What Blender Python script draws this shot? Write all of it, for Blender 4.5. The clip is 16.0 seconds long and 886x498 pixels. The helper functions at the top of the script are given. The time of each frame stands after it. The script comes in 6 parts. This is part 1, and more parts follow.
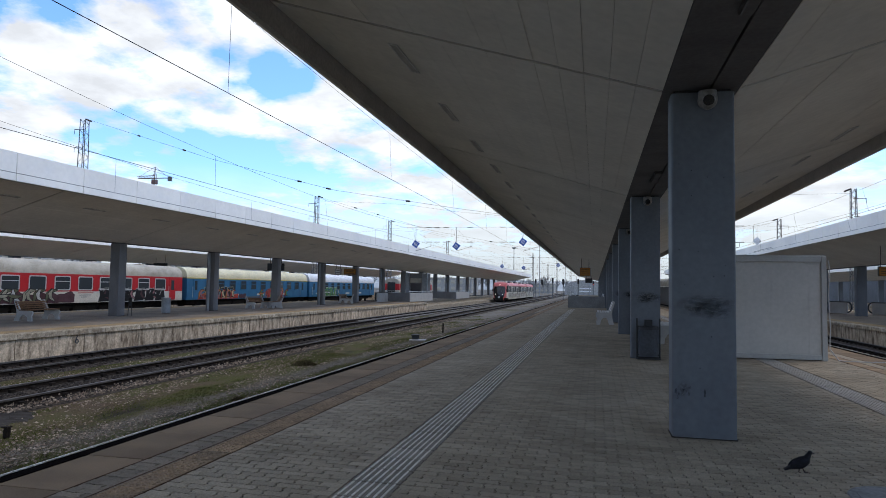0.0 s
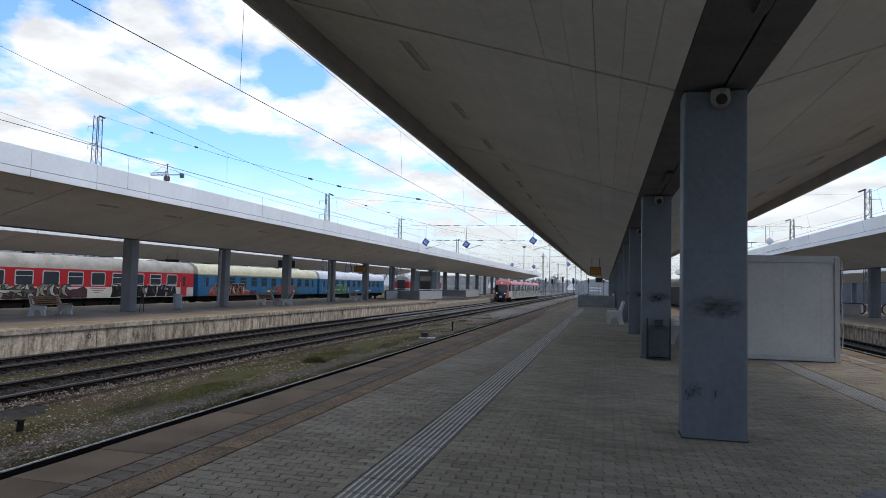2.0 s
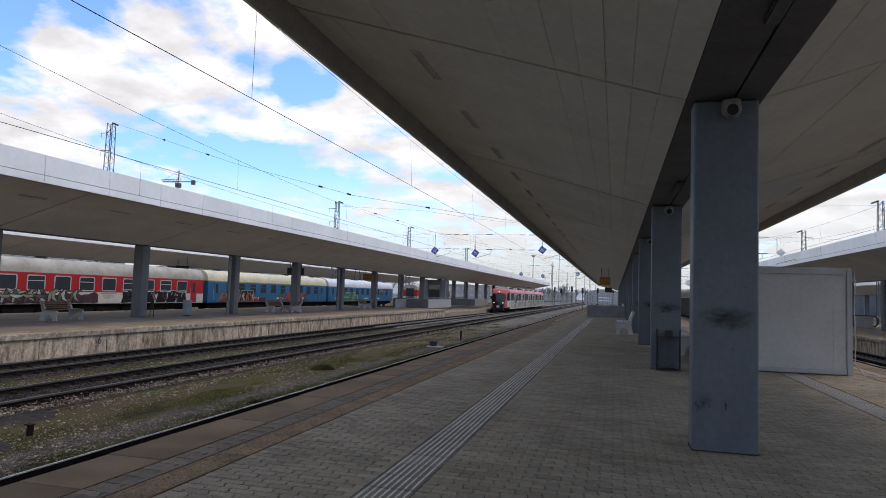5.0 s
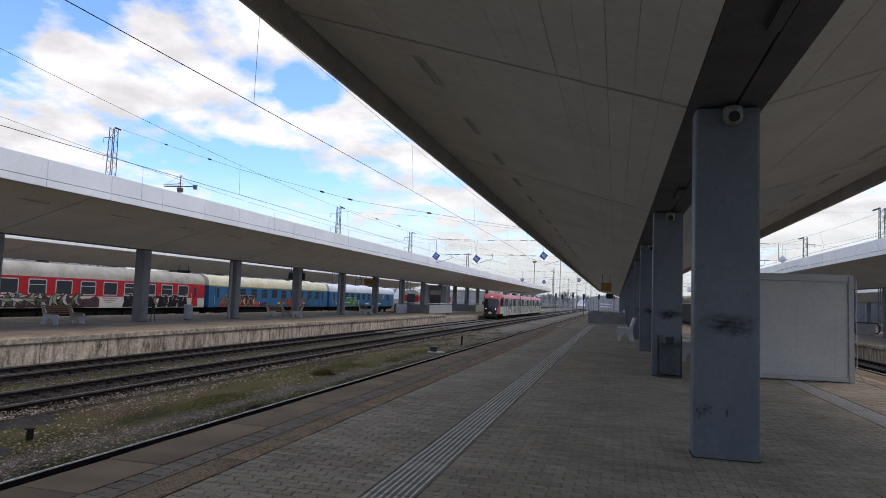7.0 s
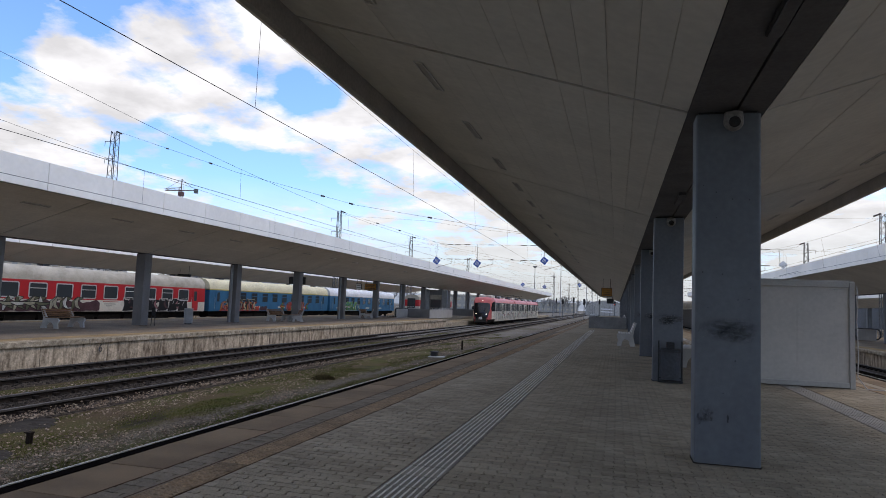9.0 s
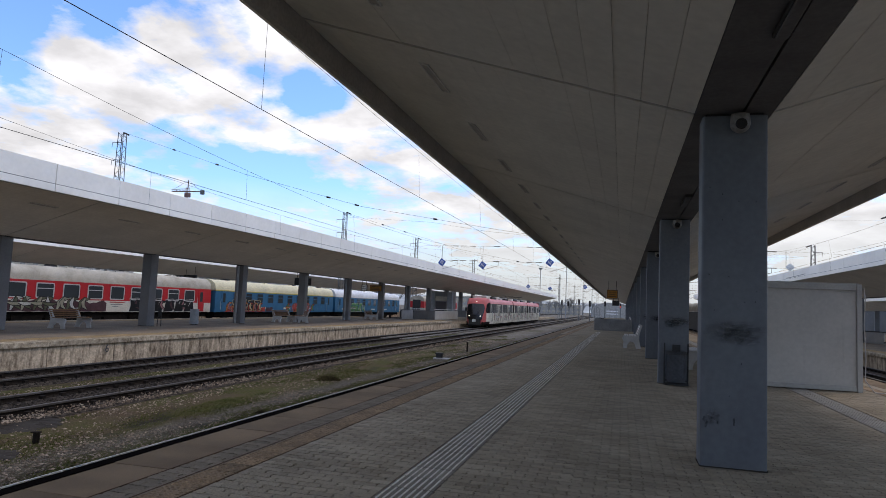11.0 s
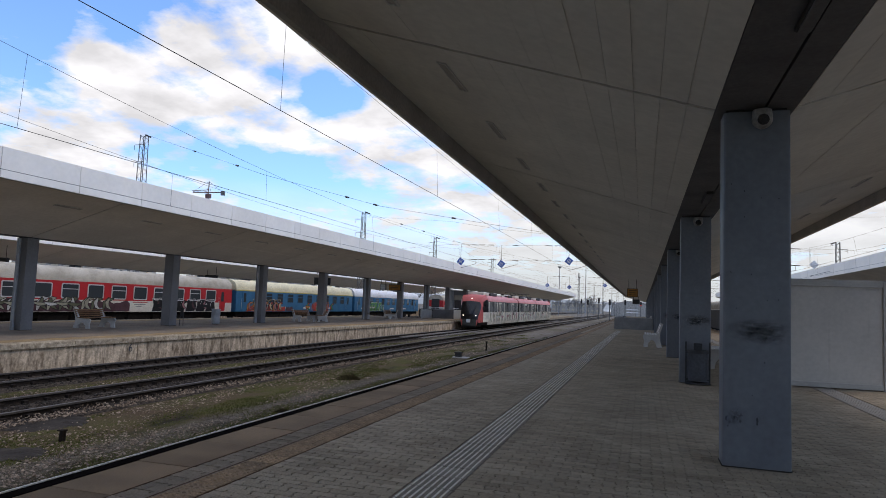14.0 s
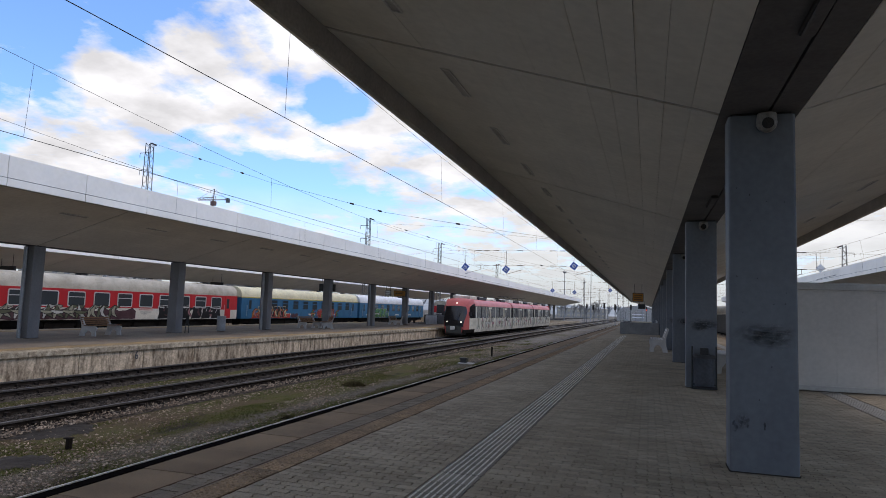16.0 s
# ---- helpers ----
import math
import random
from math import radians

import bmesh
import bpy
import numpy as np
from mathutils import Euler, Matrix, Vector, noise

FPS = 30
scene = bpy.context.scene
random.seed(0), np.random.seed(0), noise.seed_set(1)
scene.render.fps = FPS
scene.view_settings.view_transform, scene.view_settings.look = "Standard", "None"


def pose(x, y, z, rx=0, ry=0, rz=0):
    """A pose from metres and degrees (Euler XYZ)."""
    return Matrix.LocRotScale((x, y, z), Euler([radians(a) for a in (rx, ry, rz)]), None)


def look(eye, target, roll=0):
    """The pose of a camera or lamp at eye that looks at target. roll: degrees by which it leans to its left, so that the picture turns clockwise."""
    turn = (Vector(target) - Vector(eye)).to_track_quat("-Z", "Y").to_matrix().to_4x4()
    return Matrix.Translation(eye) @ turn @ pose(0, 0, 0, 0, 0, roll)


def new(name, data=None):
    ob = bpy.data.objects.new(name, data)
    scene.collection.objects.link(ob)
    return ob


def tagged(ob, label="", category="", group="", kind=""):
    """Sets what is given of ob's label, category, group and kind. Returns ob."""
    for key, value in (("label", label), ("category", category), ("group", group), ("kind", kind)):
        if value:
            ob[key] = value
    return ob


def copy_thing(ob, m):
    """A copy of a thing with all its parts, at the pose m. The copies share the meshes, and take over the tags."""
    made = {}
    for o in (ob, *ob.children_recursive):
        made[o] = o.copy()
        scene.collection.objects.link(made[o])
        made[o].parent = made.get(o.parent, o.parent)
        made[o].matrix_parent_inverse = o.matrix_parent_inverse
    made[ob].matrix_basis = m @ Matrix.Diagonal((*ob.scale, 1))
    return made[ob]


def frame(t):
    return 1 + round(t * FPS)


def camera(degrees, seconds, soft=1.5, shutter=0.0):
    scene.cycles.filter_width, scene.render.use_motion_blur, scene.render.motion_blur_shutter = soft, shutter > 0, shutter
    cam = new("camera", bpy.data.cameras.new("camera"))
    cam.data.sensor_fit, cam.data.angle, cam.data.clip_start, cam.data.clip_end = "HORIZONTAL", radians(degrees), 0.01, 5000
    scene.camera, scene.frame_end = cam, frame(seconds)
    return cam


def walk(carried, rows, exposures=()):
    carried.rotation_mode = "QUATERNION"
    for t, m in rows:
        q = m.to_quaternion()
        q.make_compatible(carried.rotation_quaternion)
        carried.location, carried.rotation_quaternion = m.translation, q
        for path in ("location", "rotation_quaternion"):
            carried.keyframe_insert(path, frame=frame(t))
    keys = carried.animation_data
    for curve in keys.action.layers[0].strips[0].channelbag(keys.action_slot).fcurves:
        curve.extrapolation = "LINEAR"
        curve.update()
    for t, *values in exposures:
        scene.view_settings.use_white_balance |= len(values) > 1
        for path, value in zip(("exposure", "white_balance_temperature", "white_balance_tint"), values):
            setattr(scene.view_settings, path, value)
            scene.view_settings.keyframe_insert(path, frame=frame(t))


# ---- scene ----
# x runs across the station, y along the tracks, z up; the paved island platform lies at z = 0
cam = camera(67.65, 16.0, soft=0.8)
EYE = (0.0, 0.0, 1.65)
PATH = [
    (0.0, 93.286, -0.920, 12.931), (0.5, 93.211, -1.114, 13.086), (1.0, 93.282, -1.274, 13.303),
    (1.5, 93.321, -1.293, 13.602), (2.0, 93.114, -1.365, 13.775), (2.5, 93.093, -1.343, 13.930),
    (3.0, 93.437, -1.287, 14.043), (3.5, 93.519, -1.307, 14.162), (4.0, 93.583, -1.554, 14.273),
    (6.5, 94.240, -2.057, 14.644), (7.0, 94.309, -2.092, 14.619), (7.5, 94.306, -2.121, 14.618),
    (8.0, 94.366, -1.993, 14.615), (8.5, 94.556, -2.099, 14.600), (9.0, 94.703, -2.244, 14.657),
    (11.5, 94.823, -2.367, 15.339), (12.0, 94.770, -2.238, 15.688), (12.5, 94.714, -2.235, 16.027),
    (13.0, 94.661, -2.393, 16.294), (13.5, 94.643, -2.399, 16.526), (14.0, 94.672, -2.247, 16.742),
    (14.5, 94.800, -2.178, 16.901), (15.0, 94.922, -2.093, 17.036), (15.5, 95.052, -1.967, 17.137),
    (16.0, 95.160, -1.933, 17.179),
]
walk(cam, [(t, pose(*EYE, rx, ry, rz)) for t, rx, ry, rz in PATH], exposures=((0.0, 0.16, 7000, 13.0), (1.2, 0.16, 7000, 13.0), (2.5, 0.15, 7350, 14.5), (3.5, 0.13, 7500, 17), (16.0, 0.02, 7500, 17)))

# ---- sky and sun ----
SUN_TO = Vector((0.55, 0.28, 0.95)).normalized()
SUN_ELEV = math.asin(SUN_TO.z)
SUN_ROT = math.atan2(SUN_TO.x, SUN_TO.y)
world = bpy.data.worlds.new("sky")
scene.world = world
world.use_nodes = True

# where the cloud cover thickens (+) or opens (-): direction, radius in degrees, amount
CLOUDS = [
    (-0.731, 0.623, 0.278, 3.5, 0.015), (-0.701, 0.653, 0.287, 3.5, 0.035), (-0.670, 0.675, 0.309, 3.0, 0.050), (-0.674, 0.694, 0.255, 4.0, 0.050), (-0.709, 0.668, 0.226, 3.5, 0.030),
    (-0.738, 0.635, 0.228, 3.0, 0.025), (-0.648, 0.724, 0.236, 3.5, 0.050), (-0.636, 0.715, 0.290, 3.5, 0.050), (-0.609, 0.715, 0.343, 2.5, 0.050), (-0.595, 0.740, 0.313, 3.0, 0.050),
    (-0.569, 0.770, 0.290, 3.0, 0.050), (-0.561, 0.760, 0.330, 2.5, 0.040), (-0.505, 0.779, 0.373, 2.5, 0.060), (-0.491, 0.806, 0.330, 3.0, 0.050), (-0.450, 0.830, 0.328, 2.5, 0.050),
    (-0.552, 0.795, 0.252, 3.0, 0.050), (-0.513, 0.823, 0.242, 3.0, 0.060), (-0.469, 0.851, 0.235, 3.0, 0.060), (-0.428, 0.868, 0.251, 2.5, 0.050), (-0.399, 0.888, 0.229, 3.0, 0.060),
    (-0.354, 0.910, 0.216, 3.0, 0.060), (-0.306, 0.929, 0.207, 3.0, 0.060), (-0.607, 0.759, 0.236, 3.0, 0.040), (-0.727, 0.663, 0.179, 3.0, 0.025), (-0.752, 0.636, 0.173, 3.0, 0.015),
    (-0.691, 0.701, 0.177, 2.5, 0.040), (-0.339, 0.929, 0.147, 1.3, 0.070), (-0.446, 0.818, 0.364, 2.5, 0.050), (-0.551, 0.738, 0.389, 2.0, 0.050), (-0.739, 0.594, 0.318, 3.0, -0.080),
    (-0.713, 0.612, 0.341, 3.0, -0.070), (-0.641, 0.676, 0.364, 2.5, -0.090), (-0.643, 0.689, 0.335, 1.5, -0.050), (-0.535, 0.764, 0.362, 2.2, -0.060), (-0.547, 0.747, 0.377, 1.5, -0.050),
    (-0.432, 0.852, 0.297, 2.2, -0.100), (-0.407, 0.867, 0.286, 2.0, -0.090), (-0.467, 0.830, 0.304, 1.5, -0.060), (-0.722, 0.644, 0.254, 1.2, -0.070), (-0.610, 0.767, 0.200, 2.0, -0.060),
    (-0.569, 0.800, 0.192, 2.2, -0.080), (-0.531, 0.829, 0.177, 2.2, -0.090), (-0.490, 0.856, 0.168, 2.2, -0.090), (-0.439, 0.884, 0.161, 2.2, -0.090), (-0.394, 0.906, 0.156, 2.0, -0.090),
    (-0.654, 0.729, 0.203, 1.5, -0.050), (-0.351, 0.919, 0.181, 1.8, -0.080), (0.255, 0.961, 0.106, 4.0, 0.080), (0.278, 0.950, 0.141, 4.0, 0.080), (0.218, 0.972, 0.084, 4.0, 0.060),
    (-0.208, 0.973, 0.102, 3.5, 0.060), (-0.141, 0.988, 0.066, 3.5, 0.070), (-0.258, 0.958, 0.125, 3.0, 0.050), (-0.414, 0.834, 0.365, 2.3, 0.060), (-0.391, 0.855, 0.342, 2.3, 0.060),
    (-0.357, 0.885, 0.299, 2.5, 0.050), (-0.755, 0.608, 0.246, 2.5, -0.040),
    (-0.558, 0.764, 0.325, 2.8, 0.070), (-0.509, 0.783, 0.357, 2.6, 0.060), (-0.461, 0.806, 0.371, 2.6, 0.070), (-0.543, 0.787, 0.292, 2.6, 0.070), (-0.460, 0.854, 0.241, 2.6, 0.060), (-0.402, 0.885, 0.234, 2.6, 0.060), (-0.508, 0.824, 0.252, 2.6, 0.050), (-0.578, 0.775, 0.253, 2.6, 0.050), (-0.392, 0.878, 0.275, 2.0, 0.060),
    (-0.696, 0.630, 0.343, 2.8, -0.060), (-0.728, 0.604, 0.324, 2.6, -0.060), (-0.653, 0.667, 0.359, 2.4, -0.050), (-0.578, 0.725, 0.374, 2.0, -0.040), (-0.452, 0.840, 0.300, 1.8, -0.050), (-0.741, 0.612, 0.274, 1.6, -0.050), (-0.631, 0.755, 0.178, 2.4, -0.050), (-0.521, 0.839, 0.160, 2.4, -0.050),
]


def build_sky():
    nt = world.node_tree
    nt.nodes.clear()
    N, L = nt.nodes.new, nt.links.new

    def math_node(op, a, b=None):
        n = N("ShaderNodeMath")
        n.operation = op
        for i, v in enumerate((a, b)):
            if v is None:
                continue
            if isinstance(v, (int, float)):
                n.inputs[i].default_value = v
            else:
                L(v, n.inputs[i])
        return n.outputs[0]
    sky = N("ShaderNodeTexSky")
    sky.sky_type = "NISHITA"
    sky.sun_disc = False
    sky.sun_elevation, sky.sun_rotation = SUN_ELEV, SUN_ROT
    sky.air_density, sky.dust_density, sky.ozone_density = 1.0, 0.6, 1.5
    gain = N("ShaderNodeVectorMath")
    gain.operation = "MULTIPLY"
    gain.inputs[1].default_value = (0.112, 0.172, 0.238)
    L(sky.outputs[0], gain.inputs[0])
    co = N("ShaderNodeTexCoord")
    sep = N("ShaderNodeSeparateXYZ")
    L(co.outputs["Generated"], sep.inputs[0])
    up = math_node("ADD", math_node("MAXIMUM", sep.outputs[2], 0.0), 0.20)
    px, py = math_node("DIVIDE", sep.outputs[0], up), math_node("DIVIDE", sep.outputs[1], up)
    comb = N("ShaderNodeCombineXYZ")
    L(px, comb.inputs[0])
    L(py, comb.inputs[1])
    def noise_of(scale, detail, rough, off):
        mp = N("ShaderNodeMapping")
        mp.inputs[1].default_value = off
        L(comb.outputs[0], mp.inputs[0])
        n = N("ShaderNodeTexNoise")
        n.inputs["Scale"].default_value = scale
        n.inputs["Detail"].default_value = detail
        n.inputs["Roughness"].default_value = rough
        L(mp.outputs[0], n.inputs["Vector"])
        return n.outputs[0]
    cover = math_node("ADD", math_node("MULTIPLY", noise_of(1.3, 3, 0.5, (2.3, 4.1, 0)), 0.35),
                      math_node("MULTIPLY", noise_of(5.0, 10, 0.60, (7.7, 1.2, 0)), 0.65))
    for dx, dy, dz, radius, amount_ in CLOUDS:
        dot = N("ShaderNodeVectorMath")
        dot.operation = "DOT_PRODUCT"
        L(co.outputs["Generated"], dot.inputs[0])
        dot.inputs[1].default_value = (dx, dy, dz)
        soft = N("ShaderNodeMapRange")
        soft.interpolation_type = "SMOOTHSTEP"
        soft.inputs["From Min"].default_value, soft.inputs["From Max"].default_value = math.cos(radians(radius * 1.25)), 1.0
        soft.inputs["To Min"].default_value, soft.inputs["To Max"].default_value = 0.0, amount_
        L(dot.outputs["Value"], soft.inputs["Value"])
        cover = math_node("ADD", cover, soft.outputs[0])
    ramp = N("ShaderNodeValToRGB")
    ramp.color_ramp.elements[0].position, ramp.color_ramp.elements[0].color = 0.43, (0, 0, 0, 1)
    ramp.color_ramp.elements[1].position, ramp.color_ramp.elements[1].color = 0.58, (1, 1, 1, 1)
    L(cover, ramp.inputs[0])
    # towards the horizon the clouds close up into a white veil
    low = N("ShaderNodeMapRange")
    low.inputs["From Min"].default_value, low.inputs["From Max"].default_value = 0.04, 0.17
    low.inputs["To Min"].default_value, low.inputs["To Max"].default_value = 1.0, 0.0
    L(sep.outputs[2], low.inputs["Value"])
    amount = math_node("MAXIMUM", ramp.outputs[0], low.outputs[0])
    shade = N("ShaderNodeMapRange")
    shade.inputs["From Min"].default_value, shade.inputs["From Max"].default_value = 0.38, 0.60
    shade.inputs["To Min"].default_value, shade.inputs["To Max"].default_value = 0.64, 0.92
    L(noise_of(3.4, 6, 0.55, (1.1, 8.2, 0)), shade.inputs["Value"])
    # the veil itself is even
    calm = math_node("ADD", math_node("MULTIPLY", shade.outputs[0], math_node("SUBTRACT", 1.0, low.outputs[0])), math_node("MULTIPLY", low.outputs[0], 0.90))
    white = N("ShaderNodeMix")
    white.data_type = "RGBA"
    white.blend_type = "MULTIPLY"
    white.inputs["Factor"].default_value = 1.0
    tone = N("ShaderNodeMix")
    tone.data_type = "RGBA"
    tone.inputs["A"].default_value, tone.inputs["B"].default_value = (0.862, 0.962, 1.085, 1), (0.82, 0.965, 1.085, 1)
    L(low.outputs[0], tone.inputs["Factor"])
    L(tone.outputs["Result"], white.inputs["A"])
    haze = N("ShaderNodeMapRange")
    haze.inputs["From Min"].default_value, haze.inputs["From Max"].default_value = 0.03, 0.16
    haze.inputs["To Min"].default_value, haze.inputs["To Max"].default_value = 0.68, 1.0
    L(sep.outputs[2], haze.inputs["Value"])
    L(math_node("MULTIPLY", calm, haze.outputs[0]), white.inputs["B"])
    mix = N("ShaderNodeMix")
    mix.data_type = "RGBA"
    L(amount, mix.inputs["Factor"])
    L(gain.outputs[0], mix.inputs["A"])
    L(white.outputs["Result"], mix.inputs["B"])
    bg = N("ShaderNodeBackground")
    bg.inputs["Strength"].default_value = 1.2
    L(mix.outputs["Result"], bg.inputs["Color"])
    out = N("ShaderNodeOutputWorld")
    L(bg.outputs[0], out.inputs[0])


build_sky()
sun = new("sun", bpy.data.lights.new("sun", "SUN"))
sun.data.energy, sun.data.angle, sun.data.color = 0.85, radians(14), (1.0, 0.965, 0.92)
sun.matrix_world = look(SUN_TO * 100, (0, 0, 0))
scene.view_settings.exposure = 0.0

# ---- materials ----


def mat(name, c1, c2=None, rough=0.7, metal=0.0, s=1.5, fine=30.0, bump=0.15, rnd=0.0, grit=0.25, stretch=(1, 1, 1), depth=0.01, edge=(0.35, 0.65), spec=0.35):
    """A painted, cast or natural surface: broad stains between c1 and c2, fine grain and relief."""
    m = bpy.data.materials.new(name)
    m.use_nodes = True
    nt = m.node_tree
    N, L = nt.nodes.new, nt.links.new
    b = nt.nodes["Principled BSDF"]
    b.inputs["Metallic"].default_value = metal
    b.inputs["Specular IOR Level"].default_value = spec
    c2 = c2 or tuple(v * 0.75 for v in c1)
    co = N("ShaderNodeTexCoord")
    mp = N("ShaderNodeMapping")
    mp.inputs["Scale"].default_value = stretch
    L(co.outputs["Object"], mp.inputs[0])
    if rnd:
        who = N("ShaderNodeObjectInfo")
        shift = N("ShaderNodeVectorMath")
        shift.operation = "SCALE"
        shift.inputs[0].default_value = (31.0, 57.0, 43.0)
        L(who.outputs["Random"], shift.inputs["Scale"])
        L(shift.outputs[0], mp.inputs["Location"])
    big = N("ShaderNodeTexNoise")
    big.inputs["Scale"].default_value, big.inputs["Detail"].default_value, big.inputs["Roughness"].default_value = s, 5, 0.6
    L(mp.outputs[0], big.inputs["Vector"])
    rmp = N("ShaderNodeMapRange")
    rmp.inputs["From Min"].default_value, rmp.inputs["From Max"].default_value = edge
    L(big.outputs[0], rmp.inputs["Value"])
    mx = N("ShaderNodeMix")
    mx.data_type = "RGBA"
    mx.inputs["A"].default_value, mx.inputs["B"].default_value = (*c1, 1), (*c2, 1)
    L(rmp.outputs[0], mx.inputs["Factor"])
    sm = N("ShaderNodeTexNoise")
    sm.inputs["Scale"].default_value, sm.inputs["Detail"].default_value = fine, 4
    L(co.outputs["Object"], sm.inputs["Vector"])
    gr = N("ShaderNodeMapRange")
    gr.inputs["From Min"].default_value, gr.inputs["From Max"].default_value = 0.3, 0.7
    gr.inputs["To Min"].default_value, gr.inputs["To Max"].default_value = 1 - grit, 1 + grit
    L(sm.outputs[0], gr.inputs["Value"])
    val = gr.outputs[0]
    if rnd:
        info = N("ShaderNodeObjectInfo")
        geo = N("ShaderNodeNewGeometry")
        add = N("ShaderNodeMath")
        L(info.outputs["Random"], add.inputs[0])
        L(geo.outputs["Random Per Island"], add.inputs[1])
        fr = N("ShaderNodeMath")
        fr.operation = "FRACT"
        L(add.outputs[0], fr.inputs[0])
        rr = N("ShaderNodeMapRange")
        rr.inputs["To Min"].default_value, rr.inputs["To Max"].default_value = 1 - rnd, 1 + rnd
        L(fr.outputs[0], rr.inputs["Value"])
        mu = N("ShaderNodeMath")
        mu.operation = "MULTIPLY"
        L(val, mu.inputs[0])
        L(rr.outputs[0], mu.inputs[1])
        val = mu.outputs[0]
    vm = N("ShaderNodeVectorMath")
    vm.operation = "SCALE"
    L(mx.outputs["Result"], vm.inputs[0])
    L(val, vm.inputs["Scale"])
    L(vm.outputs[0], b.inputs["Base Color"])
    ro = N("ShaderNodeMapRange")
    ro.inputs["To Min"].default_value, ro.inputs["To Max"].default_value = max(rough - 0.12, 0.03), min(rough + 0.12, 1)
    L(big.outputs[0], ro.inputs["Value"])
    L(ro.outputs[0], b.inputs["Roughness"])
    if bump:
        bp = N("ShaderNodeBump")
        bp.inputs["Strength"].default_value, bp.inputs["Distance"].default_value = bump, depth
        L(sm.outputs[0], bp.inputs["Height"])
        L(bp.outputs[0], b.inputs["Normal"])
    return m


def glass(name, tint=(0.05, 0.06, 0.07), rough=0.08):
    m = bpy.data.materials.new(name)
    m.use_nodes = True
    b = m.node_tree.nodes["Principled BSDF"]
    b.inputs["Base Color"].default_value = (*tint, 1)
    b.inputs["Roughness"].default_value = rough
    b.inputs["Specular IOR Level"].default_value = 0.6
    return m


def glow(name, colour, power):
    m = bpy.data.materials.new(name)
    m.use_nodes = True
    b = m.node_tree.nodes["Principled BSDF"]
    b.inputs["Base Color"].default_value = (*colour, 1)
    b.inputs["Emission Color"].default_value = (*colour, 1)
    b.inputs["Emission Strength"].default_value = power
    return m


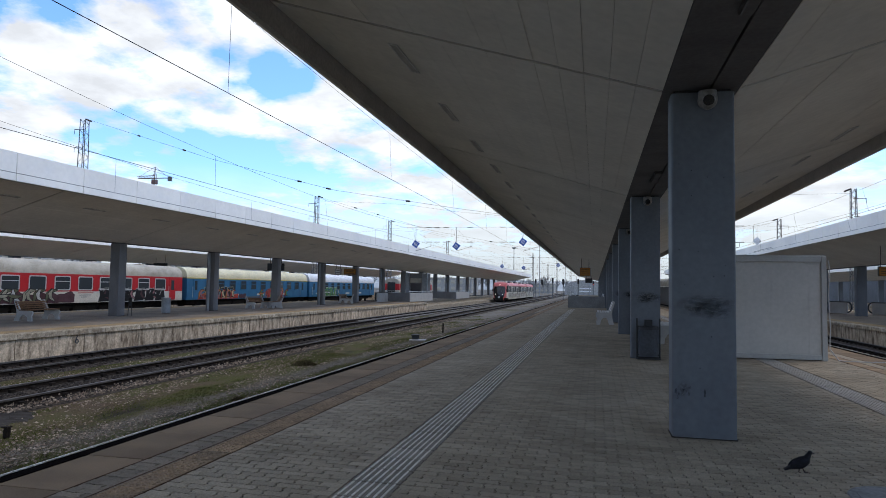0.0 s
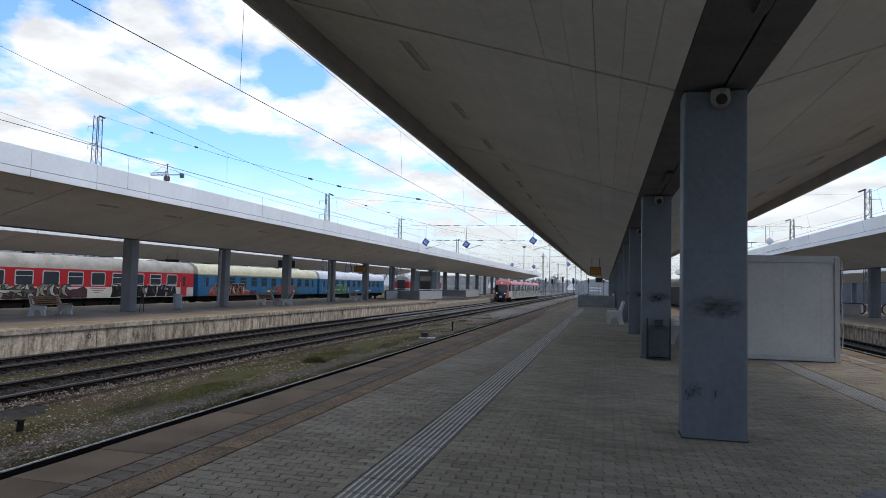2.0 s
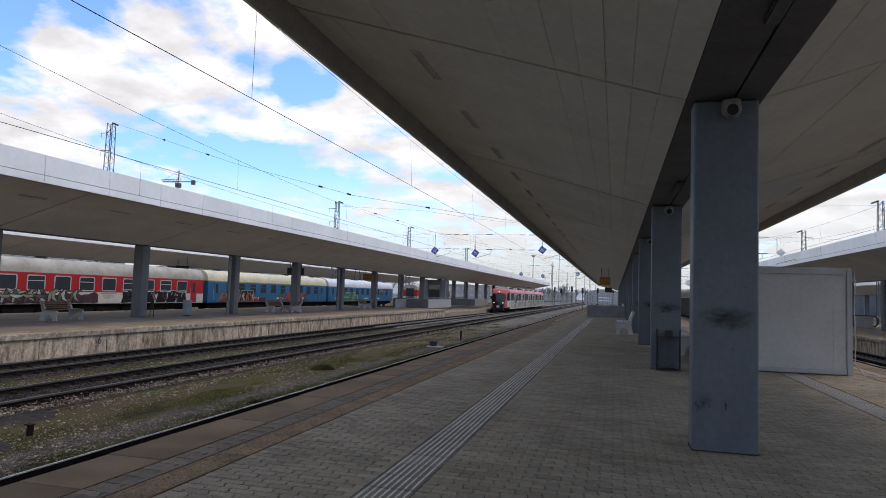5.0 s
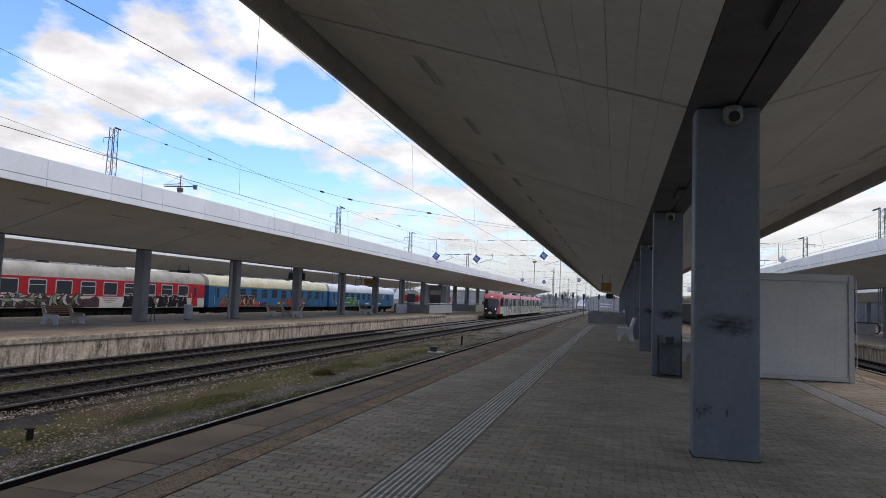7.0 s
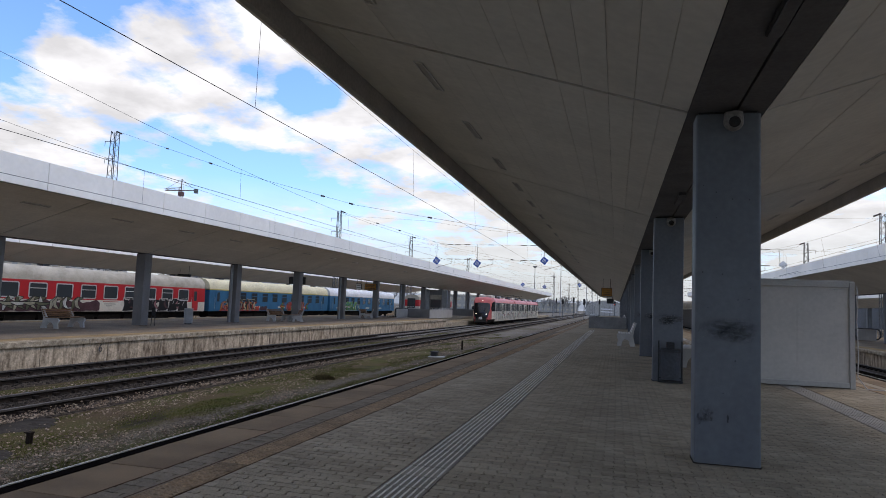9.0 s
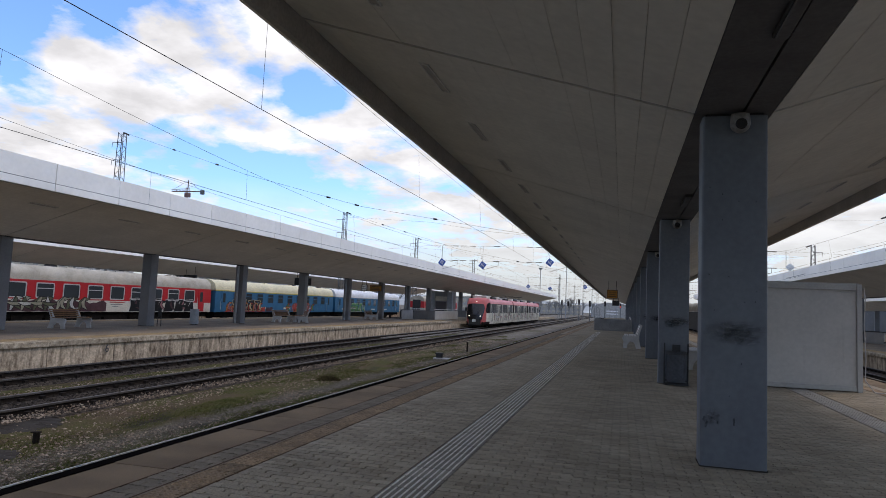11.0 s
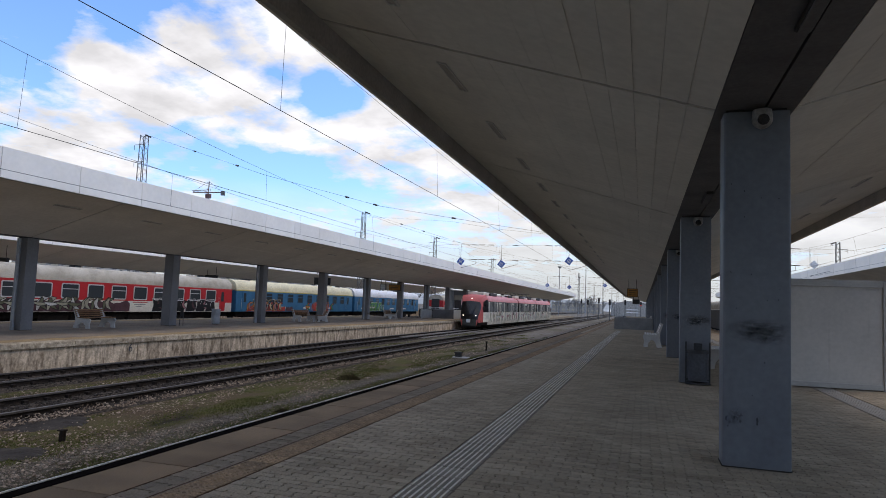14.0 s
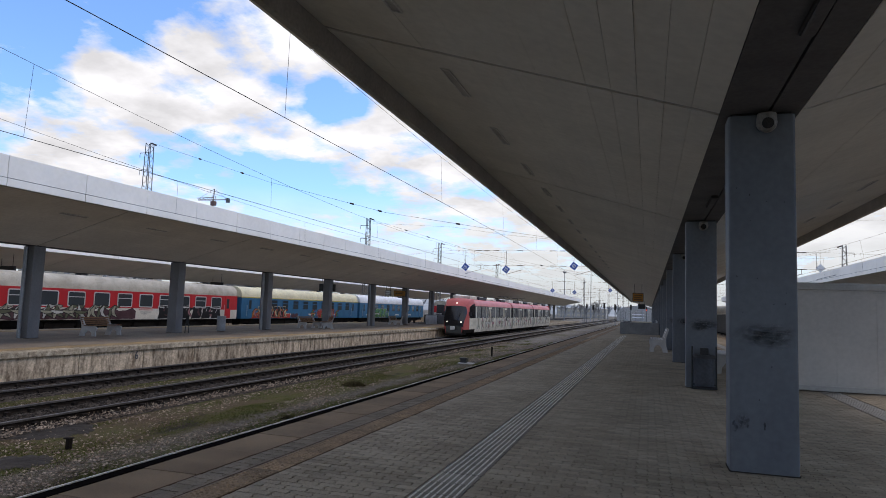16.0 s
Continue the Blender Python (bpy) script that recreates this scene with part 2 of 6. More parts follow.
M = {
    "paver": mat("grey_concrete_paver", (0.365, 0.303, 0.226), (0.278, 0.231, 0.172), 0.9, s=0.7, fine=60, rnd=0.14, depth=0.004, spec=0.05),
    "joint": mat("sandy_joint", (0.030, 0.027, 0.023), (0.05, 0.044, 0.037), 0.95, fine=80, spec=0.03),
    "slab": mat("brown_edge_slab", (0.250, 0.174, 0.110), (0.180, 0.127, 0.084), 0.9, s=1.2, fine=90, rnd=0.12, depth=0.004, spec=0.06),
    # shaded copy of the paver: same blocks, darkened against the open sky
    "edgepaver": mat("shaded_edge_paver", (0.235, 0.190, 0.143), (0.170, 0.140, 0.108), 0.9, s=0.8, fine=60, rnd=0.14, depth=0.004, spec=0.05),
    "tan": mat("tan_tactile_tile", (0.33, 0.222, 0.135), (0.23, 0.165, 0.11), 0.9, s=2.0, fine=50, rnd=0.22, depth=0.004, spec=0.10),
    "guide": mat("grey_guide_tile", (0.29, 0.256, 0.210), (0.23, 0.203, 0.168), 0.9, s=1.5, fine=50, rnd=0.12, spec=0.08),
    "guidepale": mat("pale_guide_tile", (0.42, 0.385, 0.335), (0.33, 0.30, 0.26), 0.9, s=1.5, fine=50, rnd=0.12, spec=0.08),
    "rib": mat("white_guide_rib", (0.80, 0.74, 0.65), (0.62, 0.57, 0.50), 0.85, s=6, fine=50, spec=0.12),
    "blackedge": mat("black_edge_paint", (0.006, 0.005, 0.005), (0.011, 0.009, 0.008), 1.0, s=3, fine=40, spec=0.0),
    "steel": mat("worn_steel", (0.15, 0.138, 0.128), (0.085, 0.076, 0.07), 0.55, 0.6, s=5, fine=40, bump=0.05),
    "rust": mat("rusty_rail_side", (0.028, 0.021, 0.017), (0.016, 0.013, 0.011), 0.95, 0.0, s=4, fine=60, spec=0.08),
    "sleeper": mat("weathered_sleeper", (0.055, 0.047, 0.04), (0.03, 0.026, 0.023), 0.95, s=3, fine=30, rnd=0.25, spec=0.1),
    "concrete": mat("stained_concrete_wall", (0.56, 0.45, 0.33), (0.17, 0.125, 0.088), 0.95, s=2.4, fine=14, bump=0.3, depth=0.02, stretch=(1, 1.7, 0.55), edge=(0.42, 0.66), grit=0.3, rnd=0.18, spec=0.05),
    "coping": mat("worn_coping", (0.54, 0.455, 0.34), (0.21, 0.165, 0.115), 0.95, s=4.5, fine=30, bump=0.4, rnd=0.15, spec=0.08),
    "tarmac": mat("grey_platform_tarmac", (0.30, 0.242, 0.188), (0.215, 0.175, 0.139), 0.95, s=0.5, fine=40, spec=0.1),
    "yellowband": mat("worn_yellow_band", (0.42, 0.29, 0.15), (0.27, 0.195, 0.115), 0.95, s=1.6, fine=40, rnd=0.1, spec=0.1),
    "column": mat("blue_grey_column_paint", (0.140, 0.158, 0.180), (0.108, 0.122, 0.142), 0.5, s=1.4, fine=14, bump=0.05, grit=0.08, stretch=(1, 1, 0.5)),
    # the column paint again, its brighter light on the opposite side put into the colour
    "oppcolumn": mat("lit_copy_column_paint", (0.205, 0.203, 0.205), (0.16, 0.158, 0.16), 0.6, s=1.4, fine=14, bump=0.05, grit=0.08, stretch=(1, 1, 0.5)),
    "beam": mat("dark_grey_beam_paint", (0.158, 0.155, 0.162), (0.12, 0.118, 0.125), 0.7, s=1.0, fine=20, bump=0.05, grit=0.1, spec=0.15),
    "soffit": mat("cream_grey_soffit_panel", (0.76, 0.735, 0.68), (0.67, 0.648, 0.60), 0.8, s=0.6, fine=8, bump=0.03, grit=0.05, rnd=0.02, spec=0.2),
    "seam": mat("dark_panel_seam", (0.02, 0.02, 0.02), None, 0.8),
    "fascia": mat("white_fascia_panel", (0.93, 0.885, 0.825), (0.86, 0.82, 0.765), 0.5, s=0.5, fine=6, bump=0.02, grit=0.03, rnd=0.03, spec=0.2),
    "lip": mat("grey_canopy_lip", (0.50, 0.48, 0.46), (0.40, 0.385, 0.37), 0.8, s=1.2, fine=20, grit=0.12, spec=0.2),
    "stain": mat("black_grime", (0.03, 0.032, 0.036), (0.07, 0.08, 0.10), 0.8, s=9, fine=40),
    "cabin": mat("off_white_cabin_panel", (0.475, 0.455, 0.422), (0.42, 0.402, 0.375), 0.5, s=0.8, fine=12, bump=0.04, grit=0.05),
    "cabinframe": mat("grey_white_cabin_frame", (0.42, 0.408, 0.385), (0.355, 0.345, 0.327), 0.5, s=1.5, fine=20, bump=0.04, grit=0.06),
    "dark": mat("dark_grey_steel", (0.03, 0.031, 0.033), (0.05, 0.05, 0.052), 0.6, 0.3, fine=30),
    # near black: soot plus the shade below the vehicles, both in the colour
    "underframe": mat("sooty_shaded_underframe", (0.012, 0.011, 0.010), (0.022, 0.019, 0.017), 0.95, s=3, fine=30, spec=0.05),
    "red": mat("faded_red_coach_paint", (0.58, 0.027, 0.033), (0.48, 0.024, 0.030), 0.45, s=0.8, fine=15, bump=0.03, grit=0.07),
    "coachwhite": mat("dirty_white_coach_paint", (0.74, 0.70, 0.62), (0.56, 0.53, 0.47), 0.5, s=0.9, fine=12, bump=0.03, grit=0.1),
    "blue": mat("blue_coach_paint", (0.028, 0.165, 0.315), (0.022, 0.125, 0.25), 0.45, s=0.8, fine=15, bump=0.03, grit=0.08),
    "roofgrey": mat("weathered_grey_roof", (0.54, 0.495, 0.41), (0.36, 0.32, 0.255), 0.8, s=1.1, fine=14, grit=0.12, stretch=(1, 0.7, 1)),
    "roofcream": mat("cream_roof", (0.78, 0.71, 0.48), (0.66, 0.60, 0.41), 0.7, s=0.6, fine=14),
    "roofwhite": mat("white_roof", (0.78, 0.79, 0.80), (0.68, 0.69, 0.70), 0.5, s=0.6, fine=14),
    "yellow": mat("yellow_stripe", (0.62, 0.50, 0.08), None, 0.5),
    "alu": mat("aluminium_frame", (0.66, 0.66, 0.65), (0.54, 0.54, 0.53), 0.4, 0.2, fine=30, bump=0.02),
    # the blue-grey tint paints a dim sky reflection into the glass
    "pane": glass("coach_glass", (0.055, 0.065, 0.072), 0.04),
    "salmon": mat("salmon_red_train_paint", (0.62, 0.140, 0.125), (0.52, 0.115, 0.105), 0.4, s=1, fine=12, bump=0.02, grit=0.06),
    "trainwhite": mat("pale_grey_train_side", (0.78, 0.74, 0.63), (0.52, 0.49, 0.41), 0.5, s=1.3, fine=8, bump=0.02, grit=0.15),
    "grass": mat("short_grass", (0.072, 0.090, 0.024), (0.125, 0.122, 0.042), 0.95, s=1.2, fine=40, rnd=0.4, spec=0.05),
    "weed": mat("dry_brown_weeds", (0.055, 0.042, 0.024), (0.09, 0.075, 0.035), 0.95, s=5, fine=40, rnd=0.4, spec=0.05),
    "ballast": mat("ballast_stone", (0.34, 0.27, 0.21), (0.16, 0.115, 0.085), 0.95, s=3, fine=40, rnd=0.5, spec=0.06),
    "pebble": mat("grey_path_pebble", (0.21, 0.178, 0.145), (0.10, 0.084, 0.068), 0.95, s=3, fine=40, rnd=0.5, spec=0.06),
    "rustline": mat("rusty_joint_strip", (0.115, 0.062, 0.036), (0.07, 0.042, 0.028), 0.9, s=4, fine=40, spec=0.05),
    "wood": mat("varnished_bench_slat", (0.26, 0.13, 0.06), (0.17, 0.085, 0.04), 0.55, s=2, fine=30, stretch=(4, 0.5, 4), rnd=0.15),
    "benchconc": mat("pale_cast_bench_end", (0.50, 0.49, 0.47), (0.42, 0.41, 0.395), 0.8, s=2, fine=14, grit=0.06, bump=0.03),
    "bin": mat("galvanised_bin", (0.34, 0.36, 0.38), (0.27, 0.29, 0.31), 0.5, 0.4, s=4, fine=25, grit=0.1),
    "mast": mat("grey_lattice_steel", (0.16, 0.17, 0.18), (0.11, 0.115, 0.12), 0.6, 0.4, fine=20),
    # galvanised steel, lightened in its colour for the haze over the yard
    "mastfar": mat("haze_paled_galvanised_steel", (0.30, 0.32, 0.35), (0.24, 0.26, 0.28), 0.7, 0.1, fine=20),
    "parapet": mat("pale_grey_parapet_render", (0.25, 0.25, 0.25), (0.18, 0.18, 0.18), 0.85, s=1.5, fine=25),
    "bindark": mat("dark_blue_grey_enamel", (0.055, 0.062, 0.075), (0.04, 0.046, 0.056), 0.55, s=3, fine=20),
    "palesleeper": mat("pale_concrete_sleeper", (0.34, 0.32, 0.29), (0.24, 0.22, 0.20), 0.9, s=3, fine=30, rnd=0.2, spec=0.1),
    "wornrib": mat("dirty_guide_rib", (0.50, 0.475, 0.43), (0.38, 0.36, 0.33), 0.85, s=3, fine=50, spec=0.1),
    "wire": mat("dark_wire", (0.03, 0.03, 0.032), None, 0.6, 0.3),
    "insul": mat("brown_insulator", (0.05, 0.035, 0.03), None, 0.3),
    "signblue": mat("blue_sign_plate", (0.03, 0.11, 0.42), (0.03, 0.09, 0.36), 0.4, bump=0),
    "signwhite": mat("white_sign_paint", (0.8, 0.8, 0.8), None, 0.5, bump=0),
    "orange": mat("orange_sign_board", (0.46, 0.20, 0.03), (0.36, 0.15, 0.025), 0.5, bump=0),
    "craneyel": mat("dull_red_crane_paint", (0.17, 0.10, 0.095), None, 0.6),
    # facade grey with distance haze mixed into the base colour
    "farwall": mat("haze_tinted_facade", (0.37, 0.365, 0.35), (0.31, 0.305, 0.295), 0.9, s=0.1, fine=2),
    # shaded facade: the wall's darkness is put into its base colour
    "shadewall": mat("shaded_grey_facade", (0.11, 0.115, 0.125), (0.08, 0.085, 0.09), 0.9, s=0.2, fine=3),
    # hills and distant twigs: haze is painted into both colours
    "hill": mat("haze_tinted_hills", (0.44, 0.46, 0.46), (0.38, 0.40, 0.40), 1.0, s=0.004, fine=0.03, bump=0, spec=0.0),
    "hazetwig": mat("haze_tinted_twigs", (0.27, 0.27, 0.265), (0.22, 0.22, 0.215), 0.9, s=0.2, fine=3, spec=0.0),
    "farwood": mat("bare_winter_twigs", (0.13, 0.12, 0.115), (0.09, 0.085, 0.08), 0.9, s=0.2, fine=3),
    "lampglow": glow("white_headlight", (1.0, 0.93, 0.86), 1.4),
    "redlight": glow("red_signal", (1.0, 0.05, 0.03), 4.0),
    "bird": mat("black_feathers", (0.006, 0.006, 0.008), (0.014, 0.014, 0.02), 0.6, s=20, fine=90, spec=0.2),
    "birdleg": mat("dull_dark_leg", (0.05, 0.028, 0.025), None, 0.6),
    "domewhite": mat("grimy_ivory_camera_housing", (0.24, 0.225, 0.21), (0.16, 0.15, 0.14), 0.5, s=8),
    "black": glass("gloss_black", (0.01, 0.01, 0.012), 0.15),
}


PATH_X = 8.7         # how far west of the origin the gravel path lies


def ground_mat():
    """Trackside earth: grass, grit and gravel patches that run along the tracks."""
    m = bpy.data.materials.new("trackside_earth")
    m.use_nodes = True
    nt = m.node_tree
    N, L = nt.nodes.new, nt.links.new
    b = nt.nodes["Principled BSDF"]
    b.inputs["Roughness"].default_value = 0.95
    b.inputs["Specular IOR Level"].default_value = 0.08
    co = N("ShaderNodeTexCoord")

    def nz(scale, detail, stretch):
        mp = N("ShaderNodeMapping")
        mp.inputs["Scale"].default_value = stretch
        L(co.outputs["Object"], mp.inputs[0])
        n = N("ShaderNodeTexNoise")
        n.inputs["Scale"].default_value, n.inputs["Detail"].default_value, n.inputs["Roughness"].default_value = scale, detail, 0.65
        L(mp.outputs[0], n.inputs["Vector"])
        return n.outputs[0]

    def ramp(src, lo, hi):
        r = N("ShaderNodeMapRange")
        r.inputs["From Min"].default_value, r.inputs["From Max"].default_value = lo, hi
        L(src, r.inputs["Value"])
        return r.outputs[0]

    def mixc(f, a, c):
        n = N("ShaderNodeMix")
        n.data_type = "RGBA"
        L(f, n.inputs["Factor"])
        for key, v in (("A", a), ("B", c)):
            if isinstance(v, tuple):
                n.inputs[key].default_value = (*v, 1)
            else:
                L(v, n.inputs[key])
        return n.outputs["Result"]
    fine = nz(28, 6, (1, 1, 1))
    earth = mixc(ramp(fine, 0.35, 0.65), (0.040, 0.026, 0.016), (0.150, 0.106, 0.068))
    green = mixc(ramp(nz(45, 4, (1, 1, 1)), 0.35, 0.65), (0.040, 0.045, 0.012), (0.110, 0.104, 0.036))
    earth = mixc(ramp(nz(0.5, 5, (1.5, 0.5, 1)), 0.52, 0.62), earth, (0.018, 0.016, 0.015))
    col = mixc(ramp(nz(1.1, 9, (1.2, 0.4, 1)), 0.36, 0.62), earth, green)
    # the yard further down the line is bare grey grit
    place = N("ShaderNodeSeparateXYZ")
    L(co.outputs["Object"], place.inputs[0])
    grit = mixc(ramp(fine, 0.35, 0.65), (0.105, 0.095, 0.083), (0.25, 0.226, 0.196))
    yard = N("ShaderNodeMath")
    yard.operation = "MULTIPLY"
    L(ramp(place.outputs[1], 30, 62), yard.inputs[0])
    L(ramp(nz(0.25, 5, (1, 0.4, 1)), 0.22, 0.55), yard.inputs[1])
    col = mixc(yard.outputs[0], col, grit)
    # a trodden path of pale grey gravel runs beside the platform
    vor = N("ShaderNodeTexVoronoi")
    vor.inputs["Scale"].default_value = 26
    L(co.outputs["Object"], vor.inputs["Vector"])
    hue = N("ShaderNodeSeparateColor")
    L(vor.outputs["Color"], hue.inputs[0])
    pebble = mixc(hue.outputs[0], (0.065, 0.055, 0.044), (0.22, 0.185, 0.148))

    def calc(op, a, c):
        n = N("ShaderNodeMath")
        n.operation = op
        for i, v in enumerate((a, c)):
            if isinstance(v, float):
                n.inputs[i].default_value = v
            else:
                L(v, n.inputs[i])
        return n.outputs[0]
    sway = calc("MULTIPLY", calc("SUBTRACT", nz(0.8, 6, (0.6, 0.5, 1)), 0.5), 1.6)
    off = calc("ABSOLUTE", calc("ADD", calc("ADD", place.outputs[0], PATH_X), sway), 0.0)
    path = calc("SUBTRACT", 1.0, ramp(off, 0.10, 0.48))
    col = mixc(calc("MULTIPLY", path, ramp(nz(9, 5, (1, 0.6, 1)), 0.36, 0.52)), col, pebble)
    L(col, b.inputs["Base Color"])
    bp = N("ShaderNodeBump")
    bp.inputs["Strength"].default_value, bp.inputs["Distance"].default_value = 0.7, 0.05
    L(fine, bp.inputs["Height"])
    L(bp.outputs[0], b.inputs["Normal"])
    return m


M["earth"] = ground_mat()

# ---- mesh helpers ----


def box(bm, x0, x1, y0, y1, z0, z1, bevel=0.0):
    r = bmesh.ops.create_cube(bm, size=1.0, matrix=Matrix.Translation(((x0 + x1) / 2, (y0 + y1) / 2, (z0 + z1) / 2)) @ Matrix.Diagonal((abs(x1 - x0), abs(y1 - y0), abs(z1 - z0), 1)))
    if bevel:
        edges = list({e for v in r["verts"] for e in v.link_edges})
        bmesh.ops.bevel(bm, geom=edges, offset=bevel, segments=2, affect="EDGES", profile=0.5)
    return bm


def rod(bm, a, b, r, n=8, r2=None):
    a, b = Vector(a), Vector(b)
    d = b - a
    m = Matrix.Translation((a + b) / 2) @ d.to_track_quat("Z", "Y").to_matrix().to_4x4()
    bmesh.ops.create_cone(bm, cap_ends=True, segments=n, radius1=r, radius2=r if r2 is None else r2, depth=d.length, matrix=m)
    return bm


def prism(bm, pts, axis, a, b):
    """Extrude a closed outline along an axis; pts are in the two other axes, in order."""
    def at(p, v):
        return {"x": (v, p[0], p[1]), "y": (p[0], v, p[1]), "z": (p[0], p[1], v)}[axis]
    lo, hi = [bm.verts.new(at(p, a)) for p in pts], [bm.verts.new(at(p, b)) for p in pts]
    n = len(pts)
    bm.faces.new(lo)
    bm.faces.new(hi[::-1])
    for i in range(n):
        bm.faces.new((lo[i], hi[i], hi[(i + 1) % n], lo[(i + 1) % n]))
    return bm


def mesh_of(name, bm, material, smooth=False):
    bmesh.ops.recalc_face_normals(bm, faces=bm.faces)
    me = bpy.data.meshes.new(name)
    bm.to_mesh(me)
    bm.free()
    me.materials.append(M[material])
    if smooth:
        me.polygons.foreach_set("use_smooth", [True] * len(me.polygons))
        me.set_sharp_from_angle(angle=radians(35))
    return me


def part(name, bm, material, parent, label="", smooth=False, at=None):
    ob = new(name, mesh_of(name, bm, material, smooth))
    ob.parent = parent
    if at is not None:
        ob.matrix_basis = at
    if label:
        ob["label"] = label
    return ob


def thing(name, label, category, at=None, group="", kind=""):
    ob = new(name)
    if at is not None:
        ob.matrix_basis = at
    return tagged(ob, label, category, group, kind)


def solid(name, bm, material, label, category="", group="", kind="", smooth=False, at=None):
    ob = new(name, mesh_of(name, bm, material, smooth))
    if at is not None:
        ob.matrix_basis = at
    return tagged(ob, label, category, group, kind)


B = bmesh.new

# ---- plan ----
RAIL = -0.85            # top of the rails
BED = -1.04             # trackside ground
PITCH = 8.83            # column spacing
NEAR, OPP, FAR, EAST = 1.18, -24.35, -48.2, 20.4   # centre lines of the platforms
Y0, Y1 = -18.0, 190.0

# ---- ground ----
def build_ground():
    bm = B()
    xs = [-900, -200, -60, -40, -19, -15, -11, -8, -5, -2, 8, 15, 60, 200, 900]
    ys = [-300, -60, -20, 0, 20, 40, 60, 90, 130, 200, 400, 900, 2500]
    g = [[bm.verts.new((x, y, BED)) for x in xs] for y in ys]
    for j in range(len(ys) - 1):
        for i in range(len(xs) - 1):
            bm.faces.new((g[j][i], g[j][i + 1], g[j + 1][i + 1], g[j + 1][i]))
    solid("ground", bm, "earth", "trackside earth with grass, grit and stones", "ground", kind="structure")


build_ground()


def platform(cx, dz, name, label, half=6.03, y1=Y1, paved=False, step_at=None):
    """A platform body with a stained side wall, a worn coping and a top surface."""
    top = thing(name, label, "platform", kind="structure")
    w = half - 0.12
    end = step_at or y1
    bm = B()
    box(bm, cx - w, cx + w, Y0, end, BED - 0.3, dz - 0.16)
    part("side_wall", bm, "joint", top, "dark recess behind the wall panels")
    me = mesh_of("wall_panel", box(B(), -0.03, 0.03, -1.485, 1.485, BED - 0.3 - dz, -0.165, 0.008), "concrete")
    for sgn in (-1, 1):
        y = Y0 + 1.5
        while y < end - 1.4:
            ob = new("wall_panel", me)
            ob.parent = top
            ob.matrix_basis = pose(cx + sgn * (w + 0.012 + random.uniform(0, 0.012)), y, dz)
            y += 3.0
    bm = B()
    box(bm, cx - w + 0.02, cx + w - 0.02, Y0, end, dz - 0.16, dz - (0.014 if paved else 0.004))
    part("deck", bm, "joint" if paved else "tarmac", top)
    if not paved:
        for sgn in (-1, 1):
            bm = B()
            y = Y0
            while y < end:
                a, c = cx + sgn * (half - 0.62), cx + sgn * half
                box(bm, min(a, c), max(a, c), y + 0.008, min(y + 1.992, end), dz - 0.17, dz + random.uniform(0.0, 0.008), 0.012)
                y += 2.0
            part("coping", bm, "coping", top, "chipped pale concrete coping stones")
            bm = B()
            a, c = cx + sgn * (half - 1.5), cx + sgn * (half - 0.63)
            y = Y0
            while y < end:
                box(bm, min(a, c), max(a, c), y + 0.004, min(y + 0.996, end), dz - 0.02, dz + 0.003)
                y += 1.0
            part("safety_band", bm, "yellowband", top, "worn yellowish safety band along the edge")
    if step_at:
        bm = B()
        box(bm, cx - w, cx + w, step_at, y1, BED - 0.3, dz - 0.42)
        part("lower_deck", bm, "coping", top, "lower concrete platform end")
    return top


near_platform = platform(NEAR, 0.0, "platform_near", "island platform paved in grey interlocking blocks", paved=True)
platform(OPP, -0.12, "platform_opposite", "island platform with stained concrete side wall", step_at=72)
platform(FAR, -0.12, "platform_far", "far island platform with concrete edge")
platform(EAST, -0.12, "platform_east", "island platform with stained concrete side wall", y1=160)


# ---- tracks ----
def track(cx, y0=-20, y1=420, curve=0.0, sleepers=True, pale_from=999.0, label="rusty railway track on ballast"):
    t = thing("track", label, "railway track", at=pose(cx, 0, 0), group="tracks", kind="structure")
    prof = [(-0.07, 0), (0.07, 0), (0.07, 0.012), (0.012, 0.03), (0.012, 0.115), (-0.012, 0.115), (-0.012, 0.03), (-0.07, 0.012)]
    for sgn in (-1, 1):
        bm = B()
        prism(bm, [(sgn * 0.7525 + a, RAIL - 0.16 + c) for a, c in prof], "y", y0, y1)
        rail = part("rail", bm, "rust", t, "dark rusty rail web and foot")
        bm = B()
        prism(bm, [(sgn * 0.7525 + a, RAIL + c) for a, c in ((-0.036, -0.045), (0.036, -0.045), (0.036, -0.006), (0.028, 0), (-0.028, 0), (-0.036, -0.006))], "y", y0, y1)
        part("rail_head", bm, "steel", rail, "polished rail head")
    if sleepers:
        bm = B()
        y = y0
        while y < min(130, pale_from):
            dx = random.uniform(-0.03, 0.03)
            box(bm, -1.28 + dx, 1.28 + dx, y, y + 0.24, RAIL - 0.36, RAIL - 0.172 + random.uniform(-0.03, 0.008))
            y += 0.6
        if pale_from < 200:
            pale = B()
            y = pale_from
            while y < 130:
                box(pale, -1.28, 1.28, y, y + 0.26, RAIL - 0.36, RAIL - 0.135 + random.uniform(-0.01, 0.005))
                y += 0.6
            part("pale_sleepers", pale, "palesleeper", t, "pale concrete sleepers")["kind"] = "stuff"
        # cast chairs that hold the rails
        chairs = B()
        y = y0 + 0.12
        while y < min(62, pale_from):
            for rx in (-0.7525, 0.7525):
                for e in (-1, 1):
                    box(chairs, rx + e * 0.05, rx + e * 0.155, y - 0.06, y + 0.06, RAIL - 0.19, RAIL - 0.085)
            y += 0.6
        part("rail_chairs", chairs, "rust", t, "rusty cast chairs beside the rails")["kind"] = "stuff"
        s = part("sleepers", bm, "sleeper", t, "weathered sleepers half sunk in ballast")
        s["kind"] = "stuff"
    return t


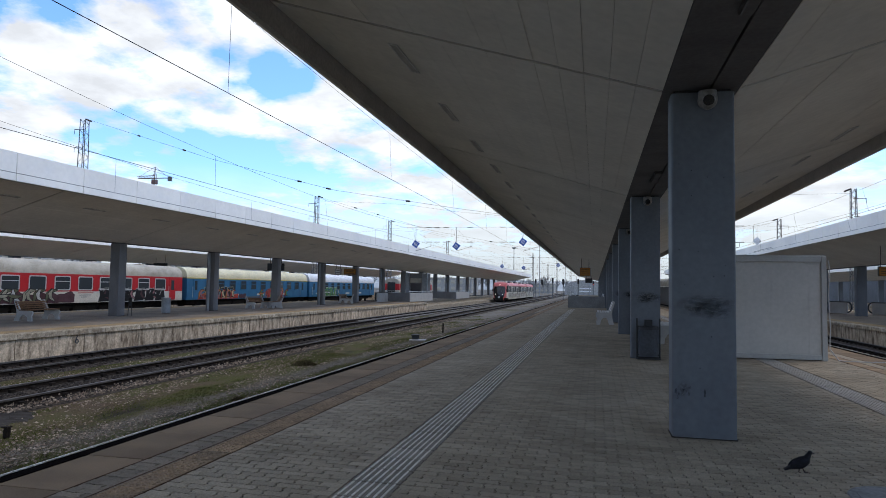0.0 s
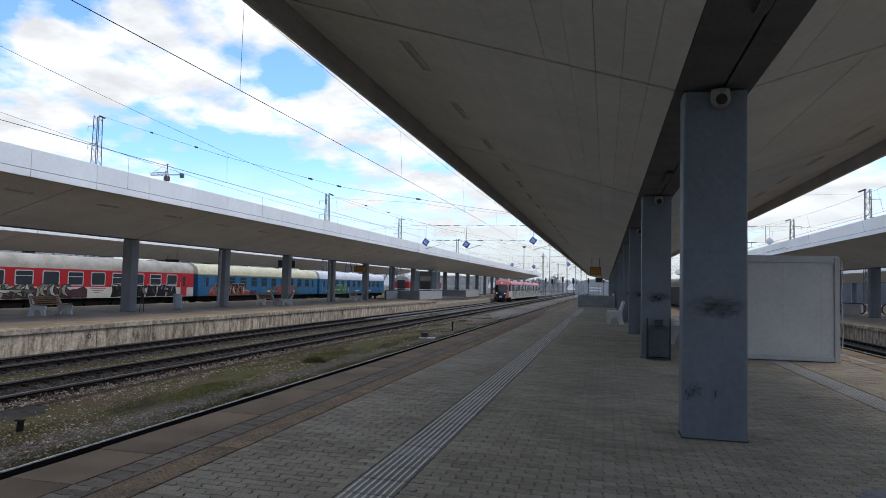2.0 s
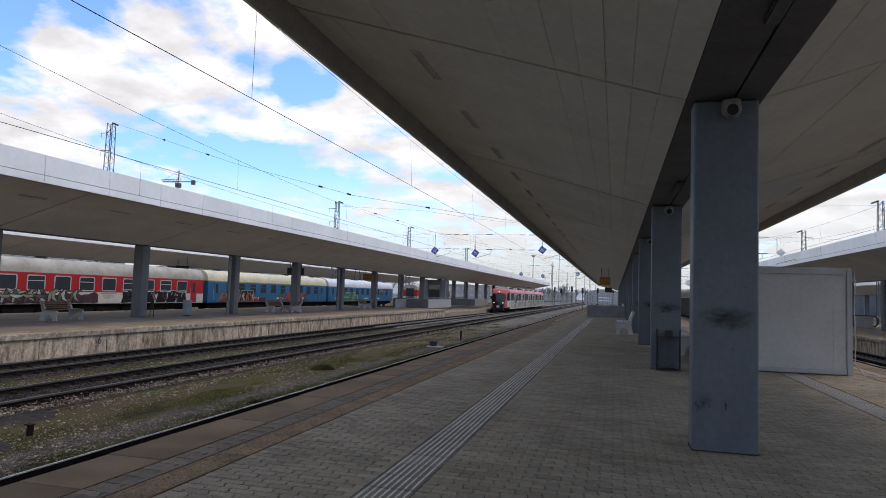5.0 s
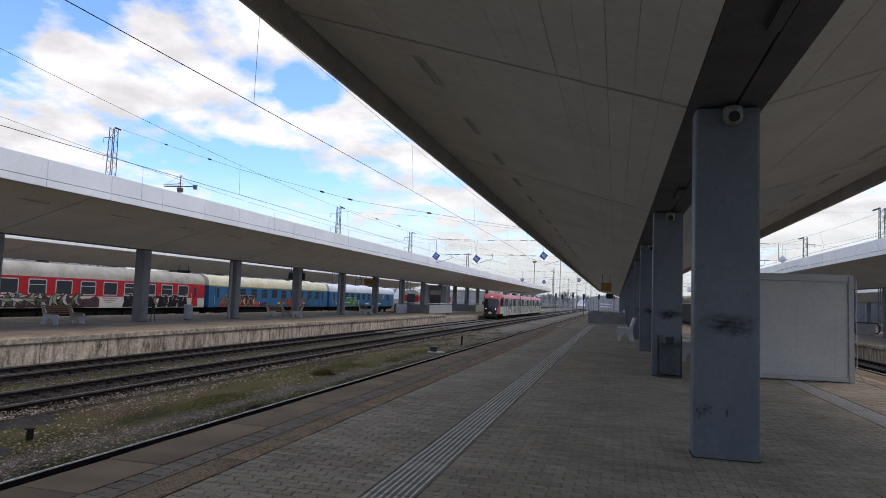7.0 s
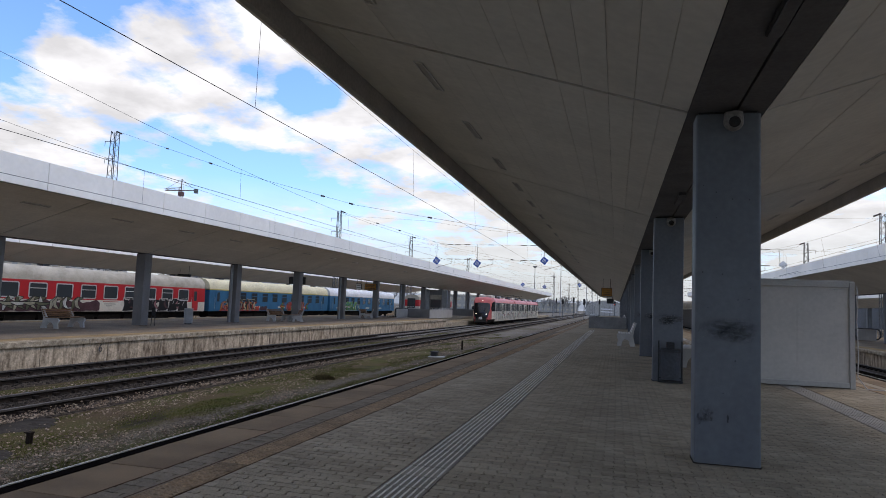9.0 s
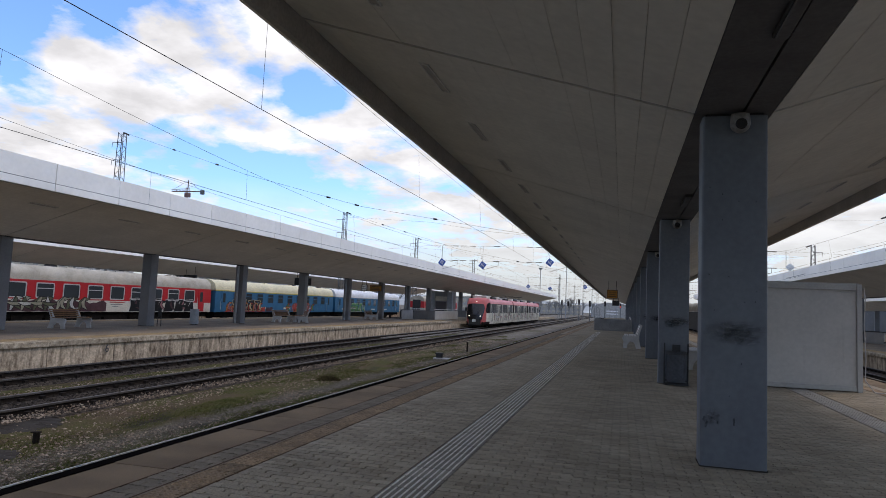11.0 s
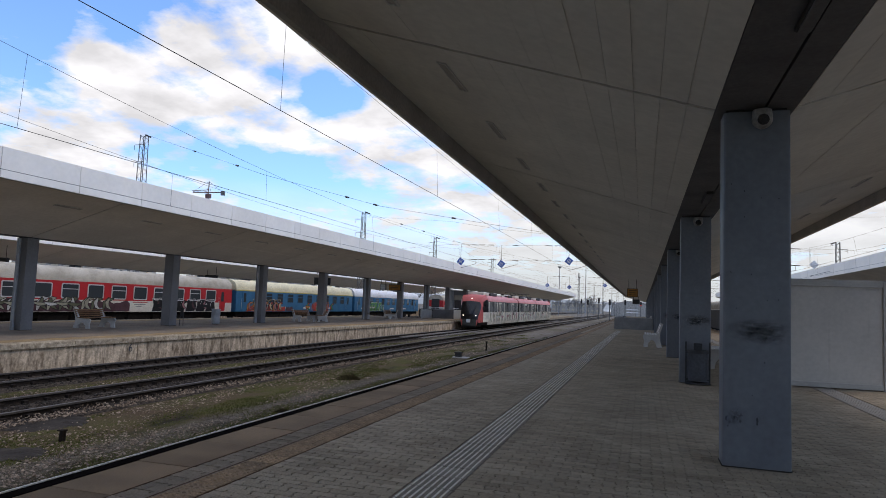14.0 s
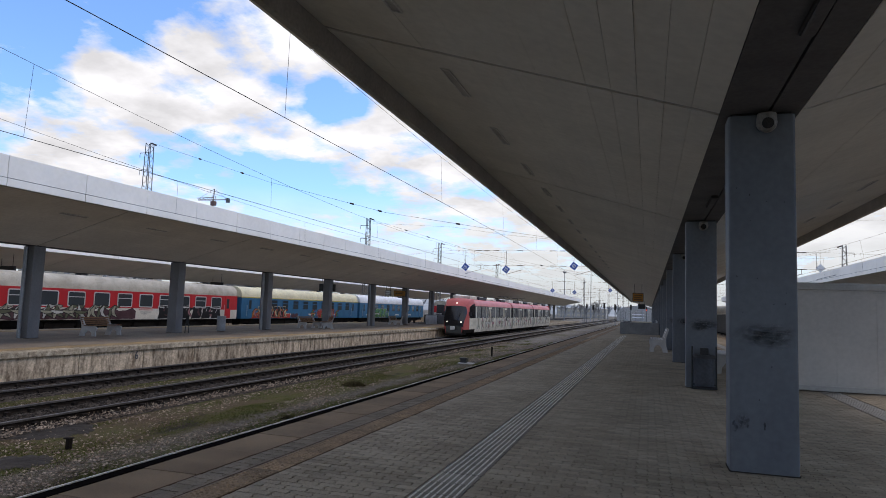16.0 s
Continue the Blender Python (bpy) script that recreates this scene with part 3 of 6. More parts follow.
TRACKS = (-12.78, -16.75, -37.45, -33.3, 8.95, 12.7)
for cx in TRACKS:
    track(cx, pale_from=47.0 if cx == -16.75 else 999.0)


# ---- canopies ----
def canopy(cx, dz, y0, y1, valley, lipz, top, name, label, half=5.58, detail=True, n=0):
    """A butterfly roof: two wings of soffit boards that rise from a valley beam to a hanging lip and a tall white fascia."""
    z0 = valley + dz
    zl = lipz + dz
    zs = zl + 0.31
    c = new(name)
    tagged(c, label, "canopy", kind="structure")
    bm = B()
    bays = int((y1 - y0) / PITCH)
    boards = 17 if detail else 3
    inner = 0.42
    for sgn in (-1, 1):
        for j in range(bays + 1):
            a, b = y0 + j * PITCH + 0.042, min(y0 + (j + 1) * PITCH - 0.042, y1)
            if b - a < 0.2:
                continue
            for i in range(boards):
                u0, u1 = i / boards, (i + 1) / boards
                g = 0.0018 if i < 5 and sgn < 0 else 0.0006
                xa, xb = inner + (half - inner) * u0 + g, inner + (half - inner) * u1 - (g if i < boards - 1 else 0.035)
                za, zb = z0 + (zs - z0) * u0, z0 + (zs - z0) * u1
                d = random.uniform(-0.003, 0.003) if detail else 0
                vs = [bm.verts.new((cx + sgn * x, y, z + d)) for x, y, z in ((xa, a, za), (xb, a, zb), (xb, b, zb), (xa, b, za))]
                vt = [bm.verts.new((v.co.x, v.co.y, v.co.z + 0.05)) for v in vs]
                bm.faces.new(vs)
                for k in range(4):
                    bm.faces.new((vs[k], vs[(k + 1) % 4], vt[(k + 1) % 4], vt[k]))
    ce = new("ceiling", mesh_of("ceiling", bm, "soffit"))
    ce.parent = c
    ce["label"] = "long cream-grey soffit boards with dark cross joints"
    # pale cover strips in the cross joints
    bm = B()
    for sgn in (-1, 1):
        for j in range(1, bays + 1):
            y = y0 + j * PITCH
            lo = [(cx + sgn * inner, z0 + 0.012), (cx + sgn * (half - 0.04), zs + 0.0), (cx + sgn * (half - 0.04), zs + 0.05), (cx + sgn * inner, z0 + 0.05)]
            prism(bm, lo, "y", y - 0.018, y + 0.018)
    strips_ = part("joint_strips", bm, "lip", c, "pale cover strips in the soffit joints")
    strips_["kind"] = "stuff"
    # backing above the boards and the roof skin
    bm = B()
    for sgn in (-1, 1):
        prism(bm, [(cx + sgn * x, z) for x, z in ((0.0, z0 + 0.06), (half, zs + 0.06), (half, zs + 0.14), (0.0, z0 + 0.5))], "y", y0, y1)
    part("roof_deck", bm, "seam", c, "dark roof deck behind the soffit joints")
    for sgn in (-1, 1):
        bm = B()
        y = y0
        x1, x2 = cx + sgn * (half + 0.0), cx + sgn * (half + 0.16)
        while y < y1:
            e = min(y + 2.94, y1)
            box(bm, min(x1, x2) if sgn < 0 else x1 + 0.10, x1 - 0.10 if sgn < 0 else max(x1, x2), y + 0.012, e - 0.012, zl - 0.0, top + dz)
            y += 2.943
        part("fascia", bm, "fascia", c, "tall white metal fascia panels")
        bm = B()
        box(bm, min(x1, x1 + sgn * 0.095), max(x1, x1 + sgn * 0.095), y0, y1, zl - 0.015, zl + 0.36)
        part("lip", bm, "lip", c, "grey downturned canopy lip")
    # end closure
    bm = B()
    for yy in (y0 - 0.06, y1):
        prism(bm, [(cx - half - 0.16, zl), (cx - half, zl), (cx, z0 - 0.02), (cx + half, zl), (cx + half + 0.16, zl), (cx + half + 0.16, top + dz), (cx - half - 0.16, top + dz)], "y", yy, yy + 0.06)
    part("end_fascia", bm, "fascia", c)
    # valley beam
    bm = B()
    box(bm, cx - 0.414, cx + 0.085, y0, y1, z0 + 0.0, z0 + 0.4)
    box(bm, cx + 0.112, cx + 0.414, y0, y1, z0 + 0.0, z0 + 0.4)
    box(bm, cx + 0.07, cx + 0.13, y0, y1, z0 + 0.06, z0 + 0.38)
    part("valley_beam", bm, "beam", c, "dark grey box beam along the valley")
    return c


def soffit_lights(c, cx, dz, valley, lipz, ys, xs, half=5.58):
    """Narrow recessed luminaires set in the soffit boards."""
    slope = (lipz + 0.31 - valley) / (half - 0.42)
    for x in xs:
        for y in ys:
            z = valley + dz + (abs(x - cx) - 0.42) * slope
            tilt = math.degrees(math.atan(slope)) * (1 if x > cx else -1)
            l = thing("soffit_light", "unlit narrow recessed light in the soffit", "ceiling light", pose(x, y, z - 0.012, 0, -tilt, 0), "soffit lights")
            bm = B()
            for a, b, e, f in ((-0.075, -0.055, -0.6, 0.6), (0.055, 0.075, -0.6, 0.6), (-0.055, 0.055, -0.6, -0.58), (-0.055, 0.055, 0.58, 0.6)):
                box(bm, a, b, e, f, -0.012, 0.02)
            part("frame", bm, "alu", l)
            bm = B()
            box(bm, -0.054, 0.054, -0.58, 0.58, 0.0, 0.018)
            part("diffuser", bm, "lip", l)


C_NEAR_Y = 8.30
c_near = canopy(NEAR, 0.0, C_NEAR_Y - 0.35 - 3 * PITCH, Y1, 3.96, 5.18, 6.1, "canopy_near", "butterfly canopy with pale soffit over the platform", half=5.52)
c_opp = canopy(OPP, -0.12, 29.7 - 6 * PITCH, Y1 + 8, 3.79, 5.04, 5.98, "canopy_opposite", "long butterfly canopy with white fascia")
canopy(FAR, -0.12, -20, 150, 3.82, 5.0, 5.75, "canopy_far", "distant butterfly canopy with white fascia", detail=False)
platform(44.0, -0.12, "platform_outer", "outer platform beyond the east canopy", y1=160)
canopy(44.0, -0.12, 20, 150, 3.9, 5.2, 6.15, "canopy_outer", "outer butterfly canopy with white fascia", detail=False)
canopy(EAST, -0.12, 4, 150, 3.9, 5.2, 6.15, "canopy_east", "butterfly canopy with bluish white fascia", detail=False)


# ---- columns ----
def rounded_rect(x0, x1, y0, y1, r, n=3):
    pts = []
    for cx, cy, a0 in ((x1 - r, y1 - r, 0), (x0 + r, y1 - r, 90), (x0 + r, y0 + r, 180), (x1 - r, y0 + r, 270)):
        pts += [(cx + r * math.cos(radians(a0 + 90 * i / n)), cy + r * math.sin(radians(a0 + 90 * i / n))) for i in range(n + 1)]
    return pts


def column(cx, y, dz, h, group, label, x0=-0.35, x1=0.35, front=-0.35, back=0.35, paint="column"):
    """A boxed steel column with rounded corners, a dark head joint and a grimy foot."""
    c = thing("column", label, "column", pose(cx, y, dz), group)
    bm = B()
    prism(bm, rounded_rect(x0, x1, front, back, 0.03), "z", 0.012, h - 0.03)
    part("shaft", bm, paint, c, smooth=True)
    bm = B()
    prism(bm, rounded_rect(x0 + 0.03, x1 - 0.03, front + 0.03, back - 0.03, 0.02), "z", h - 0.03, h)
    part("head_plate", bm, "dark", c)
    bm = B()
    prism(bm, rounded_rect(x0 - 0.008, x1 + 0.008, front - 0.008, back + 0.008, 0.03), "z", -0.012, 0.012)
    part("base_joint", bm, "joint", c)
    return c


near_cols = [column(NEAR, C_NEAR_Y + k * PITCH, 0.0, 3.96, "columns of the near canopy", "flat blue-grey painted column with grime marks", -0.325, 0.36, -0.35, 0.03) for k in range(-2, 20)]
for k in range(-5, 18):
    column(OPP, 29.95 + k * PITCH, -0.12, 3.79, "columns of the opposite canopy", "square grey painted canopy column", -0.28, 0.28, -0.28, 0.28, "oppcolumn")
for k in range(-5, 13):
    column(FAR, 29.0 + k * PITCH, -0.12, 3.82, "columns of the far canopy", "square grey painted canopy column")
for k in range(-3, 12):
    column(EAST, 40.6 + k * PITCH, -0.12, 3.9, "columns of the east canopy", "square dark blue-grey canopy column")


for k in range(-1, 12):
    column(44.0, 38.0 + k * PITCH, -0.12, 3.9, "columns of the outer canopy", "square dark blue-grey canopy column")


# ---- site cabin ----
def cabin():
    c = thing("site_cabin", "off-white sheet-metal site cabin standing on the paving", "cabin", pose(5.50, 17.80, 0.0, 0, 0, 3))
    W, D, Hh = 2.44, 6.0, 2.56
    bm = B()
    box(bm, -W + 0.08, -0.08, 0.05, D - 0.05, 0.10, Hh - 0.12)
    part("wall_panel", bm, "cabin", c)
    for x in (-W, -0.12):
        for y in (0, D - 0.12):
            bm = B()
            box(bm, x, x + 0.12, y, y + 0.12, 0.0, Hh - 0.02, 0.012)
            part("corner_post", bm, "cabinframe", c)
    for z0, z1, nm in ((0.02, 0.14, "bottom_rail"), (Hh - 0.16, Hh - 0.01, "top_rail")):
        for y in (0.006, D - 0.106):
            bm = B()
            box(bm, -W + 0.121, -0.121, y, y + 0.10, z0, z1, 0.01)
            part(nm, bm, "cabinframe", c)
        for x in (-W + 0.006, -0.106):
            bm = B()
            box(bm, x, x + 0.10, 0.121, D - 0.121, z0, z1, 0.01)
            part(nm, bm, "cabinframe", c)
    bm = B()
    box(bm, -W + 0.02, -0.02, 0.02, D - 0.02, Hh - 0.012, Hh + 0.012, 0.01)
    part("roof", bm, "cabinframe", c)
    for x in (-1.25, -0.40):
        bm = B()
        box(bm, x, x + 0.010, 0.045, 0.056, 0.15, Hh - 0.17)
        part("panel_seam", bm, "cabin", c)
    bm = B()
    box(bm, -0.47, -0.20, 0.03, 0.05, Hh - 0.22, Hh - 0.19)
    part("drip_trim", bm, "cabinframe", c)
    bm = B()
    pts = [(0.02, -0.03, Hh - 0.1), (0.05, -0.03, Hh - 0.35), (0.02, -0.03, 1.6), (0.05, -0.03, 0.8), (0.03, -0.03, 0.3), (0.22, -0.05, 0.03), (0.9, -0.1, 0.02), (2.4, 0.3, 0.02)]
    for a, b in zip(pts, pts[1:]):
        rod(bm, a, b, 0.012, 6)
    part("power_cable", bm, "lip", c, "loose pale power cable")


cabin()


# ---- parked coaches ----
def round_rect(y0, y1, z0, z1, r, n=4):
    pts = []
    for cy, cz, a0 in ((y1 - r, z1 - r, 0), (y0 + r, z1 - r, 90), (y0 + r, z0 + r, 180), (y1 - r, z0 + r, 270)):
        pts += [(cy + r * math.cos(radians(a0 + 90 * i / n)), cz + r * math.sin(radians(a0 + 90 * i / n))) for i in range(n + 1)]
    return pts


def ring_frame(bm, xa, xb, outer, inner):
    """A closed frame between two outlines, from xa out to xb."""
    n = len(outer)
    v = [[bm.verts.new((x, *p)) for p in loop] for x, loop in ((xa, outer), (xb, outer), (xb, inner), (xa, inner))]
    for k in range(4):
        a, b = v[k], v[(k + 1) % 4]
        for i in range(n):
            bm.faces.new((a[i], a[(i + 1) % n], b[(i + 1) % n], b[i]))


def coach(y, length, scheme, label, rail=RAIL, cx=-37.45):
    c = thing("railway_coach", label, "railway coach", pose(cx, y, rail), "parked coaches")
    L, W = length / 2 - 0.35, 1.42
    low, mid, roof = {"red": ("coachwhite", "red", "roofgrey"), "cream": ("blue", "blue", "roofcream"), "white": ("blue", "blue", "roofwhite"), "grey": ("dark", "dark", "roofgrey")}[scheme]
    bm = B()
    prism(bm, [(-W, 0.95), (W, 0.95), (W + 0.015, 1.1), (W + 0.015, 1.76), (-W - 0.015, 1.76), (-W - 0.015, 1.1)], "y", -L, L)
    part("lower_body", bm, low, c)
    bm = B()
    prism(bm, [(-W - 0.015, 1.76), (W + 0.015, 1.76), (W, 2.98), (-W, 2.98)], "y", -L, L)
    body = part("window_band", bm, mid, c)
    pts = [(-W, 2.98), (W, 2.98)] + [(W * math.cos(a) ** 0.6, 2.98 + 0.98 * math.sin(a) ** 0.9) for a in [i * math.pi / 2 / 7 for i in range(1, 7)]]
    pts += [(0, 3.96)] + [(-x, z) for x, z in pts[2:][::-1]]
    bm = B()
    prism(bm, pts, "y", -L, L)
    part("roof", bm, roof, c, smooth=True)
    if scheme != "red":
        bm = B()
        box(bm, -W - 0.012, W + 0.012, -L, L, 2.90, 2.985)
        part("stripe", bm, "yellow" if scheme == "cream" else "coachwhite", c)
        y_ = -L + 2.2
        while y_ < L - 2.5:
            bm = B()
            box(bm, W + 0.014, W + 0.022, y_, y_ + 1.5, 1.28, 1.46)
            part("lettering_bar", bm, "coachwhite", c, "pale unreadable lettering bar")
            y_ += 5.3
    # gangway ends
    for s in (-1, 1):
        bm = B()
        box(bm, -0.75, 0.75, s * L, s * (L + 0.35), 1.05, 3.25, 0.05)
        part("gangway", bm, "dark", c)
        for x in (-0.9, 0.9):
            bm = B()
            rod(bm, (x, s * L, 1.05), (x, s * (L + 0.28), 1.05), 0.09)
            rod(bm, (x, s * (L + 0.28), 1.05), (x, s * (L + 0.34), 1.05), 0.22, 14)
            part("buffer", bm, "underframe", c)
    # windows
    n, ww = (10, 1.42) if scheme == "red" else (10, 1.2)
    step = 2.12
    for i in range(n):
        yy = -9.30 + i * step
        for s in (1,):
            bm = B()
            fw = 0.075
            a, b2, z0, z1 = yy - ww / 2, yy + ww / 2, 1.84, 2.84
            ring_frame(bm, W - 0.02, W + 0.035, round_rect(a, b2, z0, z1, 0.13), round_rect(a + fw, b2 - fw, z0 + fw, z1 - fw, 0.08))
            if i % 2 == 0 or scheme != "red":
                box(bm, W - 0.02, W + 0.03, a + fw, b2 - fw, 2.44, 2.49)
            win = part("window", bm, "alu" if scheme == "red" else "blue", c, "rounded metal window frame")
            bm = B()
            box(bm, W - 0.03, W + 0.018, a + fw * 0.6, b2 - fw * 0.6, z0 + fw * 0.6, z1 - fw * 0.6)
            part("pane", bm, "pane", win, "dark grimy glass tinted with reflected sky")
    for yy in (-11.45, 11.45):
        bm = B()
        box(bm, W - 0.02, W + 0.03, yy - 0.42, yy + 0.42, 1.02, 2.90, 0.02)
        d = part("door", bm, mid, c)
        bm = B()
        box(bm, W + 0.0, W + 0.036, yy - 0.20, yy + 0.20, 1.85, 2.70, 0.015)
        part("door_pane", bm, "pane", d)
        bm = B()
        rod(bm, (W + 0.06, yy - 0.55, 1.2), (W + 0.06, yy - 0.55, 2.2), 0.015, 6)
        part("handrail", bm, "alu", d)
    # unbroken black box for the underframe gear and the shade around it
    bm = B()
    box(bm, -1.2, 1.2, -L + 0.3, L - 0.3, 0.55, 0.952)
    for yy in (-7.2, -4.7, -2.2, 0.4, 3.0, 5.4):
        box(bm, 0.55, 1.25, yy, yy + 2.3, 0.22, 0.8, 0.03)
    part("underframe", bm, "underframe", c)
    for s in (-1, 1):
        bm = B()
        yb = s * (L - 3.7)
        box(bm, -1.1, 1.1, yb - 1.9, yb + 1.9, 0.42, 0.66, 0.04)
        bogie = part("bogie", bm, "underframe", c)
        for dy in (-1.25, 1.25):
            bm = B()
            for x in (-0.78, 0.78):
                rod(bm, (x - 0.07, yb + dy, 0.46), (x + 0.07, yb + dy, 0.46), 0.46, 20)
            rod(bm, (-0.8, yb + dy, 0.46), (0.8, yb + dy, 0.46), 0.08)
            part("wheelset", bm, "rust", bogie)
    for yy in (-8, -2.4, 3.1, 8.6):
        bm = B()
        box(bm, -0.35, 0.35, yy, yy + 0.5, 3.94, 4.02, 0.02)
        part("roof_vent", bm, roof, c)
    return c


coach_a = coach(39.7, 26.4, "red", "red and white passenger coach with faded paint and graffiti")
coach_0 = coach(13.3, 26.4, "red", "red and white passenger coach with faded paint and graffiti")
coach_b = coach(66.1, 26.4, "cream", "blue passenger coach with cream roof and graffiti")
coach_c = coach(92.5, 26.4, "white", "blue passenger coach with white roof and graffiti")
coach(132.6, 26.4, "red", "red and white passenger coach at the end of the parked row")


# ---- arriving diesel train ----
def train():
    t = thing("multiple_unit_train", "salmon-red and pale grey three-car diesel train with graffiti and added pantographs", "train", pose(-16.75, 118, RAIL))
    W = 1.41
    lens = ((0.0, 19.45), (20.2, 34.45), (35.2, 53.0))
    for ci, (a, b) in enumerate(lens):
        fa, fb = (2.1 if ci == 0 else 0), (2.1 if ci == 2 else 0)
        a2, b2 = a + fa, b - fb
        bm = B()
        prism(bm, [(-W + 0.06, 0.42), (W - 0.06, 0.42), (W, 0.75), (W, 1.72), (-W, 1.72), (-W, 0.75)], "y", a2, b2)
        car = part("car_side", bm, "trainwhite", t, "pale grey car side covered in faded graffiti")
        bm = B()
        prism(bm, [(-W, 1.72), (W, 1.72), (W - 0.04, 2.86), (-W + 0.04, 2.86)], "y", a2, b2)
        part("window_band", bm, "black", car, "dark continuous window band")
        bm = B()
        pts = [(-W + 0.04, 2.86), (W - 0.04, 2.86), (W - 0.08, 3.12), (W - 0.28, 3.36), (W - 0.7, 3.5), (0, 3.54), (-W + 0.7, 3.5), (-W + 0.28, 3.36), (-W + 0.08, 3.12)]
        prism(bm, pts, "y", a2, b2)
        part("roof", bm, "salmon", car, smooth=True)
        # pillars and doors on the visible side
        n = 9
        for i in range(n):
            yy = a2 + 0.6 + (b2 - a2 - 1.2) * i / (n - 1)
            bm = B()
            box(bm, W - 0.06, W + 0.012, yy - 0.09, yy + 0.09, 1.72, 2.80, 0.01)
            part("window_pillar", bm, "trainwhite" if i % 2 == 0 else "dark", car)
        for yy in (a2 + (b2 - a2) * 0.36, a2 + (b2 - a2) * 0.80):
            bm = B()
            box(bm, W - 0.03, W + 0.02, yy - 0.66, yy + 0.66, 0.62, 2.78, 0.015)
            d = part("door", bm, "trainwhite", car, "double sliding door")
            for s in (-0.34, 0.34):
                bm = B()
                box(bm, W + 0.0, W + 0.03, yy + s - 0.22, yy + s + 0.22, 1.35, 2.62, 0.02)
                part("door_pane", bm, "black", d)
        bm = B()
        box(bm, -1.2, 1.2, a2 + 0.2, b2 - 0.2, 0.22, 0.45)
        part("underframe", bm, "underframe", car)
        for k, (yy, ln, hh) in enumerate(((a2 + 0.3, 2.4, 0.42), (a2 + 3.6, 3.2, 0.36), ((a2 + b2) / 2 + 1.0, 1.6, 0.24), (b2 - 3.6, 2.4, 0.34))):
            bm = B()
            box(bm, -0.85, 0.85, yy, yy + ln, 3.44, 3.50 + hh * 0.7, 0.06)
            part("roof_unit", bm, "dark" if k % 2 else "trainwhite", car, "grey roof-mounted equipment box")
        if ci < 2:
            bm = B()
            yy = b - 0.05
            prism(bm, [(-1.2, 0.6), (1.2, 0.6), (1.2, 3.2), (0.8, 3.4), (-0.8, 3.4), (-1.2, 3.2)], "y", yy, yy + 0.85)
            part("gangway_bellows", bm, "dark", car)
    for yb in (3.6, 19.85, 34.85, 49.4):
        bm = B()
        box(bm, -1.2, 1.2, yb - 1.6, yb + 1.6, 0.25, 0.55, 0.04)
        bogie = part("bogie", bm, "underframe", t)
        for dy in (-1.2, 1.2):
            for x in (-0.78, 0.78):
                bm = B()
                rod(bm, (x - 0.07, yb + dy, 0.40), (x + 0.07, yb + dy, 0.40), 0.40, 20)
                part("wheel", bm, "rust", bogie)
    # raked, rounded cabs at both ends
    for end in (0, 1):
        def Y(v):
            return v if end == 0 else 53.0 - v
        # sections from the nose back: y, half width, z bottom, z top of body, roof z
        secs = [(0.0, 0.86, 0.40, 1.02), (0.10, 0.95, 0.36, 1.50), (0.34, 1.02, 0.36, 2.16), (0.66, 1.09, 0.38, 2.80), (1.02, 1.19, 0.40, 3.22), (1.5, 1.32, 0.42, 3.46), (2.1, 1.41, 0.42, 3.53)]
        bm = B()
        rings = []
        shell = []
        for y, w, zb, zt in secs:
            prof = [(-w * 0.96, zb), (-w, zb + 0.3), (-w, min(zt - 0.12, 1.72)), (-w * 0.985, max(zt - 0.5, min(zt - 0.1, 1.72))), (-w * 0.86, zt - 0.08), (-w * 0.45, zt - 0.02), (0, zt)]
            prof = prof + [(-x, z) for x, z in prof[:-1][::-1]]
            shell.append([Vector((x, y, z)) for x, z in prof])
            rings.append([bm.verts.new((x, Y(y), z)) for x, z in prof])
        for r0, r1 in zip(rings, rings[1:]):
            for i in range(len(r0) - 1):
                bm.faces.new((r0[i], r0[i + 1], r1[i + 1], r1[i]))
            bm.faces.new((r0[-1], r0[0], r1[0], r1[-1]))
        bm.faces.new(rings[0])
        bm.faces.new(rings[-1])
        cab = part("cab", bm, "salmon", t, "rounded salmon-pink driving cab", smooth=True)

        def mask(k0, k1, cols, out):
            """A panel that follows the cab's front between two rings."""
            bm = B()
            off = Vector((0, -0.8 * out, 0.6 * out))
            front = [[bm.verts.new((q.x, Y(q.y), q.z)) for q in (shell[k][i] + off for i in cols)] for k in range(k0, k1 + 1)]
            back = [[bm.verts.new((q.x, Y(q.y + 0.05), q.z - 0.03)) for q in (shell[k][i] for i in cols)] for k in range(k0, k1 + 1)]
            for g, flip in ((front, 1), (back, -1)):
                for r0, r1 in zip(g, g[1:]):
                    for i in range(len(cols) - 1):
                        bm.faces.new((r0[i], r0[i + 1], r1[i + 1], r1[i])[::flip])
            edge = [front[0][i] for i in range(len(cols))] + [r[-1] for r in front[1:]] + front[-1][-2::-1] + [r[0] for r in front[-2:0:-1]]
            edge_b = [back[0][i] for i in range(len(cols))] + [r[-1] for r in back[1:]] + back[-1][-2::-1] + [r[0] for r in back[-2:0:-1]]
            for i in range(len(edge)):
                j = (i + 1) % len(edge)
                bm.faces.new((edge[i], edge[j], edge_b[j], edge_b[i]))
            return bm
        screen = part("windscreen", mask(1, 3, (3, 4, 5, 6, 7, 8, 9), 0.03), "black", cab, "large dark raked windscreen", smooth=True)
        part("lamp_panel", mask(0, 1, (3, 4, 5, 6, 7, 8, 9), 0.035), "black", cab, "black panel round the headlights")
        bm = B()
        rod(bm, (0.25, Y(0.03), 1.56), (0.55, Y(0.27), 2.25), 0.018, 6)
        part("wiper", bm, "dark", screen)
        bm = B()
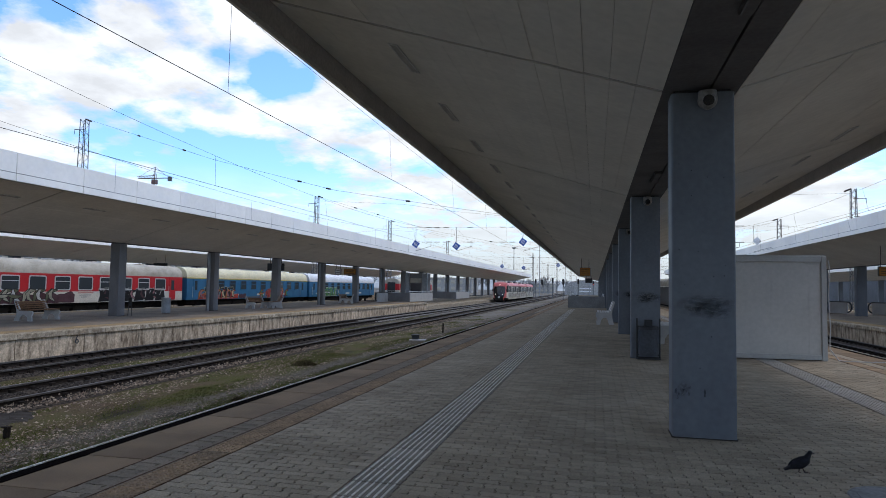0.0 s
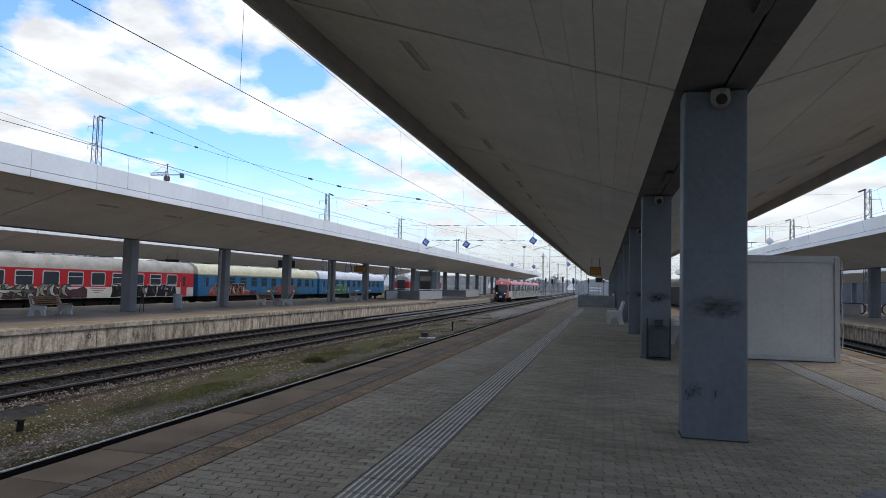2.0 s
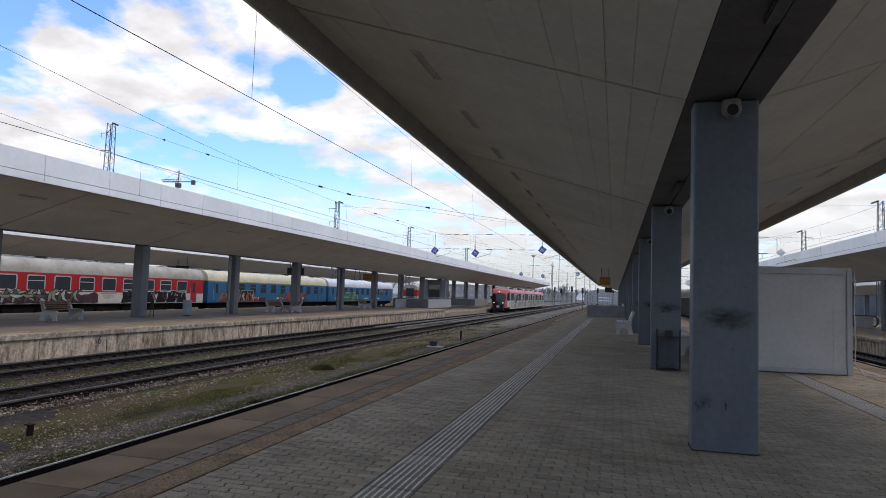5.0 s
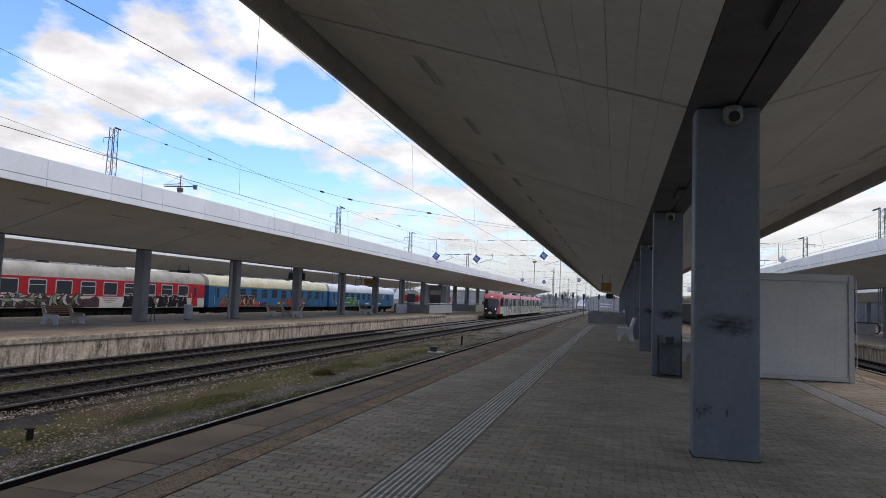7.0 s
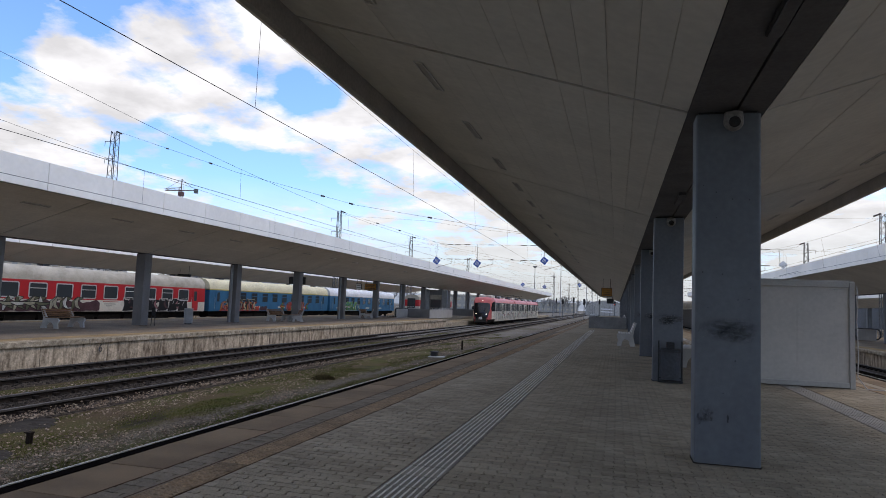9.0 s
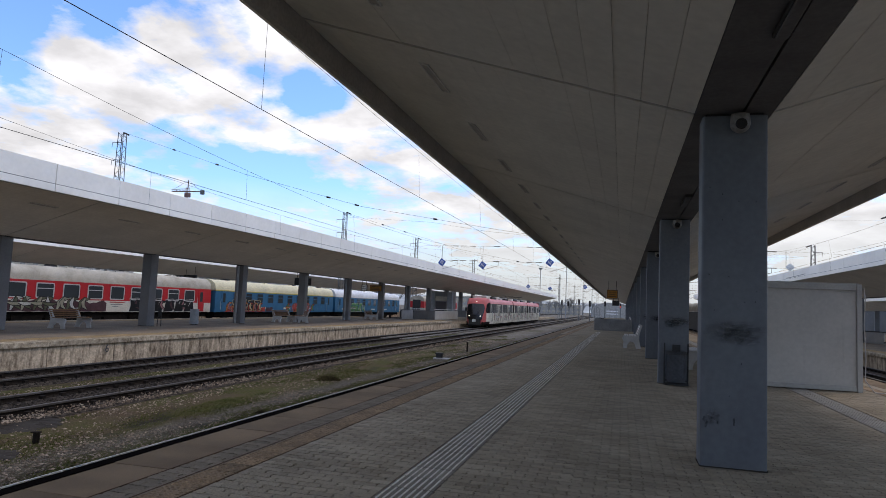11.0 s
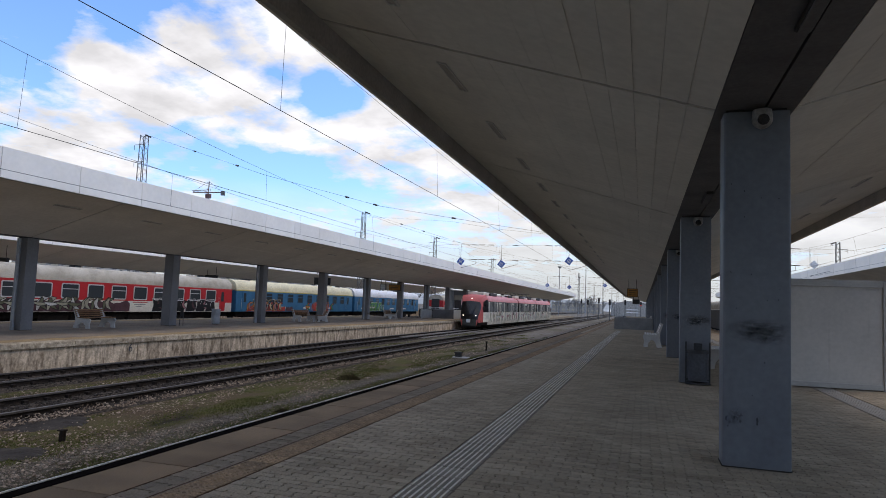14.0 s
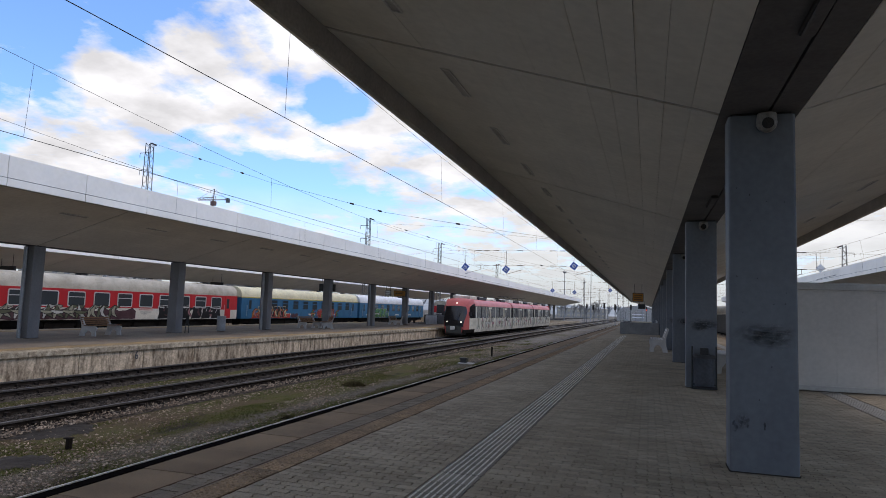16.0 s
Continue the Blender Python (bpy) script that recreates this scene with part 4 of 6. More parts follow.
        lo, hi = [(-0.70, -0.06, 0.22), (0.70, -0.06, 0.22), (1.06, 0.45, 0.22), (-1.06, 0.45, 0.22)], [(-0.72, -0.02, 1.02), (0.72, -0.02, 1.02), (1.05, 0.45, 1.02), (-1.05, 0.45, 1.02)]
        tp = [(-0.72, 0.0, 1.16), (0.72, 0.0, 1.16), (1.03, 0.45, 1.16), (-1.03, 0.45, 1.16)]
        rr = [[bm.verts.new((x, Y(y), z)) for x, y, z in q] for q in (lo, hi, tp)]
        bm.faces.new(rr[0])
        bm.faces.new(rr[2])
        for q0, q1 in zip(rr, rr[1:]):
            for i in range(4):
                bm.faces.new((q0[i], q0[(i + 1) % 4], q1[(i + 1) % 4], q1[i]))
        part("nose_apron", bm, "black", cab, "dark nose with coupler recess")
        bm = B()
        box(bm, -0.75, 0.75, min(Y(-0.14), Y(0.3)), max(Y(-0.14), Y(0.3)), 0.12, 0.34, 0.05)
        part("snow_plough", bm, "underframe", cab)
        bm = B()
        rod(bm, (0, Y(0.2), 0.80), (0, Y(-0.35), 0.80), 0.12, 12)
        box(bm, -0.2, 0.2, min(Y(-0.5), Y(-0.3)), max(Y(-0.5), Y(-0.3)), 0.66, 0.96, 0.03)
        part("coupler", bm, "alu", cab)
        for x in (-0.66, 0.66):
            bm = B()
            rod(bm, (x, Y(0.4), 1.36), (x, Y(0.0), 1.36), 0.06, 16)
            part("headlight", bm, "lampglow" if end == 0 else "black", cab, "lit white headlight" if end == 0 else "")
        bm = B()
        rod(bm, (0, Y(1.1), 3.06), (0, Y(0.82), 3.06), 0.06, 14)
        part("top_light", bm, "lampglow" if end == 0 else "black", cab)
        for s in (-1, 1):
            for nm, k0, k1, cols, look_of, lab in (("cab_side_window", 4, 6, (3, 2), "black", ""), ("cab_side_panel", 4, 6, (2, 1), "trainwhite", "pale lower cab side"), ("cab_skirt", 0, 6, (1, 0), "underframe", "")):
                bm = B()
                grid = [[[bm.verts.new((s * (abs(shell[k][i].x) + dx), Y(shell[k][i].y), shell[k][i].z)) for i in cols] for k in range(k0, k1 + 1)] for dx in (0.015, -0.04)]
                for g in grid:
                    for r0, r1 in zip(g, g[1:]):
                        bm.faces.new((r0[0], r0[1], r1[1], r1[0]))
                ring = [[g[0][0], *[r[1] for r in g], *[r[0] for r in g[:0:-1]]] for g in grid]
                for i in range(len(ring[0])):
                    j = (i + 1) % len(ring[0])
                    bm.faces.new((ring[0][i], ring[0][j], ring[1][j], ring[1][i]))
                part(nm, bm, look_of, cab, lab)
            bm = B()
            box(bm, min(s * 1.12, s * 1.40), max(s * 1.12, s * 1.40), min(Y(0.9), Y(1.0)), max(Y(0.9), Y(1.0)), 1.9, 2.3, 0.02)
            part("wing_mirror", bm, "dark", cab)
    # two folded pantographs, added although the train is a diesel
    for yy in (22.0, 31.0):
        bm = B()
        for s in (-0.4, 0.4):
            rod(bm, (s, yy, 3.75), (s * 0.8, yy + 1.4, 4.0), 0.03, 6)
            rod(bm, (s * 0.8, yy + 1.4, 4.0), (s * 0.6, yy + 0.1, 4.18), 0.025, 6)
        rod(bm, (-0.9, yy + 0.1, 4.2), (0.9, yy + 0.1, 4.2), 0.03, 6)
        part("pantograph", bm, "dark", t)
    return t


# the worn track number on the wall below the platform edge
digits = bpy.data.curves.new("track_number", "FONT")
digits.body, digits.size, digits.align_x, digits.extrude = "6", 0.42, "CENTER", 0.002
digits.materials.append(M["stain"])
number = new("track_number", digits)
number.matrix_basis = pose(OPP + 5.985, 20.62, -0.62, 90, 0, 90)
tagged(number, "small black number painted on the concrete wall", "painted number")


the_train = train()
TRAIN = [(0.0, 118.1), (1.5, 110.8), (3.0, 104.7), (4.0, 101.1), (6.5, 92.3), (8.0, 86.9), (9.0, 83.5), (11.5, 74.7), (12.5, 70.9), (14.0, 65.1), (15.0, 61.3), (16.0, 57.6)]


def pigeon():
    p = thing("pigeon", "black pigeon walking on the paving", "bird", pose(1.79, 6.60, 0))
    bm = B()
    bmesh.ops.create_uvsphere(bm, u_segments=16, v_segments=10, radius=1, matrix=Matrix.Translation((0, 0, 0.125)) @ pose(0, 0, 0, 0, -30, 0) @ Matrix.Diagonal((0.112, 0.056, 0.066, 1)))
    part("body", bm, "bird", p, smooth=True)
    bm = B()
    rod(bm, (0.055, 0, 0.165), (0.095, 0, 0.235), 0.042, 12, 0.024)
    bmesh.ops.create_uvsphere(bm, u_segments=12, v_segments=8, radius=0.026, matrix=Matrix.Translation((0.10, 0, 0.245)))
    head = part("head", bm, "bird", p, smooth=True)
    bm = B()
    rod(bm, (0.12, 0, 0.243), (0.15, 0, 0.235), 0.008, 6, 0.002)
    part("beak", bm, "dark", head)
    bm = B()
    prism(bm, [(-0.06, 0.115), (-0.06, 0.07), (-0.175, 0.025), (-0.18, 0.042)], "y", -0.028, 0.028)
    part("tail", bm, "bird", p)
    for s in (-1, 1):
        bm = B()
        bmesh.ops.create_uvsphere(bm, u_segments=12, v_segments=8, radius=1, matrix=Matrix.Translation((-0.03, s * 0.045, 0.12)) @ pose(0, 0, 0, 0, -30, 0) @ Matrix.Diagonal((0.11, 0.016, 0.046, 1)))
        part("wing", bm, "bird", p, smooth=True)
    legs = []
    for s in (-1, 1):
        bm = B()
        rod(bm, (0, 0, 0), (0.006, 0, -0.072), 0.006, 6)
        for a in (-0.35, 0, 0.35):
            rod(bm, (0.006, 0, -0.074), (0.04 * math.cos(a), 0.04 * math.sin(a), -0.077), 0.004, 5)
        legs.append(part("leg", bm, "birdleg", p, at=pose(0.005, s * 0.024, 0.082)))
    return p, legs


bird, bird_legs = pigeon()
bird.scale = (0.78, 0.78, 0.78)


# ---- platform paving ----
def paver_outline(w, d, a):
    """A zigzag interlocking block, w across and d along the platform."""
    h, e = d / 2, 0.012
    right = [(w / 2, -h - a), (w / 2 + e, -h * 0.35 - a / 2), (w / 2 - e, h * 0.35 - a / 2), (w / 2, h)]
    left = [(x - w, y) for x, y in right[::-1]]
    return [(0, -h), *right, (0, h - a), *left]


PW, PD = 0.225, 0.1125


def paver_spots(x0, x1, y0, y1):
    spots = []
    j = 0
    y = y0
    while y < y1:
        off = (j % 2) * PW / 2
        x = x0 + PW / 2 + off
        while x < x1 - PW / 2 + 0.01:
            spots.append((x, y))
            x += PW
        y += PD
        j += 1
    return spots


def paver_mesh(name, spots, simple=False, look_of="paver"):
    verts, faces = [], []
    out = paver_outline(PW - 0.010, PD - 0.009, 0.017) if not simple else [(-PW / 2 + .006, -PD / 2 + .006), (PW / 2 - .006, -PD / 2 + .006), (PW / 2 - .006, PD / 2 - .006), (-PW / 2 + .006, PD / 2 - .006)]
    n = len(out)
    for x, y in spots:
        b = len(verts)
        z = random.uniform(-0.003, 0.002)
        tx, ty = random.uniform(-0.012, 0.012), random.uniform(-0.02, 0.02)
        for k, (ox, oy) in enumerate(out):
            verts.append((x + ox * 0.975, y + oy * 0.965, z + ox * tx + oy * ty))
        for k, (ox, oy) in enumerate(out):
            verts.append((x + ox, y + oy, z - 0.010))
        faces.append(tuple(range(b, b + n)))
        for k in range(n):
            faces.append((b + k, b + n + k, b + n + (k + 1) % n, b + (k + 1) % n))
    me = bpy.data.meshes.new(name)
    me.from_pydata(verts, [], faces)
    me.materials.append(M[look_of])
    return me


def strips():
    """Edge slabs, block rows, tactile tiles and guide strips on both sides of the platform."""
    for sgn in (-1, 1):
        def X(a, b):
            p, q = NEAR + sgn * a, NEAR + sgn * b
            return min(p, q), max(p, q)
        # black steel-capped edge
        bm = B()
        box(bm, *X(5.90, 6.03), Y0, Y1, -0.17, 0.006, 0.01)
        edge = part("edge_cap", bm, "blackedge", near_platform, "black painted platform edge")
        bm = B()
        box(bm, *X(6.032, 6.052), Y0, Y1, -0.05, 0.014)
        part("edge_wear", bm, "rib", edge, "bright worn outer arris")
        # brown slabs, one by one near the camera
        me = mesh_of("edge_slab", box(B(), -0.31, 0.31, -0.495, 0.495, -0.06, 0.0, 0.006), "slab")
        rest = B()
        for i in range(126):
            y = -5.0 + i
            if sgn < 0 and 5 < i < 51 or sgn > 0 and 18 < i < 46:
                ob = new("edge_slab", me)
                ob.parent = near_platform
                ob.matrix_basis = pose(NEAR + sgn * 5.585, y, random.uniform(-0.003, 0.003), random.uniform(-0.2, 0.2), random.uniform(-0.3, 0.3), 0)
            else:
                box(rest, *X(5.275, 5.895), y - 0.495, y + 0.495, -0.06, 0.0)
        o = part("far_edge_slabs", rest, "slab", near_platform)
        o["kind"] = "stuff"
        # tactile tiles with raised studs
        bm = B()
        box(bm, -0.145, 0.145, -0.147, 0.147, -0.04, 0.0)
        for a in range(5):
            for b in range(5):
                bmesh.ops.create_cone(bm, cap_ends=True, segments=8, radius1=0.017, radius2=0.010, depth=0.008, matrix=Matrix.Translation((-0.112 + a * 0.056, -0.112 + b * 0.056, 0.004)))
        me = mesh_of("tactile_tile", bm, "tan")
        rest = B()
        for i in range(300):
            y = -5.0 + i * 0.3
            if 24 < i < 154 and sgn < 0:
                ob = new("tactile_tile", me)
                ob.parent = near_platform
                ob.matrix_basis = pose(NEAR + sgn * 4.80, y, random.uniform(-0.002, 0.002))
            else:
                box(rest, *X(4.655, 4.945), y - 0.147, y + 0.147, -0.04, 0.003)
        o = part("far_tactile_tiles", rest, "tan", near_platform)
        o["kind"] = "stuff"
        # rusty steel strips part the paving bands
        for a in (4.632, 4.968, 5.262):
            bm = B()
            box(bm, *X(a - 0.006, a + 0.006), Y0, Y1, -0.03, 0.002)
            part("joint_strip", bm, "rustline", near_platform, "thin rusty strip between paving bands")
        # guide tiles with long ribs
        bm = B()
        box(bm, -0.215, 0.215, -0.192, 0.192, -0.04, -0.002)
        tile = mesh_of("guide_tile", bm, "guide" if sgn < 0 else "guidepale")
        bm = B()
        for a in range(7):
            x = -0.18 + a * 0.06
            box(bm, x - 0.008, x + 0.008, -0.185, 0.185, -0.004, 0.005)
        rib = mesh_of("guide_ribs", bm, "rib" if sgn < 0 else "wornrib")
        for i in range(150):
            y = -4.8 + i * 0.4
            ob = new("guide_tile", tile)
            ob.parent = near_platform
            ob.matrix_basis = pose(NEAR + (-2.98 if sgn < 0 else 2.91), y, random.uniform(-0.002, 0.002))
            r = new("guide_ribs", rib)
            r.parent = ob


def blocks():
    spots = []
    for x0, x1, y1 in ((-3.46, -2.025, 46), (-1.575, 3.84, 46), (4.34, 5.82, 40)):
        spots += paver_spots(x0, x1, -5.0, y1)
    # this row takes the darker paver copy, shade put into its colour
    ob = new("edge_paver_row", paver_mesh("edge_paver_row", paver_spots(-4.085, -3.765, -5.0, 46), False, "edgepaver"))
    ob.parent = near_platform
    tagged(ob, "brownish paving blocks beside the edge slabs, in a shaded copy of the paver colour", kind="stuff")
    # square half blocks close the ragged ends of the rows
    half, edge_half = [], []
    for x0, x1, y1 in ((-3.46, -2.025, 46), (-1.575, 3.84, 46), (4.34, 5.82, 40), (-4.085, -3.765, 46)):
        mine = edge_half if x0 < -4 else half
        for j in range(int((y1 + 5.0) / PD) + 1):
            y = -5.0 + j * PD
            a = x0 if j % 2 == 0 else x0 + PW / 2
            last = a + math.floor((x1 - a + 0.01) / PW + 1e-6) * PW
            if j % 2:
                mine.append((x0, x0 + PW / 2, y))
            if x1 - last > 0.02:
                mine.append((last, x1, y))
    for cut, look_of in ((half, "paver"), (edge_half, "edgepaver")):
        verts, faces = [], []
        for a, b, y in cut:
            k = len(verts)
            for px, py, pz in ((a + 0.003, y - PD / 2 + 0.003, -0.001), (b - 0.003, y - PD / 2 + 0.003, -0.001), (b - 0.003, y + PD / 2 - 0.003, -0.001), (a + 0.003, y + PD / 2 - 0.003, -0.001)):
                verts.append((px, py, pz))
            for px, py, pz in verts[k:k + 4]:
                verts.append((px, py, -0.013))
            faces.append((k, k + 1, k + 2, k + 3))
            faces += [(k + i, k + 4 + i, k + 4 + (i + 1) % 4, k + (i + 1) % 4) for i in range(4)]
        me = bpy.data.meshes.new("half_blocks")
        me.from_pydata(verts, [], faces)
        me.materials.append(M[look_of])
        ob = new("half_blocks", me)
        ob.parent = near_platform
        tagged(ob, "cut paving blocks along the strips", kind="stuff")
    near, mid, far = [], [], []
    for x, y in spots:
        if 4.35 < y < 6.0 and -1.5 < x < 1.9 and len(near) < 300:
            near.append((x, y))
        elif y < 21:
            mid.append((x, y))
        else:
            far.append((x, y))
    me = [paver_mesh("paver", [(0, 0)]) for _ in range(4)]
    for i, (x, y) in enumerate(near):
        ob = new("paver", me[i % 4])
        ob.parent = near_platform
        ob.matrix_basis = pose(x, y, 0)
    for nm, s, simple in (("paver_field", mid, False), ("far_paver_field", far, True)):
        ob = new(nm, paver_mesh(nm, s, simple))
        ob.parent = near_platform
        tagged(ob, "grey interlocking concrete paving blocks", kind="stuff")
    bm = B()
    box(bm, -4.085, 6.45, Y0, -5.08, -0.0135, -0.002)
    box(bm, -4.085, 6.45, 46.05, Y1, -0.0135, -0.002)
    box(bm, 4.34, 5.82, 40.05, 46.05, -0.0135, -0.002)
    box(bm, 5.82, 6.45, -5.08, 46.05, -0.0135, -0.002)
    part("plain_paving", bm, "paver", near_platform)


strips()
blocks()


# ---- ballast, stones, grass ----
def gravel_mat():
    m = bpy.data.materials.new("track_ballast_bed")
    m.use_nodes = True
    nt = m.node_tree
    N, L = nt.nodes.new, nt.links.new
    b = nt.nodes["Principled BSDF"]
    b.inputs["Roughness"].default_value = 0.95
    b.inputs["Specular IOR Level"].default_value = 0.08
    co = N("ShaderNodeTexCoord")
    v = N("ShaderNodeTexVoronoi")
    v.inputs["Scale"].default_value = 17
    L(co.outputs["Object"], v.inputs["Vector"])
    hs = N("ShaderNodeSeparateColor")
    L(v.outputs["Color"], hs.inputs[0])
    r = N("ShaderNodeValToRGB")
    r.color_ramp.elements[0].color, r.color_ramp.elements[1].color = (0.020, 0.016, 0.013, 1), (0.105, 0.084, 0.068, 1)
    L(hs.outputs[0], r.inputs[0])
    L(r.outputs[0], b.inputs["Base Color"])
    bp = N("ShaderNodeBump")
    bp.invert = True
    bp.inputs["Strength"].default_value, bp.inputs["Distance"].default_value = 1.0, 0.04
    L(v.outputs["Distance"], bp.inputs["Height"])
    L(bp.outputs[0], b.inputs["Normal"])
    return m


M["bed"] = gravel_mat()
for cx in TRACKS:
    bm = B()
    z = RAIL - 0.165
    prism(bm, [(cx - 1.75, BED - 0.05), (cx + 1.75, BED - 0.05), (cx + 1.3, z), (cx - 1.3, z)], "y", -20, 420)
    solid("ballast_bed", bm, "bed", "dark stony ballast bed under the rails", "ballast", kind="structure")


def patch(x, y, s=0.5, k=0.0):
    return noise.noise(Vector((x * s * 1.3, y * s * 0.45, k)))


def stones():
    rng = np.random.default_rng(5)
    base = np.array([(1, 0, 0), (-1, 0, 0), (0, 1, 0), (0, -1, 0), (0, 0, 1), (0, 0, -1)], float)
    tri = [(0, 2, 4), (2, 1, 4), (1, 3, 4), (3, 0, 4), (2, 0, 5), (1, 2, 5), (3, 1, 5), (0, 3, 5)]
    for nm, label, count, lo, hi, pick in (
            ("pale_stones", "pale ballast stones strewn beside the track", 28000, 0.008, 0.032, "side"),
            ("path_pebbles", "small grey pebbles on the trodden path", 14000, 0.006, 0.015, "path"),
            ("bed_stones", "dark ballast stones between the rails", 16000, 0.018, 0.042, "bed")):
        verts, faces = [], []
        for _ in range(count):
            y = 7 + 48 * rng.random() ** 1.5
            if pick == "side":
                u = rng.random()
                x = -11.35 + rng.normal(0, 0.33) if u < 0.28 else (-14.6 + rng.normal(0, 0.3) if u < 0.36 else rng.uniform(-10.9, -7.0))
                z = BED + (0.08 if x < -11.2 and x > -14.3 else 0.0)
                if u >= 0.36 and patch(x, y, 0.6, 3) < -0.12 + 0.25 * rng.random():
                    continue
            elif pick == "path":
                x = -PATH_X + rng.normal(0, 0.27)
                z = BED
            else:
                x = rng.uniform(-14.1, -11.5) if rng.random() < 0.7 else rng.uniform(-17.9, -15.4)
                z = RAIL - 0.165
            s = rng.uniform(lo, hi)
            b = len(verts)
            sc = rng.uniform(0.6, 1.3, 3) * s
            a = rng.random() * 6.28
            p = base * sc + rng.normal(0, 0.22 * s, (6, 3))
            c, q = math.cos(a), math.sin(a)
            for vx, vy, vz in p:
                verts.append((x + vx * c - vy * q, y + vx * q + vy * c, z + vz * 0.7 + s * 0.25))
            faces += [(b + i, b + j, b + k) for i, j, k in tri]
        me = bpy.data.meshes.new(nm)
        me.from_pydata(verts, [], faces)
        me.materials.append(M[{"side": "ballast", "path": "pebble", "bed": "sleeper"}[pick]])
        tagged(new(nm, me), label, "stones", kind="stuff")


def grass():
    rng = np.random.default_rng(9)
    verts, faces = [], []
    for _ in range(280000):
        y = 5 + 60 * rng.random() ** 1.6
        x = rng.uniform(-11.2, -7.0) if rng.random() < 0.85 else rng.uniform(-15.3, -14.2)
        w = patch(x, y, 0.55) + 0.5 * patch(x, y, 1.7, 5) + 0.12 - 0.55 * max(0.0, 1 - abs(x + PATH_X) / 0.45)
        edge = 0.35 * max(0.0, 1 - abs(x + 7.75) / 0.55)
        if w + edge < -0.06 + 0.50 * rng.random() + max(0.0, y - 30) * 0.012:
            continue
        h = rng.uniform(0.008, 0.034) * (1 + 2 * edge)
        a = rng.random() * 6.28
        lean = rng.normal(0, 0.6, 2) * h
        wd = rng.uniform(0.005, 0.011) * (1 + y / 30)
        b = len(verts)
        verts += [(x - wd * math.cos(a), y - wd * math.sin(a), BED - 0.01), (x + wd * math.cos(a), y + wd * math.sin(a), BED - 0.01), (x + lean[0], y + lean[1], BED + h)]
        faces.append((b, b + 1, b + 2))
    me = bpy.data.meshes.new("grass")
    me.from_pydata(verts, [], faces)
    me.materials.append(M["grass"])
    tagged(new("grass", me), "short patchy trackside grass and weeds", "grass", kind="stuff")
    # coarse dark weed clumps
    verts, faces = [], []
    for cx, cy, r, hh in ((-9.5, 20.8, 0.42, 0.26), (-8.0, 14.0, 0.2, 0.12), (-7.2, 25.0, 0.25, 0.12)):
        for _ in range(700):
            a, q = rng.random() * 6.28, r * math.sqrt(rng.random())
            x, y = cx + q * math.cos(a), cy + q * math.sin(a)
            h = hh * (1.1 - q / r) * rng.uniform(0.5, 1)
            ln = rng.normal(0, 0.5, 2) * h
            b = len(verts)
            verts += [(x - 0.012, y, BED), (x + 0.012, y + 0.01, BED), (x + ln[0], y + ln[1], BED + h)]
            faces.append((b, b + 1, b + 2))
    me = bpy.data.meshes.new("weeds")
    me.from_pydata(verts, [], faces)
    me.materials.append(M["weed"])
    tagged(new("weeds", me), "brown withered weed clumps beside the track", "weeds", kind="stuff")


def ash_patch(x, y, rx, ry, seed):
    """A low, ragged spill of black ash and oily ballast."""
    rng = random.Random(seed)
    bm = B()
    rings = []
    for k, (q, z) in enumerate(((1.0, -0.02), (0.82, 0.02), (0.5, 0.035))):
        ring = []
        for i in range(36):
            a = i * math.pi / 18
            r = q * (1 + 0.28 * noise.noise(Vector((2.2 * math.cos(a), 2.2 * math.sin(a), seed * 3.1))) + rng.uniform(-0.08, 0.08))
            ring.append(bm.verts.new((x + rx * r * math.cos(a), y + ry * r * math.sin(a), BED + z + rng.uniform(-0.012, 0.012))))
        rings.append(ring)
    for r0, r1 in zip(rings, rings[1:]):
        for i in range(36):
            bm.faces.new((r0[i], r0[(i + 1) % 36], r1[(i + 1) % 36], r1[i]))
    bm.faces.new(rings[-1])
    solid("ash_patch", bm, "sleeper", "dark ash and oily ballast spilled beside the track", "ballast", kind="structure")


ash_patch(-11.33, 10.52, 0.8, 1.0, 1)
ash_patch(-9.63, 8.41, 0.5, 0.55, 2)
stones()
grass()


# ---- marks on the columns ----
def blot(bm, cx, cz, w, h, y, seed, n=26, rough=0.45):
    """A flat ragged patch on a column face."""
    rng = random.Random(seed)
    pts = []
    for i in range(n):
        a = 2 * math.pi * i / n
        r = 1 + rng.uniform(-rough, rough)
        pts.append((cx + w / 2 * r * math.cos(a), y, cz + h / 2 * r * math.sin(a)))
    c = bm.verts.new((cx, y, cz))
    ring = [bm.verts.new(p) for p in pts]
    for i in range(n):
        bm.faces.new((c, ring[i], ring[(i + 1) % n]))


